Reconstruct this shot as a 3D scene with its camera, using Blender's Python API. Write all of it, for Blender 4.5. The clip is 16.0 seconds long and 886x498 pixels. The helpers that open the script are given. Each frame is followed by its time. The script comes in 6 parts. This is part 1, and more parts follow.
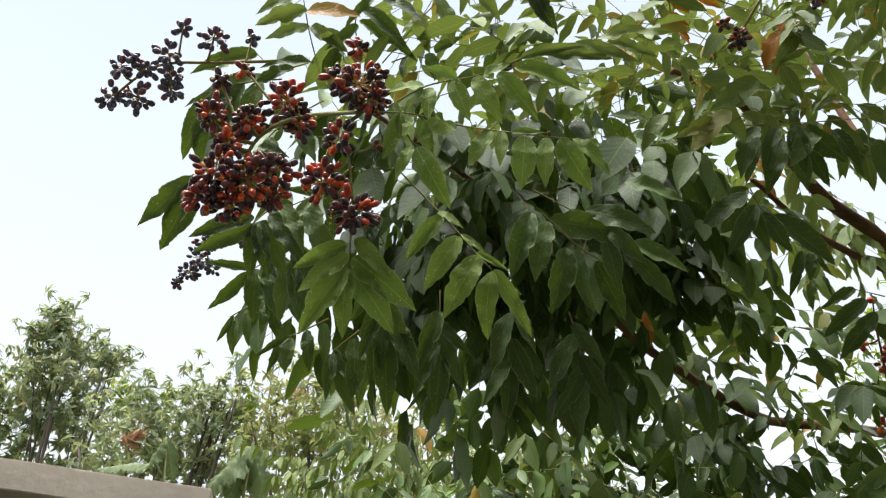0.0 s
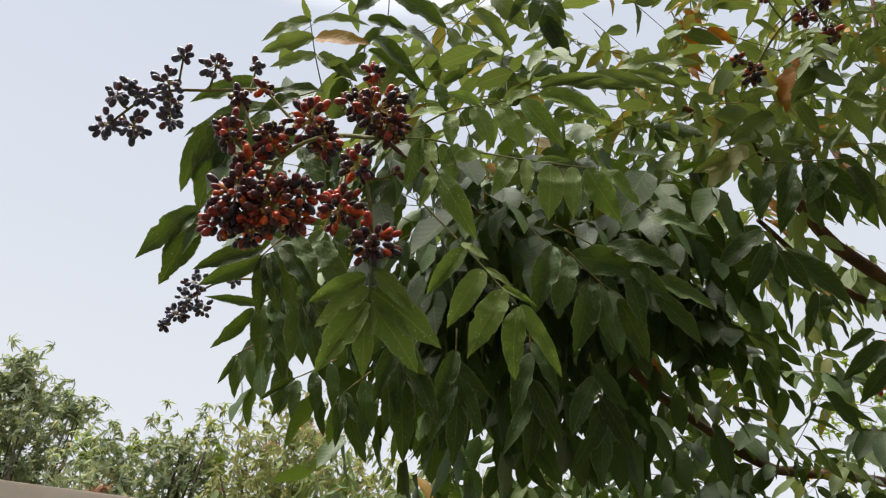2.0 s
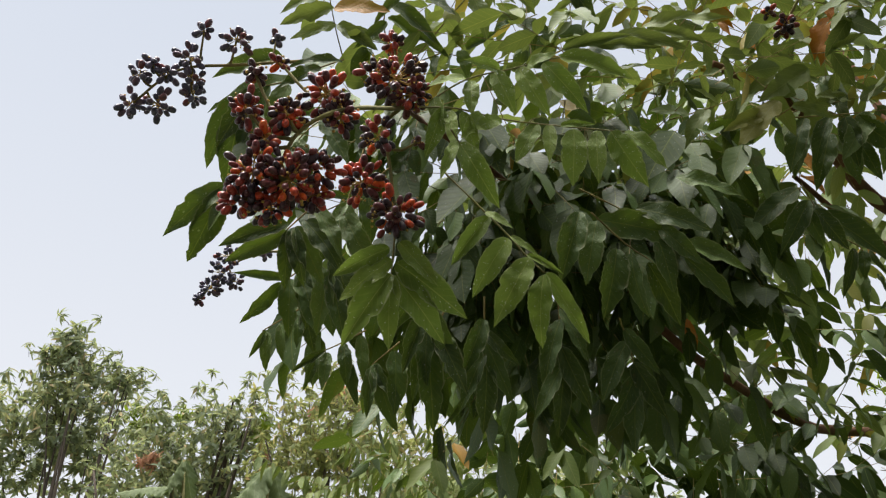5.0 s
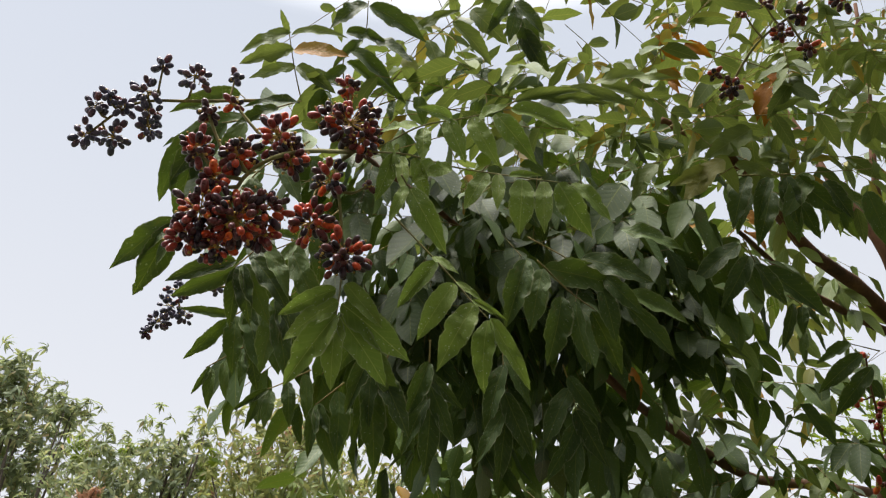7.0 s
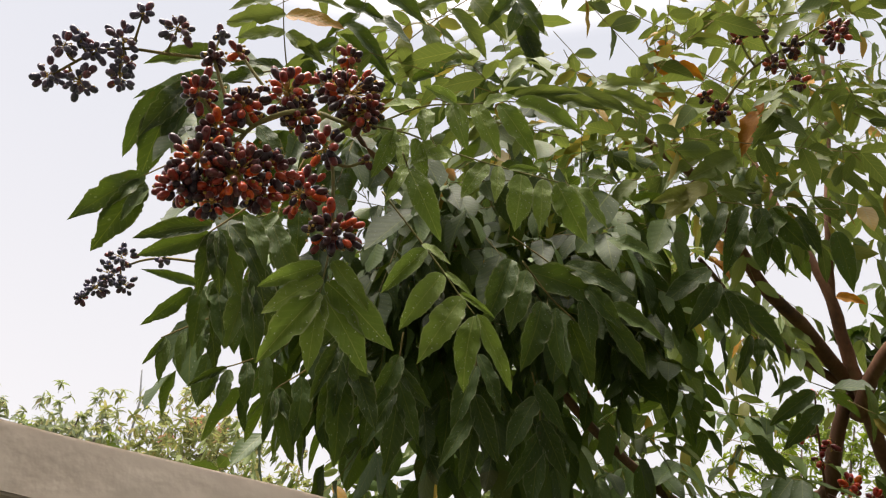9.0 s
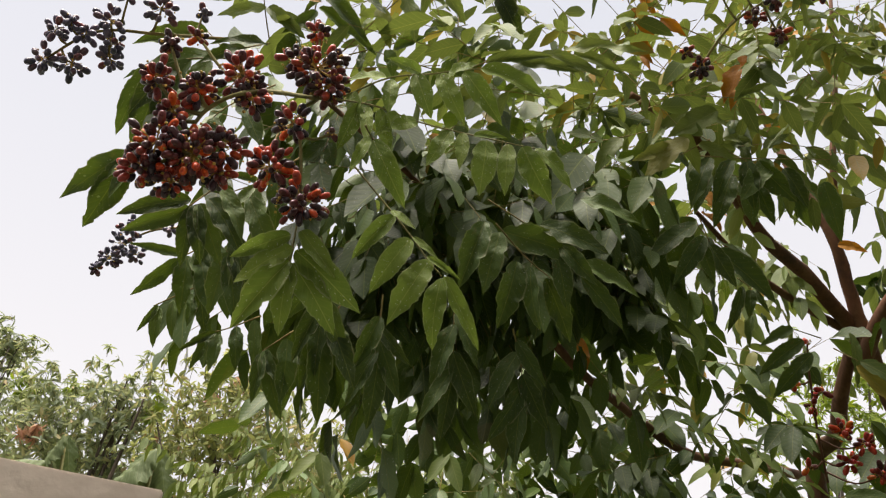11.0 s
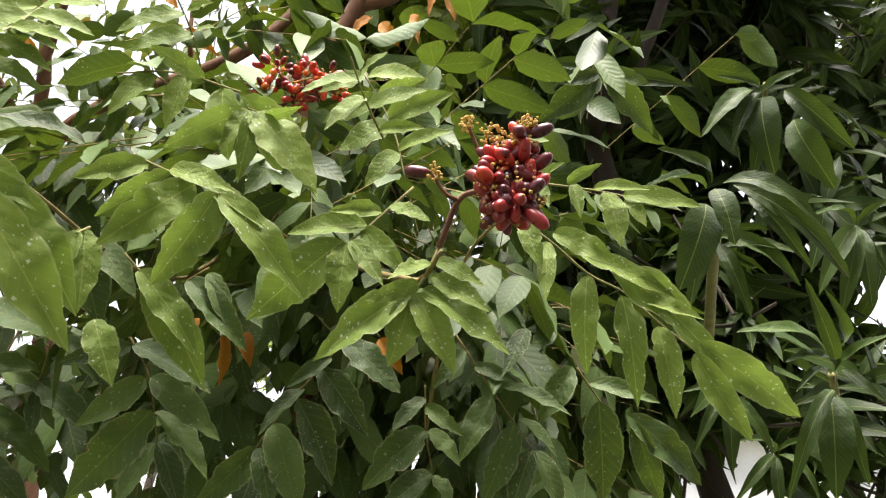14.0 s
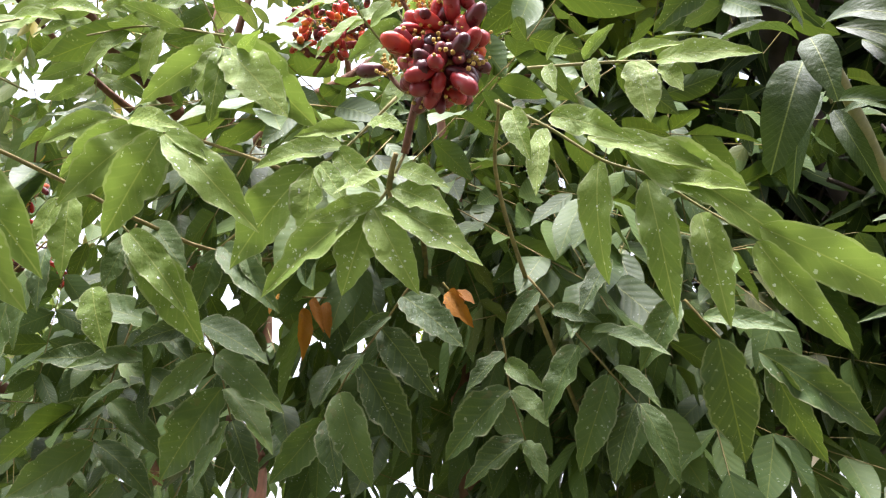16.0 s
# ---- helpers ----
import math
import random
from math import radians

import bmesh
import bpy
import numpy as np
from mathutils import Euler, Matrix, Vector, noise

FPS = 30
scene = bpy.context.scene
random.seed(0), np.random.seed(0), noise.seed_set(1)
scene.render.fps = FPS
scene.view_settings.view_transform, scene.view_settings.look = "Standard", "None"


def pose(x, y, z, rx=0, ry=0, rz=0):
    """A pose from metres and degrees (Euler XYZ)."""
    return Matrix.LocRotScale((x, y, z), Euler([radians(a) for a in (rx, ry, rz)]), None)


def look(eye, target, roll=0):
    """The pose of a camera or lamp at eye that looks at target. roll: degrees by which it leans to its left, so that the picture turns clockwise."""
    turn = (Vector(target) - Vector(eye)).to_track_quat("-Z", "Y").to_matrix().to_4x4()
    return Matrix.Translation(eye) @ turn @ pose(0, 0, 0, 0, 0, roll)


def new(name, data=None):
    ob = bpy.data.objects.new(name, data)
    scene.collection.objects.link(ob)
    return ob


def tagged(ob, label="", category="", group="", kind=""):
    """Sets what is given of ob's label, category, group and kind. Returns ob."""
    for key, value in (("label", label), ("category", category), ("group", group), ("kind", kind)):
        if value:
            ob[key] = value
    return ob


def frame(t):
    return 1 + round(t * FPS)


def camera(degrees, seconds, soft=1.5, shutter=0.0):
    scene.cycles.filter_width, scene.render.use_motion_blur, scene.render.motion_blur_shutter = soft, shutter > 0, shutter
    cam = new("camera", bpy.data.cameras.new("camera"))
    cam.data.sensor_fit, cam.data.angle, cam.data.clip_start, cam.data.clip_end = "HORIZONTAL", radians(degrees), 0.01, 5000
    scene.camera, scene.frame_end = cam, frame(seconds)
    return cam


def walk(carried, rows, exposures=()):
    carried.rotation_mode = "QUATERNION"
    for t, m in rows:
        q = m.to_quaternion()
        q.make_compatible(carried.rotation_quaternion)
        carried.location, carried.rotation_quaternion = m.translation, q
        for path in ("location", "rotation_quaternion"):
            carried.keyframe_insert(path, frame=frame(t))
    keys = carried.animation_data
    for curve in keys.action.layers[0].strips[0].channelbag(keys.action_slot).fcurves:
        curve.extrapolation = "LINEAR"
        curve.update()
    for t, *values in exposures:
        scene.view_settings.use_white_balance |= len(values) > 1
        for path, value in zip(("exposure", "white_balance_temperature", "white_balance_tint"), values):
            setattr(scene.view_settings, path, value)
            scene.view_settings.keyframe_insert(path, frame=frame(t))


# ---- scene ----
cam = camera(56.1, 16.0, soft=1.2)
PATH = [
    (0.0, (0.189, 0.083, 1.514), (-0.002, 1.757, 2.593), 1.4),
    (0.5, (0.194, 0.093, 1.515), (-0.062, 1.728, 2.637), 3.0),
    (1.0, (0.115, 0.147, 1.536), (-0.108, 1.751, 2.710), 2.8),
    (1.5, (0.087, 0.168, 1.548), (-0.061, 1.743, 2.769), 1.5),
    (2.0, (0.121, 0.141, 1.531), (0.003, 1.752, 2.710), 0.3),
    (2.5, (0.135, 0.145, 1.529), (-0.028, 1.800, 2.639), 0.6),
    (3.0, (0.133, 0.167, 1.537), (-0.063, 1.835, 2.624), 0.3),
    (3.5, (0.133, 0.173, 1.544), (-0.074, 1.836, 2.634), 0.3),
    (4.0, (0.134, 0.144, 1.539), (-0.077, 1.801, 2.639), 0.3),
    (6.5, (0.145, 0.143, 1.542), (-0.052, 1.785, 2.668), 0.8),
    (7.0, (0.152, 0.130, 1.536), (0.043, 1.737, 2.723), 0.5),
    (7.5, (0.129, 0.136, 1.548), (0.153, 1.739, 2.744), -0.7),
    (8.0, (0.096, 0.156, 1.556), (0.210, 1.752, 2.756), -0.1),
    (8.5, (0.072, 0.189, 1.550), (0.181, 1.777, 2.761), 1.8),
    (11.0, (0.157, 0.138, 1.530), (0.141, 1.795, 2.648), 2.9),
    (11.5, (0.220, 0.127, 1.514), (0.379, 1.813, 2.578), 2.0),
    (12.0, (0.358, 0.092, 1.490), (0.830, 1.773, 2.465), 3.1),
    (12.5, (0.491, 0.134, 1.484), (1.317, 1.701, 2.413), 3.0),
    (13.0, (0.618, 0.227, 1.457), (1.709, 1.607, 2.408), 2.2),
    (13.5, (0.759, 0.226, 1.449), (1.922, 1.518, 2.438), 1.7),
    (14.0, (0.918, 0.164, 1.447), (2.025, 1.496, 2.447), 1.7),
    (14.5, (1.011, 0.192, 1.440), (2.042, 1.568, 2.462), 1.2),
    (15.0, (1.074, 0.239, 1.424), (1.993, 1.638, 2.519), 1.7),
    (15.5, (1.132, 0.194, 1.445), (1.856, 1.750, 2.472), 3.7),
    (16.0, (1.174, 0.164, 1.450), (1.704, 1.820, 2.438), 5.1),
]
walk(cam, [(t, look(eye, target, roll)) for t, eye, target, roll in PATH],
     [(0.0, 1.24, 6300, 6), (0.4, 1.12, 6700, 12), (1.0, 0.92, 6500, 10), (1.5, 0.85, 6500, 10), (4.0, 0.88, 6500, 10), (7.5, 0.90, 6600, 11), (8.5, 1.03, 7000, 14), (11.0, 1.03, 7000, 14),
      (12.0, 0.89, 7400, 13), (12.5, 1.19, 6900, 13), (13.0, 1.52, 7200, 11), (13.5, 1.75, 6500, 10), (14.0, 2.04, 6600, 14), (15.0, 2.38, 6150, 20), (16.0, 2.46, 6050, 20)])

# ---------------------------------------------------------------- light
world = bpy.data.worlds.new("overcast_sky")
scene.world = world
world.use_nodes = True
wn, wl = world.node_tree.nodes, world.node_tree.links
wn.clear()
SUN_HIGH, SUN_TURN = radians(68), radians(222)
sky = wn.new("ShaderNodeTexSky")
sky.sky_type, sky.sun_disc = "NISHITA", False
sky.sun_elevation, sky.sun_rotation = SUN_HIGH, SUN_TURN
sky.air_density, sky.dust_density = 1.0, 4.0
clear_sky = wn.new("ShaderNodeBackground")
clear_sky.inputs["Strength"].default_value = 0.065
wl.new(sky.outputs[0], clear_sky.inputs[0])
# cloud cover: pale grey, a little bluer high up
coord = wn.new("ShaderNodeTexCoord")
split = wn.new("ShaderNodeSeparateXYZ")
wl.new(coord.outputs["Generated"], split.inputs[0])
cover = wn.new("ShaderNodeValToRGB")
cover.color_ramp.elements[0].position, cover.color_ramp.elements[0].color = 0.2, (0.93, 0.94, 0.97, 1)
cover.color_ramp.elements[1].position, cover.color_ramp.elements[1].color = 0.78, (0.72, 0.775, 0.87, 1)
zenith = cover.color_ramp.elements.new(1.0)
zenith.color = (6.6, 6.5, 6.3, 1)
wl.new(split.outputs[2], cover.inputs[0])
clouds = wn.new("ShaderNodeBackground")
wl.new(cover.outputs[0], clouds.inputs[0])
clouds.inputs["Strength"].default_value = 0.57
both = wn.new("ShaderNodeMixShader")
both.inputs[0].default_value = 0.85
wl.new(clear_sky.outputs[0], both.inputs[1])
wl.new(clouds.outputs[0], both.inputs[2])
wout = wn.new("ShaderNodeOutputWorld")
wl.new(both.outputs[0], wout.inputs[0])

sun = new("sun", bpy.data.lights.new("sun", "SUN"))
sun.data.energy, sun.data.angle, sun.data.color = 3.0, radians(30), (1.0, 0.96, 0.88)
sun.matrix_world = look((0, 0, 0), (-math.sin(SUN_TURN) * math.cos(SUN_HIGH), -math.cos(SUN_TURN) * math.cos(SUN_HIGH), -math.sin(SUN_HIGH)))


# ---------------------------------------------------------------- materials
def material(name):
    m = bpy.data.materials.new(name)
    m.use_nodes = True
    m.node_tree.nodes.clear()
    nodes, links = m.node_tree.nodes, m.node_tree.links

    def node(kind, **values):
        n = nodes.new("ShaderNode" + kind)
        for key, value in values.items():
            if key in n.inputs:
                n.inputs[key].default_value = value
        return n

    return m, node, links


def plug(links, value, socket):
    if isinstance(value, (int, float, tuple)):
        socket.default_value = value
    else:
        links.new(value, socket)


def calc(node, links, kind, a, b=0.0, c=0.0, clamp=False):
    n = node("Math")
    n.operation, n.use_clamp = kind, clamp
    for socket, value in zip(n.inputs, (a, b, c)):
        plug(links, value, socket)
    return n.outputs[0]


def blend(node, links, factor, a, b, kind="MIX"):
    n = node("Mix")
    n.data_type, n.blend_type = "RGBA", kind
    plug(links, factor, n.inputs[0])
    plug(links, a, n.inputs[6])
    plug(links, b, n.inputs[7])
    return n.outputs[2]


def ramp(node, links, value, stops):
    n = node("ValToRGB")
    e = n.color_ramp.elements
    while len(e) < len(stops):
        e.new(0.5)
    for spot, (place, colour) in zip(e, stops):
        spot.position, spot.color = place, (*colour, 1)
    links.new(value, n.inputs[0])
    return n.outputs[0]


def leaf_material(name, tones, rib, through_light, rough=0.42, specks=0.0, veins=9.0, thin=0.3, brown=0.0, shine=0.32, lines=0.25, quilt=0.13, rim=0.0):
    """Leaf blade: tone varies from leaf to leaf, with midrib, side veins, blotches and, where asked, pale dried specks."""
    m, node, links = material(name)
    uv = node("UVMap")
    xy = node("SeparateXYZ")
    links.new(uv.outputs[0], xy.inputs[0])
    across = calc(node, links, "ABSOLUTE", calc(node, links, "SUBTRACT", xy.outputs[0], 0.5))
    info, geo = node("ObjectInfo"), node("NewGeometry")
    mixed = calc(node, links, "FRACT", calc(node, links, "ADD", info.outputs["Random"], geo.outputs["Random Per Island"]))
    tone = ramp(node, links, mixed, tones)
    place = node("TexCoord")
    blotch = node("TexNoise", Scale=14.0, Detail=3.0)
    links.new(place.outputs["Object"], blotch.inputs["Vector"])
    grain = node("TexNoise", Scale=160.0, Detail=2.0)
    links.new(place.outputs["Object"], grain.inputs["Vector"])
    mottled = blend(node, links, calc(node, links, "MULTIPLY", blotch.outputs[0], 0.28), tone, (0.10, 0.13, 0.045, 1), "MIX")
    wave = calc(node, links, "SINE", calc(node, links, "MULTIPLY", calc(node, links, "SUBTRACT", xy.outputs[1], calc(node, links, "MULTIPLY", calc(node, links, "POWER", across, 0.8), 0.42)), veins * 6.283))
    ridge = calc(node, links, "POWER", calc(node, links, "MULTIPLY_ADD", wave, 0.5, 0.5), 12.0, clamp=True)
    veined = blend(node, links, calc(node, links, "MULTIPLY", ridge, lines), mottled, (*rib, 1))
    middle = calc(node, links, "SUBTRACT", 1.0, calc(node, links, "DIVIDE", across, 0.022), clamp=True)
    colour = blend(node, links, calc(node, links, "MULTIPLY", middle, 0.9), veined, (*rib, 1))
    if brown:
        burnt = node("TexNoise", Scale=5.0, Detail=4.0)
        links.new(place.outputs["Object"], burnt.inputs["Vector"])
        edge = calc(node, links, "MULTIPLY", calc(node, links, "GREATER_THAN", burnt.outputs[0], 0.66), brown)
        colour = blend(node, links, edge, colour, (0.16, 0.10, 0.04, 1))
    if specks:
        stretch = node("Mapping")
        stretch.inputs["Scale"].default_value = (0.7, 1.9, 1.0)
        links.new(uv.outputs[0], stretch.inputs[0])
        shift = node("VectorMath")
        shift.operation = "ADD"
        links.new(stretch.outputs[0], shift.inputs[0])
        links.new(info.outputs["Location"], shift.inputs[1])
        torn = node("TexNoise", Scale=24.0, Detail=2.0)
        links.new(shift.outputs[0], torn.inputs["Vector"])
        bent = node("MixRGB")
        bent.inputs[0].default_value = 0.05
        links.new(shift.outputs[0], bent.inputs[1])
        links.new(torn.outputs["Color"], bent.inputs[2])
        dots = 0.0
        for many, least, widest in ((10.0, 0.66, 0.24), (23.0, 0.76, 0.32)):
            cells = node("TexVoronoi", Scale=many, Randomness=1.0)
            links.new(bent.outputs[0], cells.inputs["Vector"])
            pick = node("SeparateXYZ")
            links.new(cells.outputs["Color"], pick.inputs[0])
            size = calc(node, links, "MULTIPLY", calc(node, links, "SUBTRACT", pick.outputs[0], least), widest / (1 - least))
            dots = calc(node, links, "MAXIMUM", dots, calc(node, links, "LESS_THAN", cells.outputs["Distance"], size))
        dots = calc(node, links, "MULTIPLY", dots, calc(node, links, "MULTIPLY_ADD", grain.outputs[0], 0.9, 0.2, clamp=True))
        colour = blend(node, links, calc(node, links, "MULTIPLY", dots, specks), colour, (0.70, 0.72, 0.62, 1))
    if rim:
        margin = node("UVMap")
        margin.uv_map = "Margin"
        outer = node("SeparateXYZ")
        links.new(margin.outputs[0], outer.inputs[0])
        worn = calc(node, links, "MULTIPLY_ADD", blotch.outputs[0], 0.3, 0.74)
        dry = calc(node, links, "DIVIDE", calc(node, links, "SUBTRACT", outer.outputs[0], worn), 0.05, clamp=True)
        colour = blend(node, links, calc(node, links, "MULTIPLY", dry, rim), colour, (0.34, 0.35, 0.20, 1))
    bump = node("Bump", Strength=0.6, Distance=0.001)
    links.new(calc(node, links, "ADD", calc(node, links, "MULTIPLY", wave, -quilt), calc(node, links, "MULTIPLY_ADD", grain.outputs[0], 0.5, calc(node, links, "MULTIPLY", blotch.outputs[0], 2.2))), bump.inputs["Height"])
    skin = node("BsdfPrincipled", Roughness=rough)
    skin.inputs["Specular IOR Level"].default_value = shine
    links.new(colour, skin.inputs["Base Color"])
    links.new(calc(node, links, "MULTIPLY_ADD", blotch.outputs[0], 0.25, rough - 0.1), skin.inputs["Roughness"])
    links.new(bump.outputs[0], skin.inputs["Normal"])
    glow = node("BsdfTranslucent")
    links.new(blend(node, links, 0.7, colour, (*through_light, 1)), glow.inputs[0])
    mix = node("MixShader")
    mix.inputs[0].default_value = thin
    links.new(skin.outputs[0], mix.inputs[1])
    links.new(glow.outputs[0], mix.inputs[2])
    out = node("OutputMaterial")
    links.new(mix.outputs[0], out.inputs[0])
    return m


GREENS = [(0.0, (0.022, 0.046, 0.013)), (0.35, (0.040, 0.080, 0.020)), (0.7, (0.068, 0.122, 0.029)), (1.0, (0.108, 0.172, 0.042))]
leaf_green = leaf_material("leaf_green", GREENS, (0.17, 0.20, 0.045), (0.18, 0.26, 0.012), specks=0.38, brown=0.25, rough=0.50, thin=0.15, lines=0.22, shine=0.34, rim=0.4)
# specks are real; the paler green also stands in for light on leaves
leaf_specked_lit = leaf_material("leaf_specked_lit", [(0.0, (0.110, 0.176, 0.026)), (0.5, (0.148, 0.222, 0.035)), (1.0, (0.190, 0.268, 0.050))], (0.34, 0.38, 0.10), (0.25, 0.36, 0.05), specks=0.95, rough=0.5, shine=0.19, lines=0.16, quilt=0.09, thin=0.27, rim=0.45)
leaf_mixed = leaf_material("leaf_mixed", [(0.0, (0.050, 0.088, 0.022)), (0.5, (0.102, 0.154, 0.034)), (0.84, (0.158, 0.206, 0.044)), (0.91, (0.28, 0.23, 0.035)), (0.955, (0.50, 0.23, 0.025)), (1.0, (0.42, 0.15, 0.02))], (0.24, 0.26, 0.08), (0.27, 0.33, 0.055), thin=0.25, rough=0.5, shine=0.3)
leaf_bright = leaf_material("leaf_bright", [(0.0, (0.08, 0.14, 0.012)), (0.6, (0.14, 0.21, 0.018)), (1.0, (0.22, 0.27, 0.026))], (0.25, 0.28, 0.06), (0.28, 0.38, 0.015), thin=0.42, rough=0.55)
leaf_shrub = leaf_material("leaf_shrub", [(0.0, (0.066, 0.098, 0.025)), (0.6, (0.120, 0.162, 0.039)), (1.0, (0.195, 0.225, 0.062))], (0.20, 0.24, 0.08), (0.20, 0.26, 0.03), thin=0.28, rough=0.6)
leaf_broad = leaf_material("leaf_broad", [(0.0, (0.105, 0.145, 0.062)), (1.0, (0.165, 0.205, 0.095))], (0.24, 0.27, 0.14), (0.20, 0.26, 0.07), thin=0.25, rough=0.6, veins=14.0, lines=0.3)
leaf_yellow = leaf_material("leaf_yellow", [(0.0, (0.32, 0.105, 0.006)), (0.6, (0.46, 0.19, 0.008)), (1.0, (0.24, 0.08, 0.010))], (0.34, 0.15, 0.02), (0.60, 0.22, 0.010), thin=0.3, rough=0.65, brown=0.6)
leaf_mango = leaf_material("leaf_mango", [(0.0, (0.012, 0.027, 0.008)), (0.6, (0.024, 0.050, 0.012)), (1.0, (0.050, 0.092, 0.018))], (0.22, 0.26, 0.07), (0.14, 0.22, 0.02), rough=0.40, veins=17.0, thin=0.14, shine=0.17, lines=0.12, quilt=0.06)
leaf_russet = leaf_material("leaf_russet", [(0.0, (0.10, 0.13, 0.06)), (0.5, (0.19, 0.23, 0.075)), (0.8, (0.36, 0.37, 0.11)), (0.93, (0.44, 0.30, 0.14)), (1.0, (0.40, 0.20, 0.13))], (0.28, 0.28, 0.14), (0.40, 0.42, 0.13), thin=0.45, rough=0.6)
# paled, blued tones imitate haze over the distant trees
leaf_far_hazed = leaf_material("leaf_far_hazed", [(0.0, (0.105, 0.14, 0.10)), (0.55, (0.195, 0.24, 0.145)), (0.88, (0.37, 0.38, 0.15)), (1.0, (0.50, 0.34, 0.20))], (0.30, 0.33, 0.20), (0.40, 0.45, 0.18), thin=0.45, rough=0.55)
leaf_dry = leaf_material("leaf_dry", [(0.0, (0.42, 0.18, 0.12)), (0.6, (0.58, 0.30, 0.19)), (1.0, (0.66, 0.42, 0.24))], (0.50, 0.30, 0.18), (0.55, 0.28, 0.16), thin=0.35, rough=0.7)


def rough_material(name, tones, scale, rough=0.85, depth=0.004, stretch=(1, 1, 1), metal=0.0):
    m, node, links = material(name)
    place = node("TexCoord")
    fit = node("Mapping")
    fit.inputs["Scale"].default_value = stretch
    links.new(place.outputs["Object"], fit.inputs[0])
    coarse = node("TexNoise", Scale=scale, Detail=6.0, Roughness=0.6)
    links.new(fit.outputs[0], coarse.inputs["Vector"])
    fine = node("TexNoise", Scale=scale * 9, Detail=4.0)
    links.new(fit.outputs[0], fine.inputs["Vector"])
    value = calc(node, links, "MULTIPLY_ADD", coarse.outputs[0], 0.75, calc(node, links, "MULTIPLY", fine.outputs[0], 0.25))
    skin = node("BsdfPrincipled", Roughness=rough, Metallic=metal)
    links.new(ramp(node, links, value, tones), skin.inputs["Base Color"])
    bump = node("Bump", Strength=0.6, Distance=depth)
    links.new(value, bump.inputs["Height"])
    links.new(bump.outputs[0], skin.inputs["Normal"])
    out = node("OutputMaterial")
    links.new(skin.outputs[0], out.inputs[0])
    return m


bark = rough_material("bark", [(0.3, (0.045, 0.021, 0.013)), (0.5, (0.14, 0.060, 0.030)), (0.7, (0.24, 0.12, 0.062))], 14.0, stretch=(1, 1, 0.35))
bark_dark = rough_material("bark_dark", [(0.3, (0.014, 0.010, 0.007)), (0.7, (0.050, 0.031, 0.020))], 8.0, stretch=(1, 1, 0.3))
bark_far = rough_material("bark_far", [(0.3, (0.03, 0.022, 0.016)), (0.7, (0.10, 0.075, 0.055))], 6.0, stretch=(1, 1, 0.3))
twig = rough_material("twig", [(0.3, (0.10, 0.085, 0.030)), (0.55, (0.22, 0.17, 0.055)), (0.75, (0.30, 0.20, 0.08))], 60.0, depth=0.001)
stalk_red = rough_material("stalk_red", [(0.3, (0.075, 0.028, 0.018)), (0.7, (0.19, 0.085, 0.045))], 50.0, depth=0.001)
twig_green = rough_material("twig_green", [(0.3, (0.13, 0.13, 0.045)), (0.7, (0.26, 0.23, 0.085))], 50.0, depth=0.001)
spent_flower = rough_material("spent_flower", [(0.3, (0.30, 0.17, 0.03)), (0.6, (0.55, 0.38, 0.10)), (0.8, (0.70, 0.55, 0.22))], 200.0, depth=0.001)
concrete = rough_material("concrete", [(0.25, (0.34, 0.27, 0.215)), (0.42, (0.54, 0.455, 0.385)), (0.6, (0.64, 0.555, 0.48)), (0.8, (0.72, 0.65, 0.58))], 22.0, rough=0.9, depth=0.002)
# darker concrete copy that paints the shadow beneath the coping
concrete_shaded = rough_material("concrete_shaded", [(0.3, (0.10, 0.085, 0.065)), (0.7, (0.22, 0.19, 0.15))], 4.0, rough=0.9, depth=0.006)
soil = rough_material("soil", [(0.3, (0.028, 0.036, 0.014)), (0.5, (0.055, 0.064, 0.026)), (0.7, (0.11, 0.09, 0.05))], 1.5, depth=0.03)
plaster = rough_material("plaster", [(0.3, (0.62, 0.62, 0.62)), (0.7, (0.80, 0.80, 0.80))], 3.0, rough=0.8, depth=0.002)
plaster_grey = rough_material("plaster_grey", [(0.3, (0.26, 0.25, 0.23)), (0.7, (0.38, 0.37, 0.34))], 3.0, rough=0.85, depth=0.002)
grey_metal = rough_material("grey_metal", [(0.3, (0.22, 0.23, 0.24)), (0.7, (0.36, 0.37, 0.38))], 8.0, rough=0.5, depth=0.001, metal=0.6)


def berry_material(name, tones):
    m, node, links = material(name)
    info, place = node("ObjectInfo"), node("TexCoord")
    cloud = node("TexNoise", Scale=1.3, Detail=2.0)
    links.new(place.outputs["Object"], cloud.inputs["Vector"])
    value = calc(node, links, "ADD", info.outputs["Random"], calc(node, links, "MULTIPLY_ADD", cloud.outputs[0], 0.5, -0.25), clamp=True)
    skin = node("BsdfPrincipled", Roughness=0.22)
    links.new(ramp(node, links, value, tones), skin.inputs["Base Color"])
    links.new(calc(node, links, "MULTIPLY_ADD", cloud.outputs[0], 0.35, 0.16), skin.inputs["Roughness"])
    out = node("OutputMaterial")
    links.new(skin.outputs[0], out.inputs[0])
    return m


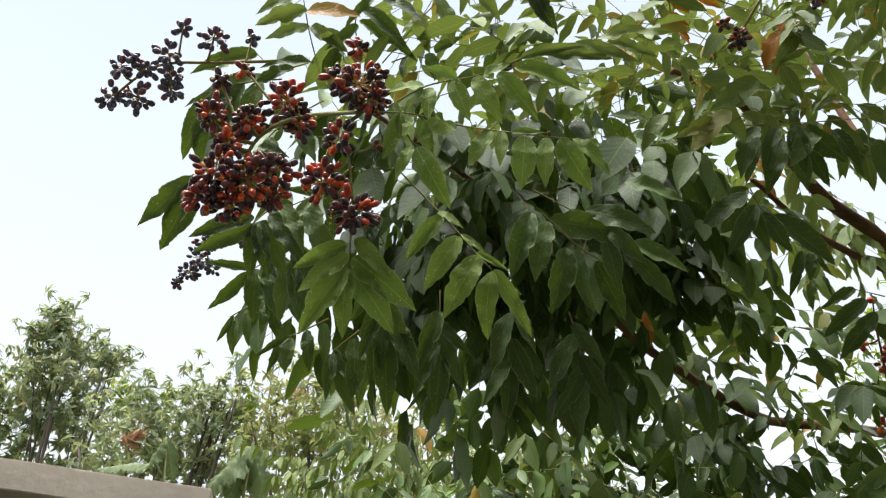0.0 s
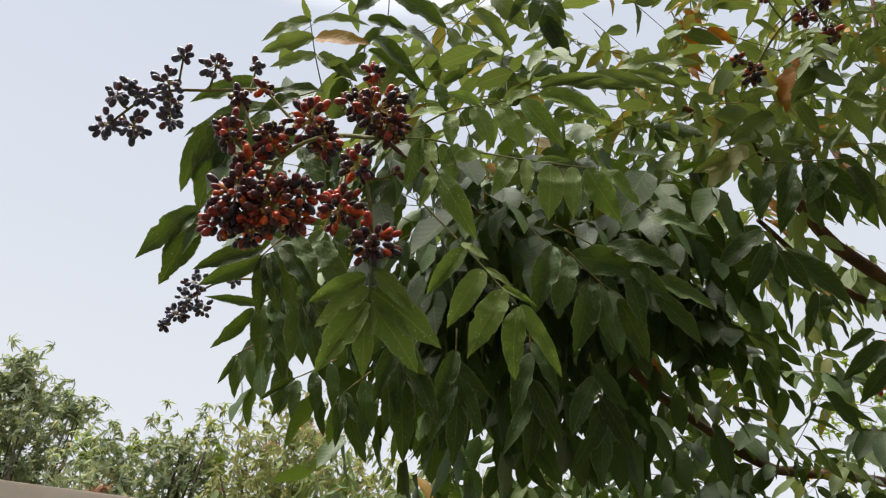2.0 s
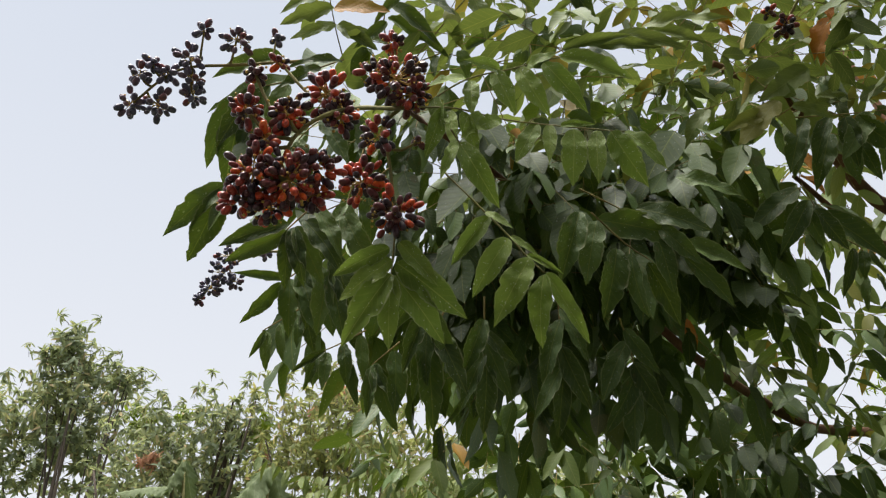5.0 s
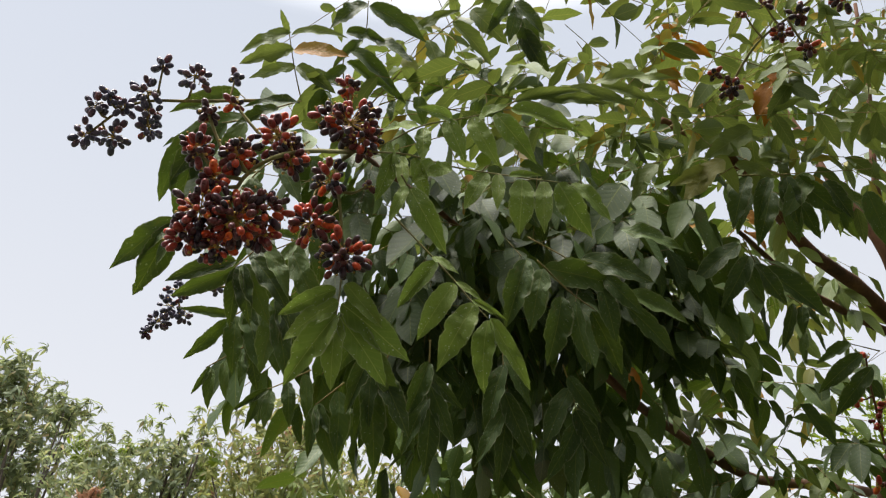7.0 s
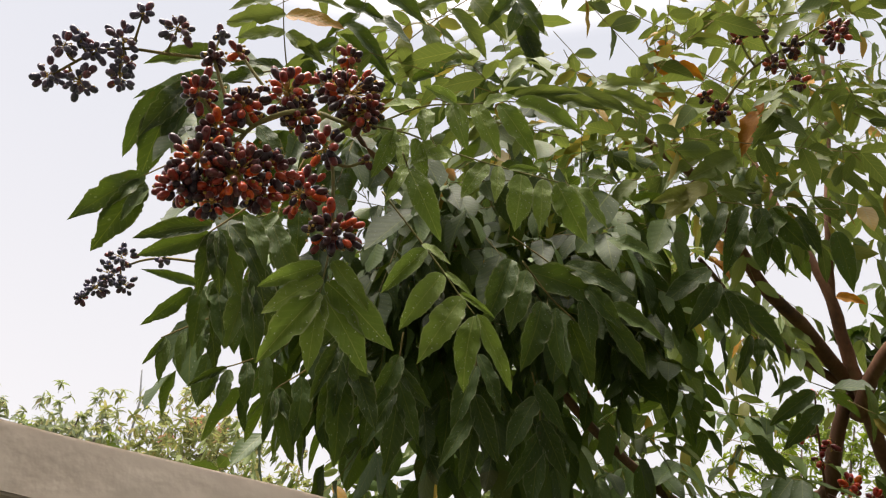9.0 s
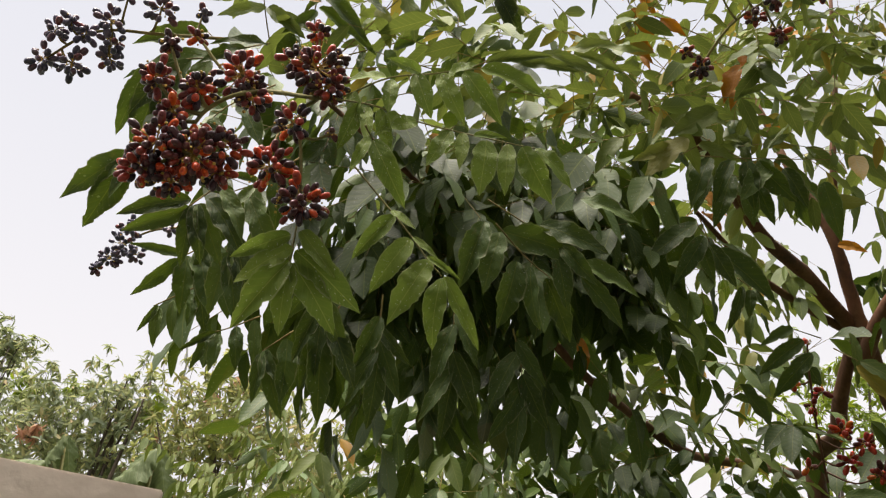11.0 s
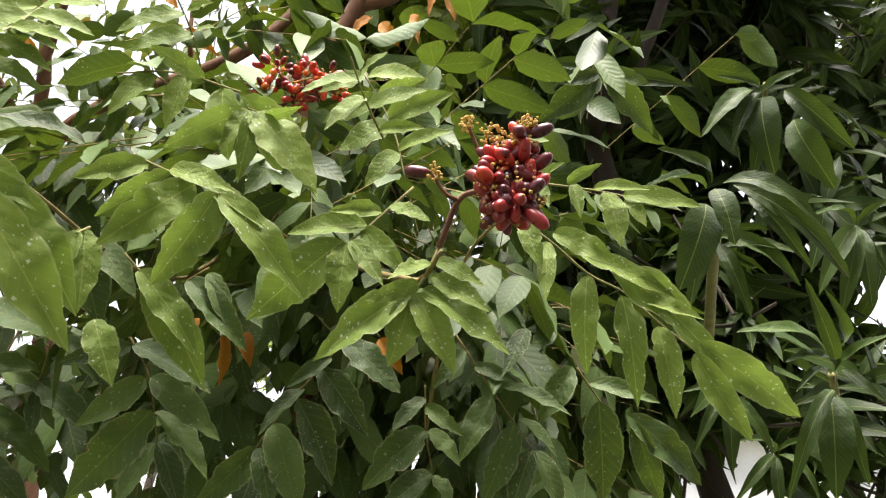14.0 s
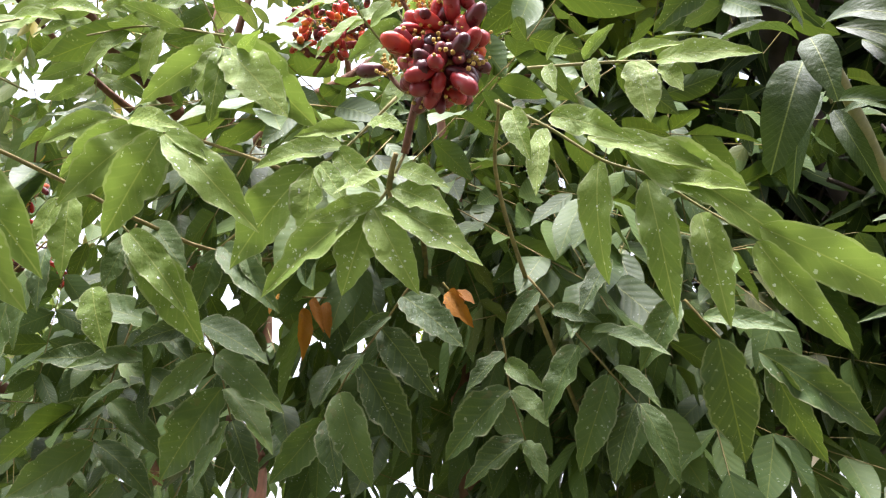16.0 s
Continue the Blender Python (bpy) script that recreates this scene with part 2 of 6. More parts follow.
berry_dark = berry_material("berry_dark", [(0.0, (0.028, 0.018, 0.030)), (0.34, (0.055, 0.023, 0.032)), (0.52, (0.115, 0.027, 0.032)), (0.70, (0.21, 0.034, 0.032)), (0.84, (0.36, 0.042, 0.026)), (0.92, (0.62, 0.070, 0.020)), (1.0, (0.78, 0.15, 0.02))])
# near-black berries; the blue-grey lift imitates sky flare and haze
berry_black_hazed = berry_material("berry_black_hazed", [(0.0, (0.070, 0.068, 0.115)), (0.6, (0.120, 0.105, 0.165)), (0.88, (0.14, 0.075, 0.105)), (1.0, (0.22, 0.045, 0.045))])
berry_red = berry_material("berry_red", [(0.0, (0.040, 0.007, 0.012)), (0.30, (0.12, 0.011, 0.016)), (0.62, (0.25, 0.017, 0.020)), (0.88, (0.40, 0.028, 0.022)), (0.96, (0.60, 0.06, 0.02)), (1.0, (0.80, 0.18, 0.02))])

berry_ripe = berry_material("berry_ripe", [(0.0, (0.060, 0.010, 0.014)), (0.22, (0.16, 0.013, 0.016)), (0.42, (0.38, 0.024, 0.020)), (0.68, (0.56, 0.042, 0.020)), (0.90, (0.70, 0.075, 0.016)), (1.0, (0.84, 0.22, 0.02))])

# ---------------------------------------------------------------- building blocks
ORIGIN = {}
rng = random.Random(11)
UP = Vector((0, 0, 1))


def thing(name, base, label, category, group=""):
    ob = new(name)
    ob.empty_display_size = 0.1
    ob.location = base
    ORIGIN[ob] = Vector(base)
    return tagged(ob, label, category, group)


def attach(ob, parent, origin):
    """Hang ob, whose origin stands at that place of the world, on its parent."""
    ob.parent = parent
    ob.matrix_parent_inverse = Matrix.Translation(-ORIGIN[parent])
    ORIGIN[ob] = Vector(origin)
    return ob


def part(name, bm, mat, parent, label="", origin=None, smooth=True):
    """A bmesh in world places as one mesh object under its thing or part."""
    origin = Vector(origin) if origin is not None else ORIGIN[parent]
    bmesh.ops.translate(bm, verts=bm.verts, vec=-origin)
    mesh = bpy.data.meshes.new(name)
    bm.to_mesh(mesh)
    bm.free()
    mesh.polygons.foreach_set("use_smooth", [smooth] * len(mesh.polygons))
    mesh.materials.append(mat)
    ob = new(name, mesh)
    ob.location = origin
    attach(ob, parent, origin)
    return tagged(ob, label)


def stuff(name, verts, faces, mat, parent, uvs=None, label=""):
    """Many small alike pieces as one mesh, from arrays of world places."""
    origin = ORIGIN[parent]
    mesh = bpy.data.meshes.new(name)
    verts = np.asarray(verts, float) - np.array(origin)
    faces = np.asarray(faces, int)
    mesh.vertices.add(len(verts))
    mesh.vertices.foreach_set("co", verts.ravel())
    mesh.loops.add(faces.size)
    mesh.loops.foreach_set("vertex_index", faces.ravel())
    mesh.polygons.add(len(faces))
    mesh.polygons.foreach_set("loop_start", np.arange(len(faces)) * faces.shape[1])
    mesh.polygons.foreach_set("use_smooth", np.ones(len(faces), bool))
    if uvs is not None:
        layer = mesh.uv_layers.new(name="UVMap")
        layer.data.foreach_set("uv", np.asarray(uvs, float)[faces.ravel()].ravel())
    mesh.update(calc_edges=True)
    mesh.validate()
    mesh.materials.append(mat)
    ob = new(name, mesh)
    ob.location = origin
    attach(ob, parent, origin)
    return tagged(ob, label, kind="stuff")


def smooth_line(points, steps):
    """Catmull-Rom through the points."""
    p = [Vector(q) for q in points]
    p = [p[0] * 2 - p[1]] + p + [p[-1] * 2 - p[-2]]
    line = []
    for i in range(1, len(p) - 2):
        for k in range(steps):
            t = k / steps
            a, b, c, d = p[i - 1:i + 3]
            line.append(0.5 * (2 * b + (c - a) * t + (2 * a - 5 * b + 4 * c - d) * t * t + (3 * b - a - 3 * c + d) * t ** 3))
    return line + [p[-2].copy()]


def tube(bm, line, radii, sides=8, wobble=0.0):
    """A closed tube round a line; radii run from the first to the last given."""
    rings, count = [], len(line)
    for i, p in enumerate(line):
        ahead = (line[min(i + 1, count - 1)] - line[max(i - 1, 0)]).normalized()
        side = ahead.cross(Vector((0.31, 0.87, 0.38))).normalized()
        over = ahead.cross(side)
        s = i / max(count - 1, 1) * (len(radii) - 1)
        k = min(int(s), len(radii) - 2)
        r = radii[k] + (radii[k + 1] - radii[k]) * (s - k)
        ring = []
        for j in range(sides):
            a = 2 * math.pi * j / sides
            spot = p + (side * math.cos(a) + over * math.sin(a)) * r
            ring.append(bm.verts.new(spot + (noise.noise_vector(spot * 22) * r * wobble if wobble else Vector())))
        rings.append(ring)
    for a, b in zip(rings, rings[1:]):
        for j in range(sides):
            bm.faces.new((a[j], a[(j + 1) % sides], b[(j + 1) % sides], b[j]))
    bm.faces.new(rings[0][::-1])
    bm.faces.new(rings[-1])


def limb(parent, points, radii, mat=None, name="branch", sides=10, steps=5, label=""):
    bm = bmesh.new()
    line = smooth_line(points, steps)
    for i, p in enumerate(line[1:-1]):
        p += noise.noise_vector(p * 5.0) * radii[0] * 0.35
    tube(bm, line, radii, sides, 0.22)
    return part(name, bm, mat or bark, parent, label, origin=line[0])


# ---------------------------------------------------------------- leaves
def blade(rows, columns, width, fold, bend, wave, phase, point=1.0, nick=0.0, arch=0.0, sway=0.0, scallop=0.0, tooth=0.0, tail=0.0):
    """One leaf blade of length 1 along y, face to +z: places, quads and the leaf's own coordinates."""
    places, coords = [], []
    for i in range(rows + 1):
        v = i / rows
        b = min(v / (1 - tail), 1.0)
        w = math.sin(math.pi * b ** 0.82) ** 0.58 if 0 < b < 1 else 0.0
        if b > 0.70:
            w *= 1 - 0.42 * point * ((b - 0.70) / 0.30) ** 0.9
        w = max(w, 0.05 if v == 0 else 0.012, 0.15 * (1 - v) / tail if tail and b > 0.9 else 0.0)
        lean = sway * (math.sin(v * 2.6 + phase) - math.sin(phase) * (1 - v) - math.sin(2.6 + phase) * v)
        for j in range(columns + 1):
            u = j / columns * 2 - 1
            own = phase * (1.7 if u > 0 else 2.9)
            ripple = wave * (math.sin(v * 11 + own) + 0.5 * math.sin(v * 23 + own * 2)) * abs(u) * w
            edge = w * (1 + scallop * (math.sin(v * 17 + own) + 0.7 * math.sin(v * 37 + own * 1.3)) * abs(u))
            edge *= 1 + (tooth * (0.6 + 0.4 * math.sin(v * 9 + own)) * (-1) ** i if abs(u) == 1 else 0.0)
            edge *= 1 - nick * max(0, math.sin(v * 13 + own * 3)) ** 8 * abs(u)
            places.append((u * edge * width * 0.5 + lean, v * (1 - 0.04 * abs(bend)), abs(u) * w * width * fold - bend * v * v * 0.45 + ripple * width + arch * math.sin(math.pi * v ** 0.8)))
            coords.append((u * w * 0.5 + 0.5, v))
    quads = [(a, a + 1, a + columns + 2, a + columns + 1) for i in range(rows) for a in range(i * (columns + 1), i * (columns + 1) + columns)]
    return np.array(places), np.array(quads), np.array(coords)


def blade_mesh(name, mat, shape):
    places, quads, coords = shape
    mesh = bpy.data.meshes.new(name)
    mesh.from_pydata(places.tolist(), [], quads.tolist())
    layer = mesh.uv_layers.new(name="UVMap")
    layer.data.foreach_set("uv", coords[quads.ravel()].ravel())
    columns = int(np.argmax(coords[:, 1] > 0))
    margin = np.abs(np.arange(len(coords)) % columns / (columns - 1) * 2 - 1)
    layer = mesh.uv_layers.new(name="Margin")
    layer.data.foreach_set("uv", np.stack([margin, coords[:, 1]], 1)[quads.ravel()].ravel())
    mesh.polygons.foreach_set("use_smooth", [True] * len(mesh.polygons))
    mesh.materials.append(mat)
    return mesh


def blade_set(name, mat, width, count=12, rows=14, columns=4, bend=(0.0, 0.5), fold=(0.04, 0.24), nick=0.25, arch=(0.0, 0.06), sway=0.03, scallop=0.055, tooth=0.035, tail=0.07):
    made = random.Random(name)
    return [blade_mesh(name, mat, blade(rows, columns, width * made.uniform(0.9, 1.1), made.uniform(*fold), made.uniform(*bend), made.uniform(0.03, 0.10), made.uniform(0, 6), made.uniform(0.2, 1.0), made.uniform(0, nick), made.uniform(*arch), made.uniform(-sway, sway), scallop, tooth, made.uniform(0.5, 1.0) * tail)) for _ in range(count)]


BLADES = {
    "green": blade_set("leaflet", leaf_green, 0.355, rows=29, fold=(0.08, 0.32), scallop=0.028),
    "specked": blade_set("leaflet", leaf_specked_lit, 0.365, rows=29, tooth=0.025, nick=0.2, scallop=0.022),
    "mixed": blade_set("leaflet", leaf_mixed, 0.35, rows=22),
    "yellow": blade_set("leaflet", leaf_yellow, 0.40, fold=(0.1, 0.4)),
    "mango": blade_set("leaf", leaf_mango, 0.25, bend=(0.0, 0.25), fold=(0.10, 0.28), nick=0.0, arch=(0.10, 0.24), sway=0.05, scallop=0.012, tooth=0.0, tail=0.04),
}


def stand(base, tip, up, length=None, width=1.0):
    """The pose of a blade from base to tip, its face turned towards up."""
    along = Vector(tip) - Vector(base)
    size = length or along.length
    along = along.normalized()
    face = up - along * up.dot(along)
    face = face.normalized() if face.length > 1e-3 else along.orthogonal().normalized()
    side = along.cross(face)
    turn = Matrix((side, along, face)).transposed().to_4x4()
    return Matrix.Translation(base) @ turn @ Matrix.Diagonal((size * width, size, size, 1))


def leaflet(parent, kind, base, tip, up, width=1.0, name="leaflet"):
    ob = new(name, rng.choice(BLADES[kind]))
    ob.matrix_basis = stand(base, tip, up, width=width)
    return attach(ob, parent, base)


def placed_leaf(tree, stalk, blades, kind, toward):
    """A pinnate leaf whose stalk runs through the given places, with its leaflets from base to tip."""
    bm = bmesh.new()
    line = smooth_line(stalk, 5) if len(stalk) > 1 else [Vector(stalk[0]), Vector(blades[0][0])]
    if (line[-1] - line[0]).length < 0.004:
        line[-1] = line[0] + Vector((0, 0, 0.006))
    tube(bm, line, (0.0013, 0.0008), 5)
    name = "leaf_rosette" if kind == "mango" else "compound_leaf"
    rachis = part(name, bm, twig_green if kind in ("specked", "mango") else twig, tree, origin=line[0])
    for base, tip, *wide in blades:
        up = Vector(toward) + Vector((rng.uniform(-0.45, 0.45), rng.uniform(-0.3, 0.3), rng.uniform(-0.25, 0.35)))
        leaflet(rachis, kind, base, tip, up, wide[0] if wide else rng.uniform(0.88, 1.1), "leaf" if kind == "mango" else "leaflet")
    return rachis


FILL = [blade(6, 2, 0.42, f, b, 0.06, p, 0.7) for f, b, p in ((0.10, 0.15, 0), (0.18, 0.35, 2), (0.08, 0.5, 4), (0.2, 0.05, 1))]
FILL_LONG = [blade(6, 2, 0.24, f, b, 0.06, p) for f, b, p in ((0.12, 0.7, 0), (0.2, 1.1, 2), (0.15, 1.4, 4), (0.2, 0.4, 1))]


def unit(a):
    return a / np.maximum(np.linalg.norm(a, axis=-1, keepdims=True), 1e-9)


def blades_at(base, along, face, length, width, shapes, dice):
    """Arrays of the places, quads and leaf coordinates of many blades."""
    along = unit(along)
    face = unit(face - along * (face * along).sum(-1, keepdims=True))
    side = np.cross(along, face)
    which = dice.integers(0, len(shapes), len(base))
    verts, faces, uvs, start = [], [], [], 0
    for k, (places, quads, coords) in enumerate(shapes):
        sel = which == k
        n = int(sel.sum())
        if not n:
            continue
        L, w = length[sel][:, None, None], width[sel][:, None, None]
        v = base[sel][:, None] + places[None, :, 0:1] * L * w * side[sel][:, None] + places[None, :, 1:2] * L * along[sel][:, None] + places[None, :, 2:3] * L * face[sel][:, None]
        verts.append(v.reshape(-1, 3))
        faces.append((quads[None] + (np.arange(n) * len(places))[:, None, None] + start).reshape(-1, 4))
        uvs.append(np.tile(coords, (n, 1)))
        start += n * len(places)
    return np.concatenate(verts), np.concatenate(faces), np.concatenate(uvs)


def sticks(a, b, thick):
    """Three-sided thin sticks from a to b: places and quads."""
    along = unit(b - a)
    side = unit(np.cross(along, np.array([0.31, 0.87, 0.38])))
    over = np.cross(along, side)
    ring = [side, -0.5 * side + 0.87 * over, -0.5 * side - 0.87 * over]
    v = np.stack([p + r * t for p, t in ((a, thick), (b, thick * 0.6)) for r in ring], 1)
    q = np.array([(0, 1, 4, 3), (1, 2, 5, 4), (2, 0, 3, 5)])
    return v.reshape(-1, 3), (q[None] + (np.arange(len(a)) * 6)[:, None, None]).reshape(-1, 4)


def in_zones(zones, dice, loose=0.0):
    """Places inside ellipsoids (middle, radii, count), thicker towards the skin, and the way out from the middle."""
    spots, outs = [], []
    for middle, radii, count in zones:
        d = unit(dice.normal(size=(count, 3)))
        r = dice.uniform(0.25, 1.0, (count, 1)) ** 0.6
        spots.append(np.array(middle) + (d * r + dice.normal(size=(count, 3)) * loose) * np.array(radii))
        outs.append(d)
    return np.concatenate(spots), np.concatenate(outs)


def pinnate_fill(tree, zones, mat, seed, size=0.088, stalk=0.24, pairs=4, droop=0.55, label="", spread=0.6, wide=1.0):
    """Many pinnate leaves within the zones: leaflets as one mesh, their stalks as another."""
    dice = np.random.default_rng(seed)
    start, out = in_zones(zones, dice)
    n = len(start)
    way = unit(out * np.array([1, 1, 0.35]) * spread + dice.normal(size=(n, 3)) * 0.5 + np.array([0, 0, -0.12 - droop * 0.3]))
    reach = stalk * dice.uniform(0.7, 1.25, (n, 1))
    end = start + way * reach + np.array([0, 0, -0.3]) * reach * dice.uniform(0.2, 1.0, (n, 1)) * droop
    base, along, face, length = [], [], [], []
    flat = unit(np.cross(way, np.array([0, 0, 1.0])) + 1e-6)
    over = np.cross(flat, way)
    over = over * np.sign(over[:, 2:3] + 1e-9)
    for i in range(pairs):
        f = 0.22 + 0.78 * i / (pairs - 1)
        for s in (-1, 1):
            keep = dice.random(n) < 0.93
            p = start + (end - start) * (f + dice.uniform(-0.03, 0.03, (n, 1)))
            k = 0.45 + 0.5 * f
            d = flat * s + way * k * dice.uniform(0.7, 1.3, (n, 1))
            d = unit(d) * (1 - droop) + np.array([0, 0, -1.0]) * droop * dice.uniform(0.5, 1.3, (n, 1)) + dice.normal(size=(n, 3)) * 0.12
            base.append(p[keep])
            along.append(d[keep])
            face.append((over + dice.normal(size=(n, 3)) * 0.3)[keep])
            length.append((size * dice.uniform(0.7, 1.2, n) * (0.75 + 0.35 * f))[keep])
    base, along, face, length = map(np.concatenate, (base, along, face, length))
    v, q, uv = blades_at(base, along, face, length, wide * dice.uniform(0.85, 1.15, len(base)), FILL, dice)
    stuff("foliage", v, q, mat, tree, uv, label)
    v, q = sticks(start, end, np.full((n, 1), 0.0011))
    stuff("stalk_tangle", v, q, twig, tree)


def rosette_fill(tree, zones, mat, seed, size=0.2, leaves=12, label="", loose=0.0, wide=1.0, sag=0.25):
    """Tufts of long drooping leaves at the twig ends within the zones."""
    dice = np.random.default_rng(seed)
    spot, out = in_zones(zones, dice, loose)
    n = len(spot)
    axis = unit(out * np.array([1, 1, 0.5]) + np.array([0, 0, 0.55]) + dice.normal(size=(n, 3)) * 0.3)
    base, along, face, length = [], [], [], []
    for i in range(leaves):
        ray = unit(dice.normal(size=(n, 3)))
        ray = unit(ray - axis * (ray * axis).sum(-1, keepdims=True) * 0.8)
        tilt = dice.uniform(-0.5, 0.8, (n, 1))
        base.append(spot - axis * dice.uniform(0, 0.35, (n, 1)) * size)
        along.append(ray + axis * tilt + np.array([0, 0, -sag]))
        face.append(axis + dice.normal(size=(n, 3)) * 0.15)
        length.append(size * dice.uniform(0.6, 1.2, n))
    base, along, face, length = map(np.concatenate, (base, along, face, length))
    v, q, uv = blades_at(base, along, face, length, wide * dice.uniform(0.85, 1.2, len(base)), FILL_LONG, dice)
    stuff("foliage", v, q, mat, tree, uv, label)
    v, q = sticks(spot - axis * size * 1.6, spot, np.full((n, 1), size * 0.03))
    stuff("twig_tangle", v, q, bark_far, tree)


# ---------------------------------------------------------------- fruit
def berry_mesh(name, mat, long):
    bm = bmesh.new()
    bmesh.ops.create_uvsphere(bm, u_segments=10, v_segments=7, radius=0.5)
    for v in bm.verts:
        h = 2 * v.co.z
        v.co.xy *= 0.86 * (1 + 0.16 * h * h) * (1 + 0.06 * h)
        v.co.z = v.co.z * long + 0.5 * long
    mesh = bpy.data.meshes.new(name)
    bm.to_mesh(mesh)
    bm.free()
    mesh.polygons.foreach_set("use_smooth", [True] * len(mesh.polygons))
    mesh.materials.append(mat)
    return mesh


BERRIES = {"dark": [berry_mesh("berry", berry_dark, k) for k in (1.3, 1.55)], "black": [berry_mesh("berry", berry_black_hazed, k) for k in (1.2, 1.4)], "red": [berry_mesh("berry", berry_red, k) for k in (1.45, 1.75)], "ripe": [berry_mesh("berry", berry_ripe, k) for k in (1.4, 1.7)]}


def fruit_cluster(tree, stalk, knots, kind, size=0.0105, label=""):
    """A fruiting panicle: a stalk through the given places, then knots (place, radius, berries), each a head of berries round spent flowers."""
    bm = bmesh.new()
    line = smooth_line(stalk, 5)
    tube(bm, line, (0.0026, 0.0018) if kind == "dark" else (0.0027, 0.0020), 6, 0.2)
    for place, radius, count in knots:
        place = Vector(place)
        near = min(line, key=lambda p: (p - place).length)
        if (near - place).length > 0.004:
            middle = (near + place) / 2 + Vector((0, 0, -0.2 * (near - place).length))
            tube(bm, smooth_line([near, middle, place], 4), (0.0022, 0.0015), 5, 0.2)
    stem = part("fruit_panicle", bm, {"dark": twig_green, "black": twig}.get(kind, stalk_red), tree, label, origin=line[0])
    heads = bmesh.new()
    for place, radius, count in knots:
        place = Vector(place)
        golden, turn = 2.39996, rng.uniform(0, 6)
        count, radius = int(count * {"dark": 1.75, "black": 1.35, "red": 0.9}.get(kind, 1.15)), radius * (1.0 if kind == "black" else 1.08)
        for i in range(count):
            z = 1 - 2 * (i + 0.5) / count
            a = golden * i + turn
            out = Vector((math.sqrt(1 - z * z) * math.cos(a), math.sqrt(1 - z * z) * math.sin(a), z))
            out = (out + Vector((rng.uniform(-0.35, 0.35), rng.uniform(-0.35, 0.35), rng.uniform(-0.35, 0.35)))).normalized()
            deep = radius * rng.uniform(0.5, 1.0)
            spot = place + out * max(deep - size * 0.7, 0.001)
            s = size * rng.uniform(0.78, 1.15)
            ob = new("berry", rng.choice(BERRIES[kind]))
            turned = out.to_track_quat("Z", "Y").to_matrix().to_4x4()
            ob.matrix_basis = Matrix.Translation(spot) @ turned @ Matrix.Diagonal((s, s, s, 1))
            attach(ob, stem, spot)
            if rng.random() < 0.4:
                tube(heads, [place, place + out * deep * 0.5, spot], (0.0009, 0.0006), 4)
        lush = {"dark": 1.5, "black": 0.6, "ripe": 1.45, "red": 2.6}[kind]
        for _ in range(int((14 + radius * 500) * lush)):
            out = Vector((rng.gauss(0, 1), rng.gauss(0, 1), rng.gauss(0, 1))).normalized()
            bmesh.ops.create_icosphere(heads, subdivisions=1, radius=rng.uniform(0.0009, 0.0018), matrix=Matrix.Translation(place + out * radius * rng.uniform(0.3, 0.95) * lush ** 0.3))
    tagged(part("spent_blossom", heads, spent_flower, stem, "dry yellow flower remains between the berries", origin=line[-1]), kind="stuff")
    return stem


# ---------------------------------------------------------------- ground and wall
def ground_sheet():
    bm = bmesh.new()
    rings = [0.0, 3.0, 8.0, 20.0, 60.0, 200.0, 900.0, 3000.0]
    grid = [[bm.verts.new((r * math.cos(a) + 0.5, r * math.sin(a) + 1.5, 0.04 * noise.noise(Vector((r * math.cos(a), r * math.sin(a), 0))) if 0 < r < 100 else 0.0)) for a in [2 * math.pi * k / 48 for k in range(48)]] for r in rings[1:]]
    hub = bm.verts.new((0.5, 1.5, 0))
    for j in range(48):
        bm.faces.new((hub, grid[0][j], grid[0][(j + 1) % 48]))
        for a, b in zip(grid, grid[1:]):
            bm.faces.new((a[j], b[j], b[(j + 1) % 48], a[(j + 1) % 48]))
    mesh = bpy.data.meshes.new("ground")
    bm.to_mesh(mesh)
    bm.free()
    mesh.materials.append(soil)
    return tagged(new("ground", mesh), "bare earth and low grass of the yard", "ground", kind="structure")


ground_sheet()


def box(bm, low, high, m=Matrix(), soft=0.012):
    c = [(low[k] + high[k]) / 2 for k in range(3)]
    s = [high[k] - low[k] for k in range(3)]
    made = bmesh.ops.create_cube(bm, size=1, matrix=m @ Matrix.Translation(c) @ Matrix.Diagonal((*s, 1)))
    edges = {e for v in made["verts"] for e in v.link_edges}
    bmesh.ops.bevel(bm, geom=list(edges), offset=min(min(s) * 0.12, soft), segments=2, affect="EDGES")


def boundary_wall():
    """A low wall whose coping slab ends beside the bough."""
    end = Vector((0.105, 0.295, 1.578))
    turn = math.radians(17.8)
    m = Matrix.Translation(end) @ Matrix.Rotation(turn, 4, "Z") @ Matrix.Rotation(math.radians(3.9), 4, "Y")
    wall = thing("boundary_wall", (end.x, end.y, 0), "garden wall of pale weathered concrete with a thin coping slab", "wall")
    tagged(wall, kind="structure")
    bm = bmesh.new()
    # shade under the overhanging slab is carried by the body's dark colour
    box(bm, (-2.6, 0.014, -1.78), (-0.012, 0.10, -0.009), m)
    part("wall_body", bm, concrete_shaded, wall, smooth=False)
    bm = bmesh.new()
    box(bm, (-2.6, 0.0, -0.0078), (0.0, 0.115, 0.0), m, 0.0003)
    bmesh.ops.subdivide_edges(bm, edges=[e for e in bm.edges if e.calc_length() > 1.0], cuts=110, use_grid_fill=True)
    for v in bm.verts:
        v.co += noise.noise_vector(v.co * 34.0) * 0.0006
    part("coping", bm, concrete, wall, "pale stained concrete coping slab", smooth=False)


boundary_wall()


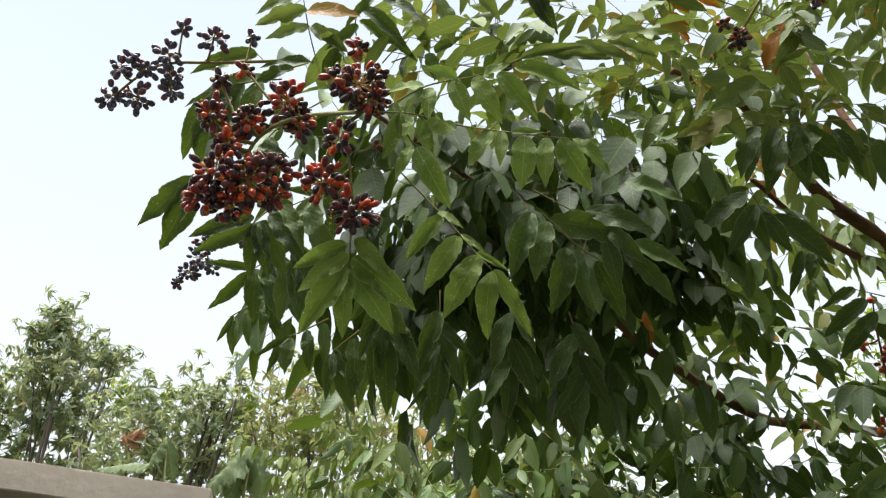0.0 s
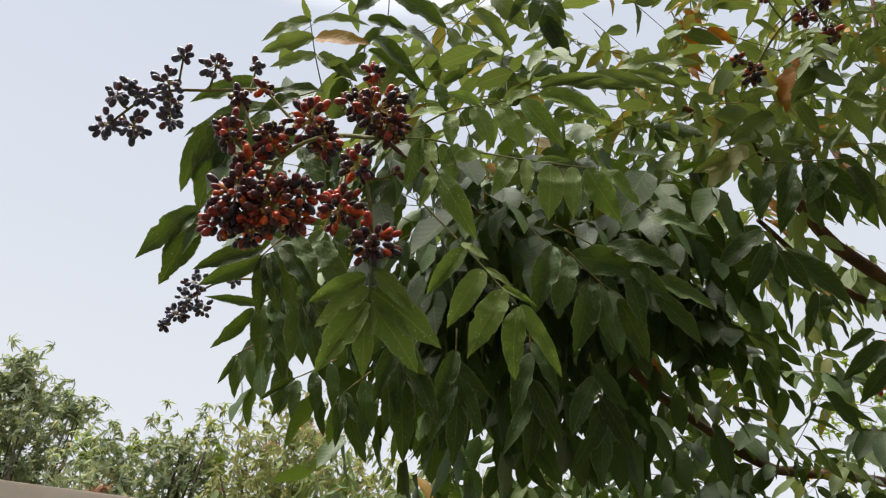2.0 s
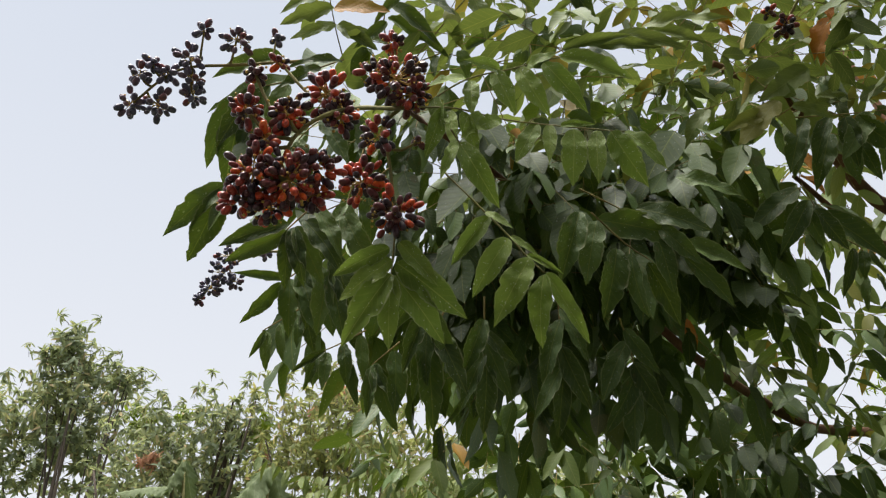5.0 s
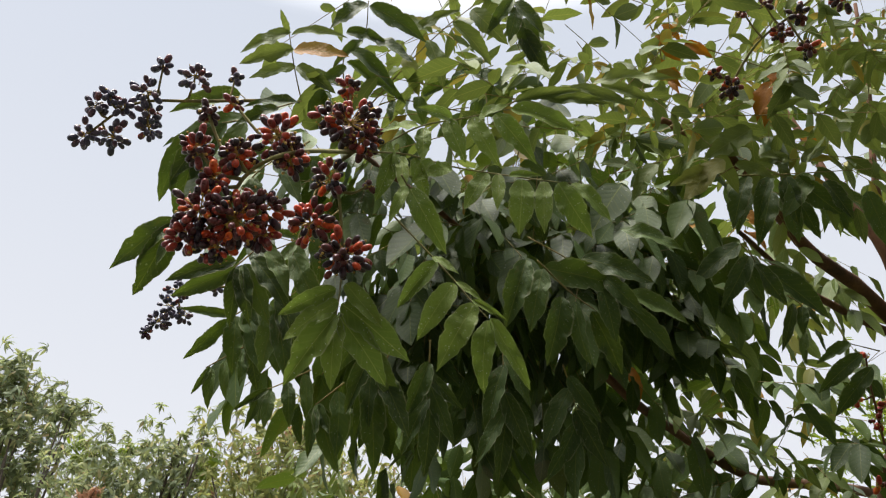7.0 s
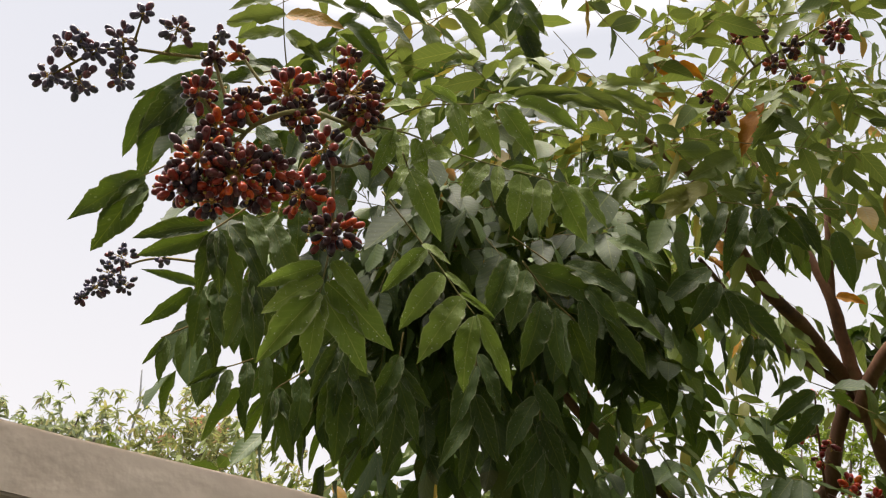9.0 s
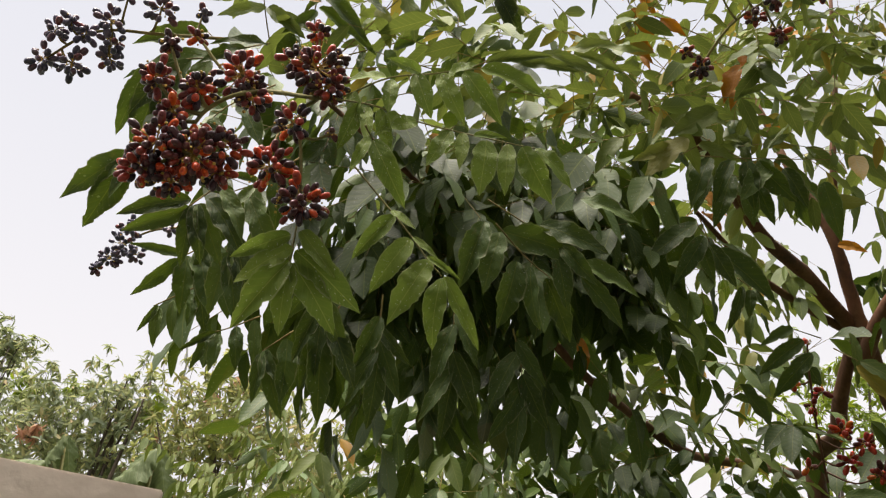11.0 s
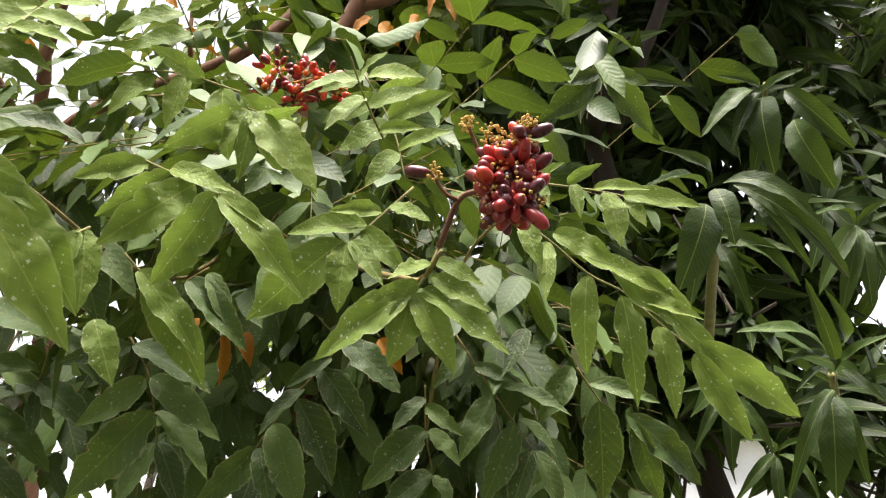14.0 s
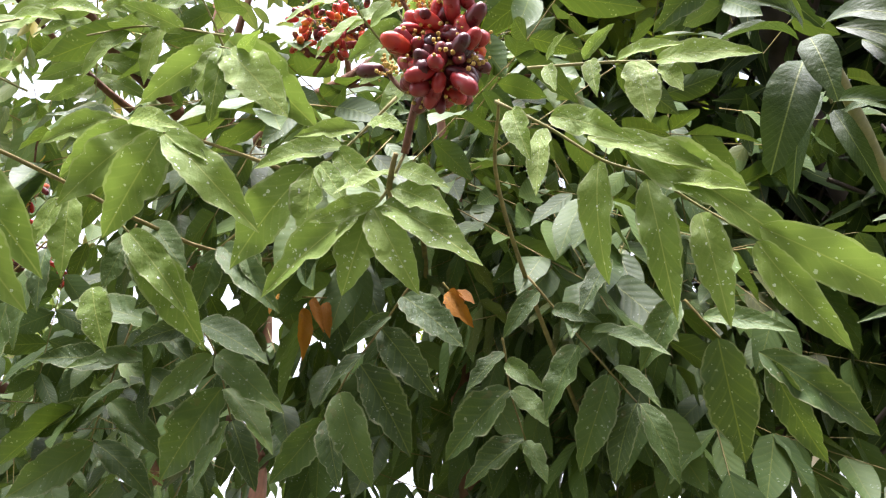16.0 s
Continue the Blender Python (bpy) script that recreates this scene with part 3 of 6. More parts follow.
def add_shade_wall():
    """An unseen plain wall behind the camera, added to hold back low sky light."""
    bm = bmesh.new()
    box(bm, (-7.0, -1.9, -0.1), (6.0, -1.6, 6.2))
    mesh = bpy.data.meshes.new("wall_south")
    bm.to_mesh(mesh)
    bm.free()
    mesh.materials.append(plaster_grey)
    tagged(new("wall_south", mesh), "unseen plain grey wall added to block low sky light", "wall", kind="structure")


add_shade_wall()

# ---------------------------------------------------------------- the fruit tree
fruit_tree = thing("fruit_tree", (1.25, 2.05, 0), "leafy fruit tree with reddish bark and dark berry clusters", "tree")
FORK = (1.213, 1.984, 2.558)
limb(fruit_tree, [(1.30, 2.05, -0.05), (1.176, 2.333, 2.118), (1.163, 2.125, 2.372), (1.172, 2.004, 2.504), FORK], (0.0400, 0.0240, 0.0180, 0.0150), name="trunk", label="slender leaning trunk with reddish brown bark")
limb(fruit_tree, [(1.62, 2.0, -0.05), (1.378, 2.164, 2.116), (1.287, 2.053, 2.320), (1.196, 1.939, 2.550), (1.129, 1.857, 2.748), (1.062, 1.835, 2.951), (0.992, 1.853, 3.307)], (0.0396, 0.0245, 0.0187, 0.0158, 0.0115, 0.0086), name="trunk", label="upright stem with orange-brown bark")
limb(fruit_tree, [(1.132, 1.855, 2.748), (1.122, 1.765, 2.909), (1.164, 1.707, 3.185), (1.191, 1.655, 3.464)], (0.0101, 0.0079, 0.0050))
limb(fruit_tree, [FORK, (1.036, 1.838, 2.627), (0.901, 1.717, 2.652), (0.780, 1.585, 2.692), (0.648, 1.448, 2.741), (0.486, 1.273, 2.666)], (0.0202, 0.0158, 0.0130, 0.0072))
limb(fruit_tree, [(1.174, 1.977, 2.576), (0.997, 1.866, 2.590), (0.859, 1.754, 2.599), (0.687, 1.576, 2.626)], (0.0115, 0.0086, 0.0050))
limb(fruit_tree, [(1.189, 1.982, 2.483), (1.215, 1.847, 2.580), (1.281, 1.714, 2.639), (1.415, 1.595, 2.720), (1.527, 1.517, 2.859), (1.612, 1.507, 3.124), (1.682, 1.496, 3.510)], (0.0187, 0.0173, 0.0144, 0.0101))
limb(fruit_tree, [(1.389, 1.632, 2.680), (1.560, 1.530, 2.700), (1.796, 1.498, 2.759)], (0.0072, 0.0058, 0.0036))
limb(fruit_tree, [(1.381, 1.621, 2.705), (1.349, 1.586, 2.793), (1.329, 1.593, 3.014)], (0.0065, 0.0050, 0.0029))
# the bough that reaches out to the sky
limb(fruit_tree, [(1.338, 2.620, 2.409), (1.044, 2.373, 2.361), (0.790, 2.145, 2.293), (0.596, 1.891, 2.276), (0.410, 1.628, 2.273), (0.261, 1.442, 2.345), (0.110, 1.245, 2.396), (0.006, 1.041, 2.356), (-0.020, 0.885, 2.260)], (0.0144, 0.0115, 0.0086, 0.0050, 0.0029))
limb(fruit_tree, [(-0.121, 2.586, 1.935), (0.229, 2.458, 1.985), (0.503, 2.341, 2.055), (0.660, 2.292, 2.063), (0.837, 2.255, 2.042), (1.135, 2.288, 2.046)], (0.0094, 0.0122, 0.0158))

# leaves that hang along the bough, each in its place
# specked kind on the top leaves gives them light through a paler colour
placed_leaf(fruit_tree, [(0.023, 0.861, 2.231), (0.073, 0.864, 2.268), (0.127, 0.876, 2.291), (0.169, 0.888, 2.314), (0.198, 0.902, 2.330)],
            [((0.077, 0.866, 2.267), (0.077, 0.866, 2.211), 1.00),
             ((0.105, 0.870, 2.283), (0.127, 0.875, 2.222), 1.00),
             ((0.134, 0.879, 2.294), (0.169, 0.888, 2.226)),
             ((0.166, 0.888, 2.309), (0.214, 0.900, 2.237), 0.86),
             ((0.187, 0.896, 2.324), (0.276, 0.899, 2.286), 0.78),
             ((0.112, 0.872, 2.287), (0.077, 0.834, 2.275)),
             ((0.071, 0.863, 2.267), (0.029, 0.839, 2.250)),
             ((0.144, 0.883, 2.297), (0.181, 0.855, 2.291)),
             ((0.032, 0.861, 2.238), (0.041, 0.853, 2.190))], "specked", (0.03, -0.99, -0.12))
placed_leaf(fruit_tree, [(0.018, 0.848, 2.213), (0.059, 0.864, 2.221), (0.110, 0.888, 2.221), (0.164, 0.909, 2.225), (0.232, 0.931, 2.229), (0.264, 0.947, 2.237)],
            [((0.044, 0.859, 2.217), (0.027, 0.861, 2.153)),
             ((0.052, 0.863, 2.218), (0.056, 0.862, 2.159), 0.69),
             ((0.066, 0.869, 2.220), (0.082, 0.881, 2.157), 0.76),
             ((0.110, 0.888, 2.221), (0.077, 0.868, 2.190)),
             ((0.153, 0.905, 2.224), (0.124, 0.904, 2.170), 1.02),
             ((0.197, 0.921, 2.225), (0.190, 0.935, 2.148), 1.09),
             ((0.225, 0.930, 2.228), (0.221, 0.941, 2.154), 0.80),
             ((0.243, 0.937, 2.231), (0.281, 0.960, 2.158), 1.07),
             ((0.261, 0.945, 2.236), (0.308, 0.955, 2.181), 0.86),
             ((0.167, 0.910, 2.225), (0.164, 0.912, 2.170)),
             ((0.181, 0.914, 2.226), (0.216, 0.890, 2.207), 0.59),
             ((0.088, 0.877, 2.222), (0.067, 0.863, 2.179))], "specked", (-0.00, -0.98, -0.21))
placed_leaf(fruit_tree, [(0.055, 0.844, 2.171), (0.062, 0.869, 2.172)],
            [((0.062, 0.869, 2.172), (0.104, 0.889, 2.094), 0.87),
             ((0.059, 0.863, 2.171), (0.041, 0.857, 2.111), 0.61)], "specked", (0.11, -0.96, -0.25))
placed_leaf(fruit_tree, [(0.033, 0.912, 2.173), (0.084, 0.944, 2.126), (0.112, 0.960, 2.098), (0.130, 0.970, 2.077), (0.149, 0.979, 2.058)],
            [((0.089, 0.947, 2.121), (0.043, 0.948, 2.062), 0.86),
             ((0.110, 0.960, 2.097), (0.066, 0.964, 2.025), 0.96),
             ((0.134, 0.971, 2.075), (0.087, 0.987, 1.994), 0.98),
             ((0.149, 0.980, 2.056), (0.137, 1.003, 1.973), 0.98),
             ((0.152, 0.979, 2.058), (0.199, 1.000, 1.976), 0.58),
             ((0.131, 0.969, 2.078), (0.171, 0.963, 2.046), 0.46),
             ((0.112, 0.959, 2.099), (0.145, 0.953, 2.065), 0.54),
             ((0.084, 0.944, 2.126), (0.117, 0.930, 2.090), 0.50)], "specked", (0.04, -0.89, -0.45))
placed_leaf(fruit_tree, [(-0.014, 0.893, 2.083), (-0.017, 0.905, 2.046), (-0.019, 0.908, 2.024)],
            [((-0.019, 0.908, 2.024), (-0.073, 0.915, 1.944), 0.92),
             ((-0.016, 0.909, 2.022), (0.039, 0.930, 1.950), 0.97),
             ((-0.014, 0.907, 2.038), (0.062, 0.937, 1.979), 0.89),
             ((-0.018, 0.906, 2.042), (-0.073, 0.896, 1.991), 0.86),
             ((-0.010, 0.901, 2.061), (0.034, 0.903, 2.009), 0.93),
             ((-0.021, 0.902, 2.055), (-0.078, 0.888, 2.016), 0.86),
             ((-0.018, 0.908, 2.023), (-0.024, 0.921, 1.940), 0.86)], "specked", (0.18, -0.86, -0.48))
placed_leaf(fruit_tree, [(0.208, 1.076, 2.251), (0.268, 1.100, 2.225), (0.343, 1.135, 2.186)],
            [((0.229, 1.102, 2.215), (0.353, 1.129, 2.194), 0.90),
             ((0.284, 1.100, 2.228), (0.381, 1.092, 2.184), 0.87),
             ((0.341, 1.083, 2.264), (0.424, 1.074, 2.221), 0.76),
             ((0.343, 1.133, 2.189), (0.431, 1.133, 2.144), 0.78),
             ((0.314, 1.117, 2.209), (0.366, 1.122, 2.147))], "green", (-0.13, -0.90, -0.42))
placed_leaf(fruit_tree, [(0.218, 1.054, 2.194), (0.263, 1.103, 2.174), (0.303, 1.143, 2.166)],
            [((0.251, 1.105, 2.167), (0.229, 1.135, 2.076), 1.08),
             ((0.272, 1.118, 2.168), (0.279, 1.145, 2.081), 0.93),
             ((0.310, 1.120, 2.189), (0.327, 1.141, 2.115), 1.07),
             ((0.295, 1.140, 2.164), (0.340, 1.197, 2.089), 0.90),
             ((0.346, 1.144, 2.173), (0.416, 1.192, 2.113), 0.90),
             ((0.225, 1.066, 2.188), (0.204, 1.089, 2.102), 0.98),
             ((0.203, 1.052, 2.194), (0.171, 1.071, 2.101), 0.97)], "green", (-0.12, -0.88, -0.46))
placed_leaf(fruit_tree, [(-0.231, 0.966, 2.241), (-0.258, 0.960, 2.210)],
            [((-0.257, 0.960, 2.213), (-0.334, 0.971, 2.143), 0.84),
             ((-0.258, 0.963, 2.205), (-0.297, 0.983, 2.110), 0.97),
             ((-0.252, 0.969, 2.197), (-0.269, 0.958, 2.144), 0.87)], "green", (0.41, -0.85, -0.33))
placed_leaf(fruit_tree, [(-0.112, 0.923, 2.148), (-0.147, 0.935, 2.122), (-0.158, 0.939, 2.114)],
            [((-0.154, 0.934, 2.122), (-0.229, 0.913, 2.085), 0.77),
             ((-0.155, 0.940, 2.114), (-0.222, 0.928, 2.068), 0.87),
             ((-0.148, 0.938, 2.118), (-0.136, 0.951, 2.045), 0.85),
             ((-0.134, 0.935, 2.125), (-0.081, 0.946, 2.059), 0.95),
             ((-0.151, 0.938, 2.116), (-0.157, 0.955, 2.043), 0.87),
             ((-0.119, 0.929, 2.136), (-0.081, 0.933, 2.074), 0.83),
             ((-0.144, 0.937, 2.119), (-0.112, 0.959, 2.046), 0.97)], "green", (0.31, -0.85, -0.42))
placed_leaf(fruit_tree, [(-0.129, 0.999, 2.120), (-0.158, 1.008, 2.101), (-0.180, 1.013, 2.089)],
            [((-0.182, 1.013, 2.088), (-0.222, 1.009, 2.028), 0.80),
             ((-0.173, 1.012, 2.092), (-0.231, 0.971, 2.082), 0.57),
             ((-0.170, 1.012, 2.092), (-0.170, 1.030, 2.019), 0.97),
             ((-0.158, 1.010, 2.098), (-0.132, 1.027, 2.017), 1.05),
             ((-0.140, 1.006, 2.108), (-0.106, 1.024, 2.034), 0.96),
             ((-0.151, 1.008, 2.102), (-0.144, 1.022, 2.027))], "green", (0.28, -0.82, -0.51))
placed_leaf(fruit_tree, [(-0.160, 1.074, 2.092), (-0.206, 1.083, 2.070), (-0.226, 1.087, 2.060)],
            [((-0.220, 1.086, 2.061), (-0.238, 1.087, 2.022), 0.66),
             ((-0.218, 1.088, 2.059), (-0.220, 1.099, 2.007), 0.87),
             ((-0.199, 1.084, 2.070), (-0.197, 1.093, 2.017), 0.76),
             ((-0.180, 1.080, 2.079), (-0.173, 1.080, 2.028)),
             ((-0.168, 1.079, 2.082), (-0.155, 1.093, 2.026))], "green", (0.31, -0.84, -0.45))
placed_leaf(fruit_tree, [(-0.099, 1.146, 2.085), (-0.133, 1.131, 2.057), (-0.146, 1.111, 2.039)],
            [((-0.145, 1.113, 2.039), (-0.184, 1.097, 2.004), 0.56),
             ((-0.156, 1.113, 2.034), (-0.166, 1.109, 1.983), 0.73),
             ((-0.142, 1.117, 2.039), (-0.146, 1.117, 1.984), 0.82),
             ((-0.126, 1.134, 2.061), (-0.120, 1.147, 1.999), 0.86),
             ((-0.106, 1.144, 2.077), (-0.101, 1.158, 2.012), 0.87)], "green", (0.24, -0.87, -0.43))
placed_leaf(fruit_tree, [(-0.045, 1.117, 2.049), (-0.084, 1.129, 2.023)],
            [((-0.084, 1.130, 2.022), (-0.043, 1.131, 1.967), 0.74),
             ((-0.085, 1.131, 2.020), (-0.088, 1.132, 1.952), 0.74),
             ((-0.053, 1.122, 2.039), (-0.053, 1.142, 1.955), 0.97),
             ((-0.080, 1.128, 2.025), (-0.053, 1.148, 1.935), 0.77)], "green", (0.19, -0.89, -0.42))
placed_leaf(fruit_tree, [(0.023, 1.057, 2.061), (-0.001, 1.078, 2.025)],
            [((-0.002, 1.076, 2.028), (0.003, 1.111, 1.918), 0.78),
             ((0.010, 1.071, 2.037), (0.048, 1.083, 1.954), 0.85),
             ((-0.008, 1.077, 2.025), (-0.022, 1.086, 1.952), 0.76)], "green", (0.12, -0.88, -0.46))
placed_leaf(fruit_tree, [(-0.117, 0.972, 2.437), (-0.188, 1.008, 2.461), (-0.235, 1.025, 2.517)],
            [((-0.232, 1.024, 2.514), (-0.335, 1.000, 2.471), 0.88),
             ((-0.118, 0.975, 2.434), (-0.191, 0.941, 2.413), 0.67),
             ((-0.197, 1.016, 2.447), (-0.347, 1.013, 2.425), 0.70),
             ((-0.157, 0.994, 2.449), (-0.215, 0.977, 2.397), 0.75)], "green", (0.35, -0.93, -0.11))
placed_leaf(fruit_tree, [(-0.168, 0.982, 2.413), (-0.232, 0.996, 2.424), (-0.300, 1.017, 2.425)],
            [((-0.256, 1.003, 2.426), (-0.307, 1.014, 2.326), 0.86),
             ((-0.292, 1.014, 2.426), (-0.346, 1.064, 2.332), 0.80),
             ((-0.233, 0.998, 2.423), (-0.295, 1.045, 2.331), 1.10),
             ((-0.271, 1.008, 2.425), (-0.321, 1.081, 2.304), 0.90),
             ((-0.204, 0.991, 2.418), (-0.231, 1.006, 2.328), 0.96)], "green", (0.40, -0.91, -0.10))
placed_leaf(fruit_tree, [(-0.063, 0.929, 2.239), (-0.092, 0.956, 2.146), (-0.110, 0.971, 2.074)],
            [((-0.092, 0.956, 2.146), (-0.050, 0.980, 2.067), 0.87),
             ((-0.098, 0.959, 2.131), (-0.135, 0.963, 2.070), 0.86),
             ((-0.104, 0.967, 2.095), (-0.076, 0.993, 2.014), 0.97),
             ((-0.107, 0.972, 2.074), (-0.125, 0.988, 1.999), 0.97),
             ((-0.109, 0.974, 2.071), (-0.088, 0.995, 1.985), 0.87),
             ((-0.088, 0.952, 2.160), (-0.113, 0.940, 2.110), 0.70)], "green", (0.25, -0.88, -0.41))
placed_leaf(fruit_tree, [(-0.016, 1.021, 2.108), (-0.004, 1.042, 2.078), (0.001, 1.062, 2.049)],
            [((-0.007, 1.034, 2.090), (-0.038, 1.040, 2.022), 0.86),
             ((-0.002, 1.050, 2.067), (0.035, 1.072, 1.988), 0.87),
             ((0.001, 1.062, 2.049), (-0.006, 1.070, 1.966), 0.85),
             ((-0.000, 1.056, 2.058), (-0.033, 1.064, 1.980), 0.76),
             ((-0.010, 1.030, 2.096), (0.033, 1.031, 2.044), 0.74)], "green", (0.14, -0.86, -0.49))
placed_leaf(fruit_tree, [(0.069, 1.115, 2.110), (0.066, 1.139, 2.054), (0.068, 1.147, 2.024)],
            [((0.067, 1.127, 2.082), (0.036, 1.138, 2.005), 0.87),
             ((0.068, 1.140, 2.054), (0.099, 1.158, 1.971), 0.86),
             ((0.068, 1.147, 2.024), (0.062, 1.162, 1.935), 0.86),
             ((0.065, 1.143, 2.039), (0.027, 1.150, 1.963), 0.77),
             ((0.068, 1.134, 2.068), (0.110, 1.135, 2.015), 0.75)], "green", (0.06, -0.89, -0.45))
placed_leaf(fruit_tree, [(0.168, 1.123, 2.117), (0.167, 1.152, 2.055), (0.168, 1.168, 2.012)],
            [((0.169, 1.139, 2.082), (0.137, 1.159, 1.993), 0.88),
             ((0.168, 1.154, 2.048), (0.200, 1.170, 1.963), 0.86),
             ((0.168, 1.168, 2.012), (0.158, 1.185, 1.933), 0.87),
             ((0.167, 1.162, 2.026), (0.124, 1.167, 1.950), 0.77),
             ((0.169, 1.133, 2.096), (0.205, 1.142, 2.022), 0.76)], "green", (-0.03, -0.90, -0.44))
placed_leaf(fruit_tree, [(0.256, 1.224, 2.126), (0.270, 1.253, 2.085), (0.275, 1.281, 2.044)],
            [((0.266, 1.244, 2.098), (0.222, 1.261, 2.011), 0.88),
             ((0.273, 1.262, 2.071), (0.307, 1.278, 1.989), 0.86),
             ((0.275, 1.281, 2.044), (0.257, 1.296, 1.948), 0.86),
             ((0.274, 1.272, 2.058), (0.223, 1.282, 1.969), 0.77),
             ((0.263, 1.234, 2.112), (0.303, 1.243, 2.042), 0.76)], "green", (-0.11, -0.90, -0.42))
placed_leaf(fruit_tree, [(-0.094, 0.970, 2.353), (-0.155, 0.973, 2.310), (-0.200, 0.986, 2.255)],
            [((-0.140, 0.971, 2.322), (-0.100, 0.990, 2.254), 0.96),
             ((-0.159, 0.974, 2.306), (-0.200, 0.953, 2.276), 0.83),
             ((-0.170, 0.976, 2.294), (-0.152, 0.996, 2.219), 0.96),
             ((-0.192, 0.982, 2.266), (-0.234, 0.948, 2.250), 0.91),
             ((-0.196, 0.985, 2.259), (-0.188, 1.003, 2.181), 0.96),
             ((-0.185, 0.979, 2.278), (-0.133, 0.969, 2.249), 0.82),
             ((-0.129, 0.970, 2.331), (-0.169, 0.938, 2.309), 0.80)], "green", (0.32, -0.92, -0.24))
placed_leaf(fruit_tree, [(-0.045, 0.989, 2.242), (-0.090, 0.996, 2.205), (-0.133, 0.995, 2.180)],
            [((-0.075, 0.995, 2.216), (-0.066, 1.007, 2.137), 0.94),
             ((-0.097, 0.996, 2.200), (-0.125, 0.959, 2.187), 0.75),
             ((-0.105, 0.996, 2.196), (-0.088, 1.010, 2.124), 0.95),
             ((-0.126, 0.996, 2.184), (-0.161, 0.965, 2.168), 0.80),
             ((-0.060, 0.991, 2.231), (-0.097, 0.955, 2.219), 0.80)], "green", (0.24, -0.89, -0.38))
# against the sky above the berries
placed_leaf(fruit_tree, [(-0.131, 1.058, 2.484), (-0.140, 0.996, 2.525), (-0.142, 0.941, 2.556)],
            [((-0.139, 0.941, 2.556), (-0.214, 0.931, 2.522), 0.87),
             ((-0.138, 0.964, 2.544), (-0.217, 0.954, 2.511), 0.97),
             ((-0.138, 0.986, 2.531), (-0.205, 0.976, 2.497), 0.77),
             ((-0.142, 0.940, 2.558), (-0.148, 0.904, 2.562), 0.78),
             ((-0.139, 0.945, 2.554), (-0.051, 0.922, 2.536), 0.68),
             ((-0.138, 0.965, 2.543), (-0.051, 0.942, 2.514), 0.86),
             ((-0.136, 0.986, 2.531), (-0.074, 0.983, 2.475), 0.84),
             ((-0.134, 0.995, 2.526), (-0.035, 1.010, 2.501), 0.70)], "mixed", (0.29, -0.94, -0.19))
placed_leaf(fruit_tree, [(-0.067, 1.033, 2.515), (-0.064, 0.988, 2.548), (-0.029, 0.959, 2.558), (-0.018, 0.915, 2.589)],
            [((-0.020, 0.918, 2.587), (-0.074, 0.919, 2.537), 1.14),
             ((-0.017, 0.921, 2.585), (0.070, 0.956, 2.539), 1.00),
             ((-0.057, 0.957, 2.570), (0.007, 0.946, 2.540), 0.76),
             ((-0.023, 0.960, 2.557), (0.050, 0.960, 2.510), 0.87),
             ((-0.058, 0.976, 2.556), (0.023, 1.011, 2.502), 0.80),
             ((-0.060, 0.993, 2.544), (0.036, 1.026, 2.491), 0.70),
             ((-0.032, 0.963, 2.557), (-0.075, 0.964, 2.507), 0.75),
             ((-0.062, 0.998, 2.540), (-0.111, 0.997, 2.488), 0.84)], "green", (0.20, -0.96, -0.18))
placed_leaf(fruit_tree, [(-0.028, 1.045, 2.499), (0.038, 1.015, 2.566), (0.091, 0.997, 2.617), (0.141, 0.985, 2.659)],
            [((0.066, 1.002, 2.598), (0.094, 1.024, 2.517), 0.96),
             ((0.031, 1.010, 2.572), (0.050, 1.024, 2.502), 1.03),
             ((0.106, 0.993, 2.629), (0.174, 1.031, 2.575), 1.00),
             ((0.137, 0.988, 2.652), (0.192, 1.000, 2.584), 1.05),
             ((0.045, 0.993, 2.608), (0.114, 0.951, 2.619), 0.68),
             ((0.073, 0.999, 2.608), (0.022, 0.953, 2.619), 0.95),
             ((0.114, 0.990, 2.639), (0.110, 0.936, 2.668), 0.86)], "mixed", (0.08, -0.98, -0.18))
placed_leaf(fruit_tree, [(-0.020, 1.080, 2.536), (0.071, 1.080, 2.576), (0.170, 1.078, 2.618)],
            [((0.052, 1.085, 2.560), (0.101, 1.054, 2.560)),
             ((0.099, 1.081, 2.585), (0.138, 1.049, 2.582)),
             ((0.005, 1.081, 2.545), (-0.002, 1.080, 2.503), 1.11),
             ((0.041, 1.084, 2.556), (0.055, 1.093, 2.507), 1.22),
             ((0.136, 1.079, 2.603), (0.196, 1.072, 2.563)),
             ((0.155, 1.078, 2.612), (0.164, 1.092, 2.551))], "green", (0.06, -0.96, -0.26))
placed_leaf(fruit_tree, [(0.201, 0.978, 2.667), (0.210, 1.000, 2.638), (0.219, 1.011, 2.623)],
            [((0.210, 0.989, 2.653), (0.194, 0.998, 2.579), 0.90),
             ((0.219, 1.000, 2.638), (0.235, 1.023, 2.555), 1.05),
             ((0.214, 1.011, 2.623), (0.257, 1.033, 2.533), 0.86),
             ((0.208, 0.984, 2.660), (0.253, 0.989, 2.596), 0.93),
             ((0.205, 0.981, 2.664), (0.163, 0.985, 2.597), 0.82)], "green", (-0.09, -0.97, -0.22))
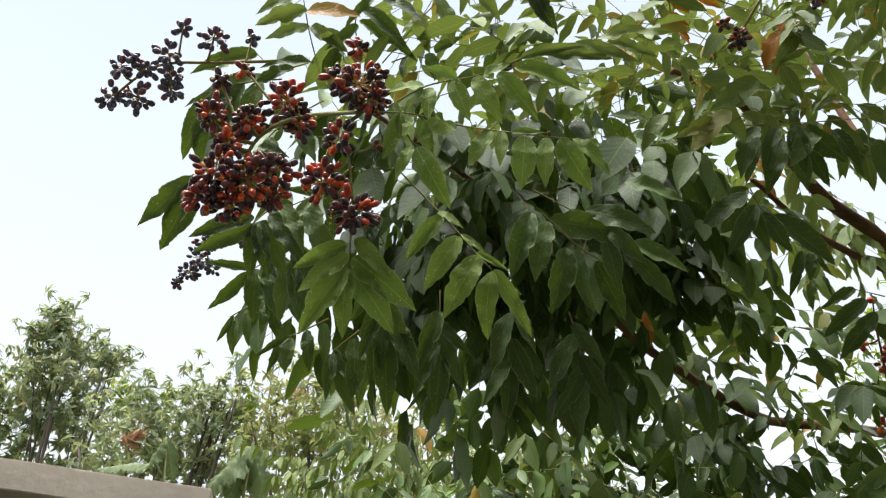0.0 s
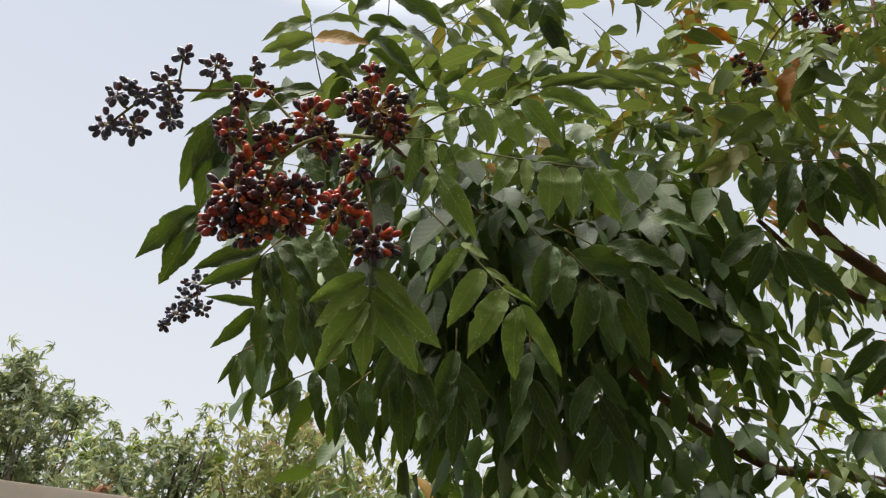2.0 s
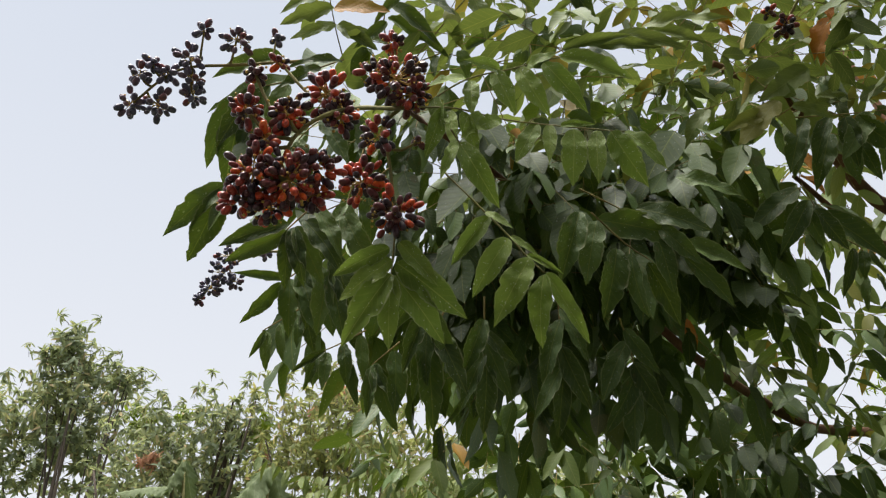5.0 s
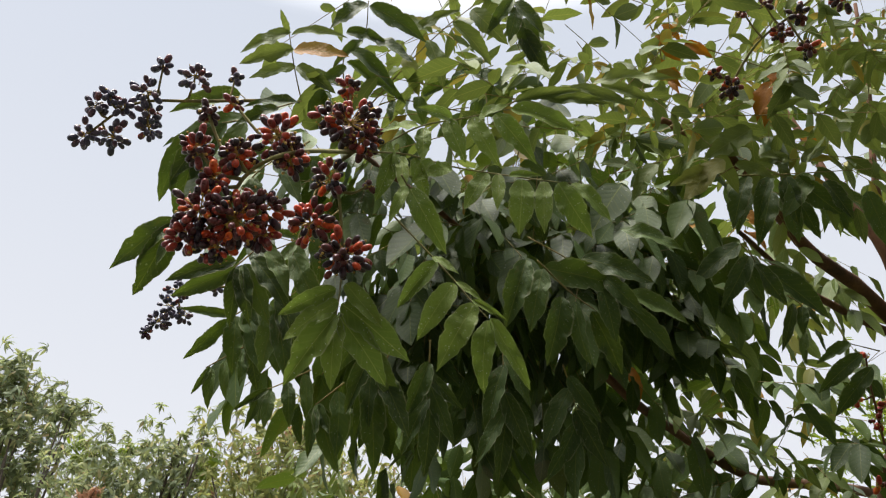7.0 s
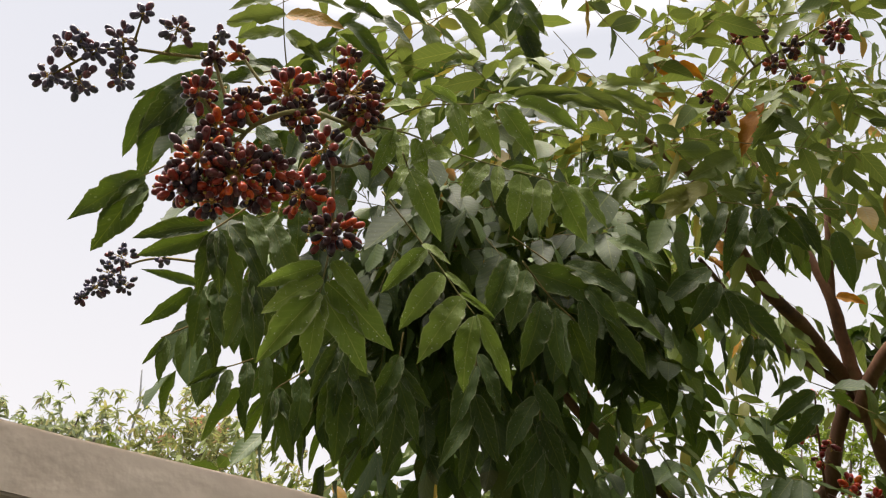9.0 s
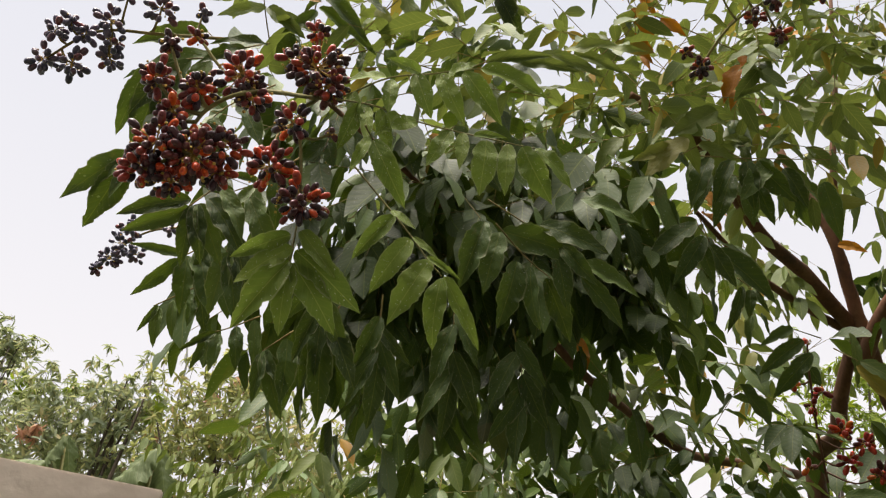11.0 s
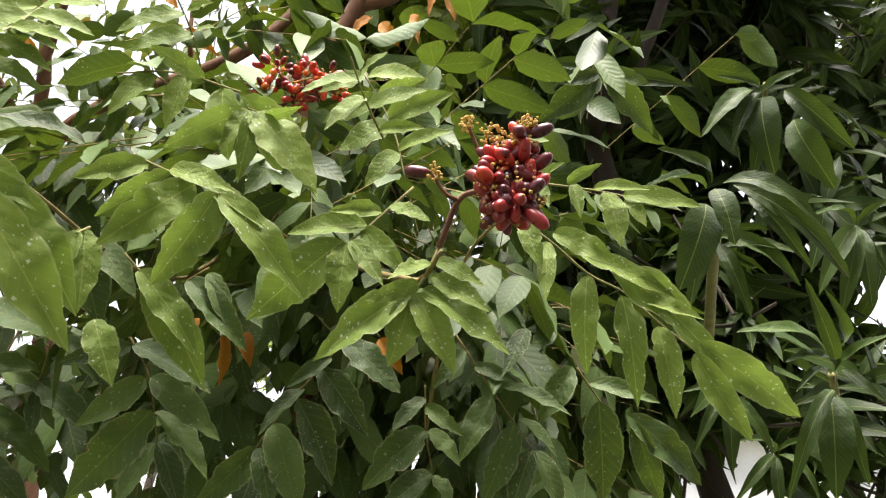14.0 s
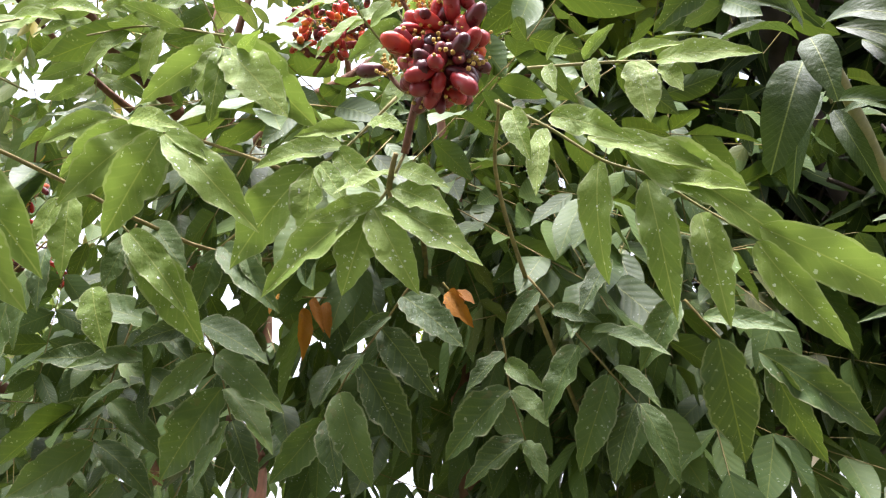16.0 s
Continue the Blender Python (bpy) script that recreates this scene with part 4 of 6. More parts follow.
placed_leaf(fruit_tree, [(0.176, 0.980, 2.414), (0.242, 0.965, 2.433), (0.323, 0.965, 2.433)],
            [((0.197, 0.975, 2.421), (0.285, 0.934, 2.405), 0.57),
             ((0.225, 0.970, 2.427), (0.324, 0.943, 2.386), 0.57),
             ((0.274, 0.965, 2.433), (0.363, 0.948, 2.381), 0.57),
             ((0.307, 0.962, 2.436), (0.418, 0.926, 2.408), 0.48),
             ((0.323, 0.965, 2.433), (0.388, 0.948, 2.386), 0.65)], "mixed", (-0.13, -0.95, -0.30))
placed_leaf(fruit_tree, [(0.442, 1.075, 2.701), (0.457, 1.098, 2.670), (0.461, 1.127, 2.630)],
            [((0.452, 1.086, 2.686), (0.487, 1.097, 2.628), 0.96),
             ((0.462, 1.076, 2.700), (0.489, 1.073, 2.658), 0.91),
             ((0.447, 1.113, 2.649), (0.486, 1.106, 2.612), 0.83),
             ((0.458, 1.127, 2.630), (0.489, 1.122, 2.599), 0.74)], "yellow", (-0.31, -0.94, -0.15))
placed_leaf(fruit_tree, [(0.491, 1.092, 2.677), (0.649, 1.126, 2.628)],
            [((0.501, 1.095, 2.673), (0.539, 1.090, 2.633), 0.93),
             ((0.642, 1.126, 2.628), (0.639, 1.120, 2.590), 0.91),
             ((0.644, 1.137, 2.614), (0.608, 1.158, 2.542), 0.96)], "yellow", (-0.41, -0.90, -0.16))
placed_leaf(fruit_tree, [(0.583, 1.178, 2.477), (0.535, 1.195, 2.454)],
            [((0.592, 1.149, 2.515), (0.507, 1.147, 2.461), 1.15),
             ((0.545, 1.178, 2.477), (0.471, 1.201, 2.404), 1.08),
             ((0.564, 1.183, 2.469), (0.620, 1.172, 2.434), 0.85),
             ((0.526, 1.189, 2.462), (0.452, 1.178, 2.428), 0.95)], "mixed", (-0.34, -0.83, -0.44))
placed_leaf(fruit_tree, [(0.584, 1.270, 2.520), (0.686, 1.270, 2.519), (0.829, 1.266, 2.521)],
            [((0.615, 1.271, 2.518), (0.576, 1.301, 2.425), 1.06),
             ((0.656, 1.272, 2.516), (0.612, 1.285, 2.434), 0.94),
             ((0.681, 1.273, 2.514), (0.681, 1.290, 2.424), 1.03),
             ((0.698, 1.273, 2.514), (0.757, 1.287, 2.435), 1.06),
             ((0.819, 1.290, 2.489), (0.838, 1.321, 2.383), 0.87),
             ((0.747, 1.278, 2.506), (0.781, 1.288, 2.429), 0.94),
             ((0.722, 1.270, 2.518), (0.662, 1.282, 2.438))], "green", (-0.40, -0.81, -0.43))
placed_leaf(fruit_tree, [(0.588, 1.297, 2.400), (0.608, 1.321, 2.368)],
            [((0.593, 1.321, 2.368), (0.610, 1.336, 2.298), 1.05),
             ((0.608, 1.324, 2.364), (0.649, 1.334, 2.289), 1.05),
             ((0.598, 1.315, 2.376), (0.539, 1.340, 2.287), 0.97),
             ((0.583, 1.303, 2.392), (0.494, 1.329, 2.327), 0.89)], "green", (-0.31, -0.79, -0.52))
placed_leaf(fruit_tree, [(0.711, 1.482, 2.401), (0.738, 1.495, 2.383), (0.744, 1.524, 2.344)],
            [((0.738, 1.495, 2.383), (0.727, 1.499, 2.328), 1.10),
             ((0.744, 1.524, 2.343), (0.729, 1.533, 2.280), 0.75),
             ((0.760, 1.520, 2.348), (0.768, 1.517, 2.297), 0.45),
             ((0.722, 1.491, 2.388), (0.689, 1.519, 2.299), 0.68),
             ((0.749, 1.494, 2.383), (0.763, 1.492, 2.332), 0.63)], "green", (-0.36, -0.82, -0.45))
placed_leaf(fruit_tree, [(0.833, 1.458, 2.264), (0.777, 1.449, 2.277)],
            [((0.782, 1.449, 2.276), (0.716, 1.446, 2.239), 0.77),
             ((0.802, 1.461, 2.260), (0.725, 1.498, 2.208), 0.90),
             ((0.819, 1.475, 2.241), (0.754, 1.527, 2.173), 0.80)], "green", (-0.42, -0.81, -0.40))
placed_leaf(fruit_tree, [(0.814, 1.387, 2.206), (0.826, 1.343, 2.161)],
            [((0.829, 1.342, 2.160), (0.901, 1.301, 2.085), 0.67),
             ((0.824, 1.348, 2.155), (0.884, 1.332, 2.056), 0.58),
             ((0.834, 1.360, 2.222), (0.835, 1.368, 2.126), 0.57)], "mixed", (-0.24, -0.90, -0.37))
placed_leaf(fruit_tree, [(0.458, 1.578, 2.523), (0.475, 1.597, 2.475), (0.502, 1.628, 2.399)],
            [((0.480, 1.600, 2.466), (0.417, 1.630, 2.385), 0.96),
             ((0.484, 1.597, 2.468), (0.580, 1.555, 2.378), 0.98),
             ((0.464, 1.577, 2.519), (0.528, 1.532, 2.454), 0.84),
             ((0.491, 1.620, 2.423), (0.469, 1.644, 2.324), 0.87),
             ((0.500, 1.621, 2.413), (0.556, 1.605, 2.315), 0.97),
             ((0.486, 1.620, 2.427), (0.415, 1.661, 2.345), 0.88)], "green", (0.01, -1.00, -0.02))
placed_leaf(fruit_tree, [(0.613, 1.397, 2.476), (0.647, 1.410, 2.423)],
            [((0.619, 1.396, 2.471), (0.527, 1.432, 2.423), 0.98),
             ((0.637, 1.405, 2.440), (0.630, 1.416, 2.357), 1.04),
             ((0.649, 1.414, 2.414), (0.759, 1.415, 2.320), 1.00),
             ((0.607, 1.405, 2.466), (0.580, 1.487, 2.362), 1.00)], "green", (-0.11, -0.99, 0.01))
placed_leaf(fruit_tree, [(0.465, 1.597, 2.485), (0.616, 1.512, 2.493)],
            [((0.467, 1.601, 2.475), (0.504, 1.574, 2.412), 1.35),
             ((0.618, 1.514, 2.488), (0.609, 1.513, 2.423), 1.17),
             ((0.656, 1.464, 2.539), (0.685, 1.435, 2.483), 1.04),
             ((0.650, 1.447, 2.573), (0.681, 1.420, 2.511), 0.88),
             ((0.432, 1.684, 2.366), (0.449, 1.683, 2.281), 0.85)], "yellow", (-0.03, -1.00, 0.00))
placed_leaf(fruit_tree, [(1.049, 1.701, 2.650), (1.090, 1.689, 2.634)],
            [((1.050, 1.703, 2.647), (1.087, 1.662, 2.609), 0.81),
             ((1.319, 1.521, 2.713), (1.384, 1.484, 2.666), 0.88),
             ((1.258, 1.516, 2.777), (1.281, 1.491, 2.736), 1.06),
             ((0.908, 1.603, 2.942), (0.928, 1.596, 2.875), 1.12)], "yellow", (-0.34, -0.92, -0.21))
placed_leaf(fruit_tree, [(0.989, 1.637, 2.812), (0.933, 1.676, 2.797)],
            [((0.977, 1.644, 2.811), (0.970, 1.706, 2.714), 0.90),
             ((0.953, 1.668, 2.792), (1.004, 1.709, 2.687), 0.90),
             ((0.969, 1.656, 2.799), (1.046, 1.660, 2.715), 0.80),
             ((0.939, 1.672, 2.797), (0.925, 1.697, 2.705), 0.78)], "green", (-0.30, -0.96, 0.00))
placed_leaf(fruit_tree, [(0.769, 1.372, 1.948), (0.749, 1.390, 1.935), (0.730, 1.408, 1.922)],
            [((0.734, 1.407, 1.921), (0.685, 1.474, 1.861), 1.00),
             ((0.735, 1.409, 1.916), (0.740, 1.407, 1.857), 1.04),
             ((0.740, 1.404, 1.919), (0.786, 1.379, 1.873), 0.87),
             ((0.756, 1.385, 1.938), (0.812, 1.350, 1.891), 1.16),
             ((0.752, 1.386, 1.939), (0.688, 1.442, 1.904), 0.80),
             ((0.769, 1.372, 1.948), (0.819, 1.322, 1.930), 0.76)], "green", (-0.19, -0.94, -0.29))
placed_leaf(fruit_tree, [(0.571, 2.126, 2.145), (0.538, 2.117, 2.080), (0.528, 2.094, 2.020)],
            [((0.547, 2.118, 2.082), (0.638, 2.092, 1.987), 1.09),
             ((0.535, 2.101, 2.039), (0.630, 2.113, 1.927), 1.00),
             ((0.521, 2.105, 2.008), (0.571, 2.092, 1.903), 1.07),
             ((0.535, 2.094, 2.015), (0.588, 2.158, 1.852)),
             ((0.512, 2.113, 2.002), (0.479, 2.128, 1.919), 0.96),
             ((0.554, 2.122, 2.112), (0.661, 2.076, 2.042), 0.89)], "green", (-0.03, -0.97, -0.24))
placed_leaf(fruit_tree, [(0.785, 1.731, 1.974), (0.811, 1.751, 1.917), (0.835, 1.766, 1.869)],
            [((0.802, 1.747, 1.931), (0.745, 1.767, 1.878), 0.77),
             ((0.823, 1.762, 1.888), (0.750, 1.784, 1.835), 0.77),
             ((0.836, 1.767, 1.867), (0.764, 1.801, 1.798), 0.88),
             ((0.837, 1.768, 1.865), (0.824, 1.773, 1.781), 0.85),
             ((0.826, 1.743, 1.918), (0.893, 1.673, 1.887), 0.66),
             ((0.837, 1.756, 1.884), (0.910, 1.682, 1.865), 0.67),
             ((0.841, 1.766, 1.865), (0.887, 1.743, 1.788), 0.86)], "green", (-0.19, -0.96, -0.21))
placed_leaf(fruit_tree, [(0.390, 1.271, 2.537), (0.470, 1.268, 2.558), (0.550, 1.261, 2.583), (0.610, 1.257, 2.600)],
            [((0.425, 1.270, 2.545), (0.357, 1.229, 2.533)),
             ((0.460, 1.269, 2.554), (0.407, 1.278, 2.484), 1.07),
             ((0.509, 1.267, 2.566), (0.480, 1.291, 2.476), 0.88),
             ((0.530, 1.264, 2.575), (0.576, 1.225, 2.586), 1.23),
             ((0.540, 1.262, 2.579), (0.500, 1.256, 2.524)),
             ((0.600, 1.259, 2.596), (0.649, 1.241, 2.584)),
             ((0.590, 1.255, 2.600), (0.603, 1.202, 2.625)),
             ((0.479, 1.269, 2.558), (0.436, 1.217, 2.566))], "mixed", (-0.31, -0.94, -0.12))
placed_leaf(fruit_tree, [(0.602, 1.329, 2.581), (0.673, 1.329, 2.595), (0.766, 1.329, 2.612)],
            [((0.663, 1.328, 2.595), (0.709, 1.299, 2.595), 1.13),
             ((0.745, 1.332, 2.604), (0.784, 1.299, 2.608), 1.31),
             ((0.704, 1.330, 2.599), (0.710, 1.341, 2.534)),
             ((0.632, 1.330, 2.586), (0.590, 1.332, 2.524)),
             ((0.725, 1.330, 2.603), (0.663, 1.286, 2.595))], "mixed", (-0.42, -0.90, -0.10))
placed_leaf(fruit_tree, [(0.641, 1.348, 2.560), (0.690, 1.359, 2.552), (0.740, 1.371, 2.544)],
            [((0.650, 1.352, 2.556), (0.604, 1.361, 2.469), 0.86),
             ((0.685, 1.359, 2.552), (0.641, 1.372, 2.449), 0.95),
             ((0.710, 1.365, 2.548), (0.719, 1.382, 2.450), 0.95),
             ((0.735, 1.370, 2.544), (0.761, 1.384, 2.461), 0.95)], "green", (-0.41, -0.89, -0.18))
placed_leaf(fruit_tree, [(0.672, 1.250, 2.714), (0.702, 1.259, 2.706)],
            [((0.710, 1.258, 2.710), (0.668, 1.273, 2.640), 1.17),
             ((0.501, 1.224, 2.721), (0.512, 1.217, 2.682), 0.81),
             ((0.554, 1.247, 2.696), (0.556, 1.242, 2.661), 0.80)], "yellow", (-0.45, -0.89, -0.07))
# berries on the bough
fruit_cluster(fruit_tree, [(-0.011, 0.875, 2.239), (-0.032, 0.711, 2.087), (-0.074, 0.712, 2.063), (-0.092, 0.718, 2.021)],
              [((-0.122, 0.695, 2.081), 0.017, 16), ((-0.083, 0.700, 2.078), 0.018, 20), ((-0.103, 0.706, 2.052), 0.014, 12), ((-0.049, 0.707, 2.105), 0.021, 24),
               ((-0.036, 0.714, 2.082), 0.018, 18), ((-0.111, 0.709, 2.017), 0.023, 32), ((-0.079, 0.716, 2.011), 0.026, 38), ((-0.057, 0.727, 2.029), 0.021, 26),
               ((-0.124, 0.721, 1.996), 0.018, 20), ((-0.100, 0.735, 1.995), 0.018, 20), ((-0.064, 0.745, 2.015), 0.015, 15), ((-0.119, 0.692, 2.127), 0.011, 7), ((-0.105, 0.718, 2.165), 0.008, 5)], "dark", size=0.0082, label="large heap of dark maroon berries, a few orange-red")
fruit_cluster(fruit_tree, [(-0.011, 0.875, 2.239), (-0.026, 0.862, 2.201), (-0.019, 0.873, 2.149), (-0.013, 0.886, 2.094)],
              [((-0.011, 0.841, 2.254), 0.029, 30), ((0.008, 0.853, 2.239), 0.023, 18), ((-0.038, 0.847, 2.276), 0.019, 12), ((-0.031, 0.860, 2.184), 0.021, 13),
               ((-0.051, 0.872, 2.127), 0.027, 24), ((-0.011, 0.880, 2.085), 0.027, 30), ((0.013, 0.850, 2.282), 0.012, 5), ((-0.020, 0.865, 2.344), 0.014, 7), ((0.014, 0.862, 2.173), 0.006, 2)], "dark", size=0.0100, label="hanging heads of dark maroon berries")
fruit_cluster(fruit_tree, [(-0.150, 0.968, 2.437), (-0.277, 0.985, 2.460), (-0.360, 0.991, 2.471), (-0.408, 1.002, 2.464), (-0.453, 1.016, 2.435)],
              [((-0.460, 1.017, 2.431), 0.023, 13), ((-0.419, 1.022, 2.431), 0.026, 17), ((-0.444, 0.994, 2.469), 0.019, 11), ((-0.425, 0.986, 2.485), 0.013, 7), ((-0.401, 0.998, 2.472), 0.018, 9),
               ((-0.361, 0.983, 2.483), 0.024, 14), ((-0.356, 1.003, 2.455), 0.021, 13), ((-0.361, 1.015, 2.435), 0.021, 11), ((-0.286, 0.970, 2.499), 0.023, 13), ((-0.338, 0.963, 2.518), 0.014, 6), ((-0.226, 0.977, 2.500), 0.010, 4)], "black", size=0.0112, label="sparse star-shaped heads of near-black berries")
fruit_cluster(fruit_tree, [(-0.340, 1.518, 2.480), (-0.427, 1.527, 2.486), (-0.495, 1.552, 2.472), (-0.561, 1.586, 2.426)],
              [((-0.488, 1.523, 2.481), 0.028, 17), ((-0.509, 1.548, 2.457), 0.028, 17), ((-0.537, 1.570, 2.437), 0.026, 15), ((-0.481, 1.561, 2.442), 0.022, 9), ((-0.568, 1.588, 2.422), 0.014, 6), ((-0.410, 1.529, 2.486), 0.015, 6)], "black", size=0.0115, label="long spike of small dark berries")
fruit_cluster(fruit_tree, [(0.560, 1.156, 2.590), (0.609, 1.080, 2.641), (0.669, 1.035, 2.667), (0.746, 1.000, 2.712)],
              [((0.569, 1.128, 2.594), 0.018, 11), ((0.544, 1.113, 2.614), 0.010, 5), ((0.645, 1.055, 2.640), 0.015, 8), ((0.674, 1.038, 2.663), 0.015, 9), ((0.688, 1.070, 2.619), 0.015, 8),
               ((0.737, 1.008, 2.669), 0.021, 15), ((0.590, 1.045, 2.687), 0.012, 4), ((0.627, 1.039, 2.695), 0.008, 3)], "dark", label="thin branching spray of dark and red berries")
fruit_cluster(fruit_tree, [(0.893, 1.678, 2.075), (0.866, 1.618, 2.157), (0.856, 1.583, 2.226), (0.848, 1.558, 2.275)],
              [((0.901, 1.594, 2.144), 0.019, 15), ((0.937, 1.589, 2.122), 0.017, 11), ((0.913, 1.617, 2.096), 0.017, 9), ((0.962, 1.607, 2.069), 0.017, 10), ((0.827, 1.590, 2.239), 0.012, 4),
               ((0.860, 1.598, 2.196), 0.016, 5), ((0.873, 1.579, 2.217), 0.012, 3), ((0.848, 1.543, 2.300), 0.007, 2), ((0.855, 1.660, 2.096), 0.008, 3)], "ripe", size=0.0115, label="thin hanging spray of red berries beside the trunk")

# ---------------------------------------------------------------- the low bough close by
low_tree = thing("fruit_tree", (1.75, 1.30, 0), "young fruit tree with broad pale-specked leaflets and red berries", "tree")
limb(low_tree, [(1.80, 1.40, -0.05), (1.74, 1.42, 1.2), (1.542, 1.345, 2.381), (1.513, 1.261, 2.528), (1.528, 1.184, 2.666), (1.568, 1.111, 2.840), (1.647, 1.089, 3.152)], (0.030, 0.023, 0.018, 0.017, 0.013), name="trunk", label="thick red-brown stem")
limb(low_tree, [(1.528, 1.184, 2.666), (1.597, 1.137, 2.727), (1.626, 1.096, 2.943)], (0.014, 0.013, 0.01))
limb(low_tree, [(1.516, 1.281, 2.009), (1.405, 0.972, 1.949), (1.314, 0.711, 1.805), (1.281, 0.626, 1.758), (1.274, 0.594, 1.768)], (0.0039, 0.0028, 0.0017), twig, name="twig")
limb(low_tree, [(1.405, 0.972, 1.949), (1.238, 0.845, 1.897), (1.136, 0.716, 1.822)], (0.0028, 0.0022, 0.0011), twig, name="twig")
limb(low_tree, [(1.698, 1.133, 1.829), (1.522, 0.896, 1.837), (1.389, 0.701, 1.841), (1.340, 0.586, 1.830)], (0.0033, 0.0022, 0.0011), twig, name="twig")
limb(low_tree, [(1.525, 1.318, 2.336), (1.271, 1.110, 1.943), (1.006, 0.811, 1.822), (0.938, 0.730, 1.804)], (0.0033, 0.0022, 0.0011), twig, name="twig")
limb(low_tree, [(1.205, 1.598, 1.895), (1.257, 1.578, 1.869), (1.288, 1.507, 1.835), (1.328, 1.453, 1.771)], (0.012, 0.013, 0.012))
placed_leaf(low_tree, [(1.074, 0.747, 1.843), (1.089, 0.727, 1.828), (1.123, 0.698, 1.807), (1.126, 0.683, 1.797)],
            [((1.084, 0.735, 1.832), (1.034, 0.750, 1.806), 0.97),
             ((1.098, 0.720, 1.822), (1.058, 0.744, 1.775), 1.04),
             ((1.114, 0.706, 1.812), (1.061, 0.745, 1.751), 1.00),
             ((1.125, 0.687, 1.799), (1.103, 0.718, 1.722), 1.10),
             ((1.126, 0.684, 1.797), (1.201, 0.660, 1.732), 0.85),
             ((1.097, 0.719, 1.826), (1.127, 0.671, 1.802), 0.81),
             ((1.116, 0.703, 1.812), (1.155, 0.661, 1.778), 0.75)], "specked", (-0.17, -0.98, -0.10))
placed_leaf(low_tree, [(1.182, 0.705, 1.908), (1.145, 0.705, 1.905)],
            [((1.151, 0.706, 1.904), (1.203, 0.672, 1.838), 1.09),
             ((1.144, 0.707, 1.904), (1.094, 0.739, 1.855), 0.99),
             ((1.146, 0.706, 1.904), (1.128, 0.710, 1.861), 0.91),
             ((1.149, 0.705, 1.905), (1.152, 0.707, 1.836), 0.84),
             ((1.162, 0.706, 1.906), (1.172, 0.660, 1.893), 0.71)], "specked", (-0.28, -0.94, -0.20))
placed_leaf(low_tree, [(1.288, 0.755, 2.066), (1.300, 0.734, 2.018), (1.310, 0.716, 1.967), (1.316, 0.704, 1.911)],
            [((1.289, 0.753, 2.060), (1.246, 0.772, 2.034), 1.08),
             ((1.296, 0.740, 2.027), (1.253, 0.763, 1.987), 1.07),
             ((1.306, 0.723, 1.987), (1.264, 0.747, 1.948), 1.19),
             ((1.311, 0.713, 1.946), (1.282, 0.722, 1.901), 1.11),
             ((1.292, 0.749, 2.059), (1.324, 0.691, 2.046), 1.17),
             ((1.299, 0.736, 2.026), (1.320, 0.683, 2.028), 0.97),
             ((1.305, 0.724, 1.993), (1.334, 0.658, 2.005), 0.99),
             ((1.312, 0.712, 1.949), (1.330, 0.657, 1.959), 0.98)], "specked", (-0.47, -0.86, -0.22))
placed_leaf(low_tree, [(1.283, 0.608, 1.780), (1.276, 0.618, 1.753), (1.269, 0.620, 1.739)],
            [((1.266, 0.622, 1.739), (1.208, 0.658, 1.680), 0.82),
             ((1.268, 0.622, 1.738), (1.259, 0.631, 1.679), 1.28),
             ((1.270, 0.620, 1.739), (1.297, 0.599, 1.679), 1.07),
             ((1.275, 0.618, 1.743), (1.328, 0.569, 1.698), 0.93),
             ((1.281, 0.615, 1.756), (1.306, 0.574, 1.725), 1.03),
             ((1.273, 0.619, 1.748), (1.230, 0.625, 1.722), 0.81),
             ((1.281, 0.613, 1.766), (1.240, 0.615, 1.741), 0.88),
             ((1.282, 0.611, 1.769), (1.302, 0.576, 1.745), 0.92)], "specked", (-0.53, -0.85, -0.04))
placed_leaf(low_tree, [(1.280, 0.642, 1.854), (1.253, 0.664, 1.814), (1.235, 0.664, 1.792)],
            [((1.250, 0.664, 1.812), (1.187, 0.681, 1.794), 0.97),
             ((1.259, 0.658, 1.827), (1.213, 0.665, 1.814), 0.84),
             ((1.246, 0.664, 1.808), (1.271, 0.636, 1.767), 1.04),
             ((1.235, 0.664, 1.792), (1.256, 0.643, 1.750), 1.04),
             ((1.233, 0.667, 1.790), (1.234, 0.674, 1.731), 1.18),
             ((1.230, 0.668, 1.791), (1.190, 0.742, 1.731), 1.03),
             ((1.265, 0.654, 1.834), (1.280, 0.619, 1.813), 0.87)], "specked", (-0.46, -0.88, -0.11))
placed_leaf(low_tree, [(1.335, 0.580, 1.823), (1.369, 0.567, 1.803), (1.403, 0.556, 1.780), (1.430, 0.542, 1.767), (1.460, 0.532, 1.746), (1.491, 0.521, 1.726)],
            [((1.346, 0.576, 1.817), (1.353, 0.563, 1.771), 0.99),
             ((1.367, 0.569, 1.803), (1.362, 0.568, 1.746), 0.73),
             ((1.369, 0.563, 1.809), (1.400, 0.519, 1.777), 0.86),
             ((1.392, 0.554, 1.794), (1.451, 0.499, 1.760), 0.58),
             ((1.402, 0.557, 1.779), (1.409, 0.572, 1.698), 0.83),
             ((1.429, 0.544, 1.765), (1.453, 0.554, 1.674), 0.71),
             ((1.409, 0.543, 1.790), (1.523, 0.508, 1.714), 0.64),
             ((1.461, 0.534, 1.743), (1.474, 0.532, 1.667), 0.81),
             ((1.492, 0.522, 1.724), (1.530, 0.502, 1.652), 0.78),
             ((1.491, 0.517, 1.732), (1.595, 0.484, 1.681), 0.68),
             ((1.438, 0.539, 1.761), (1.463, 0.490, 1.739), 0.66)], "specked", (-0.75, -0.66, -0.03))
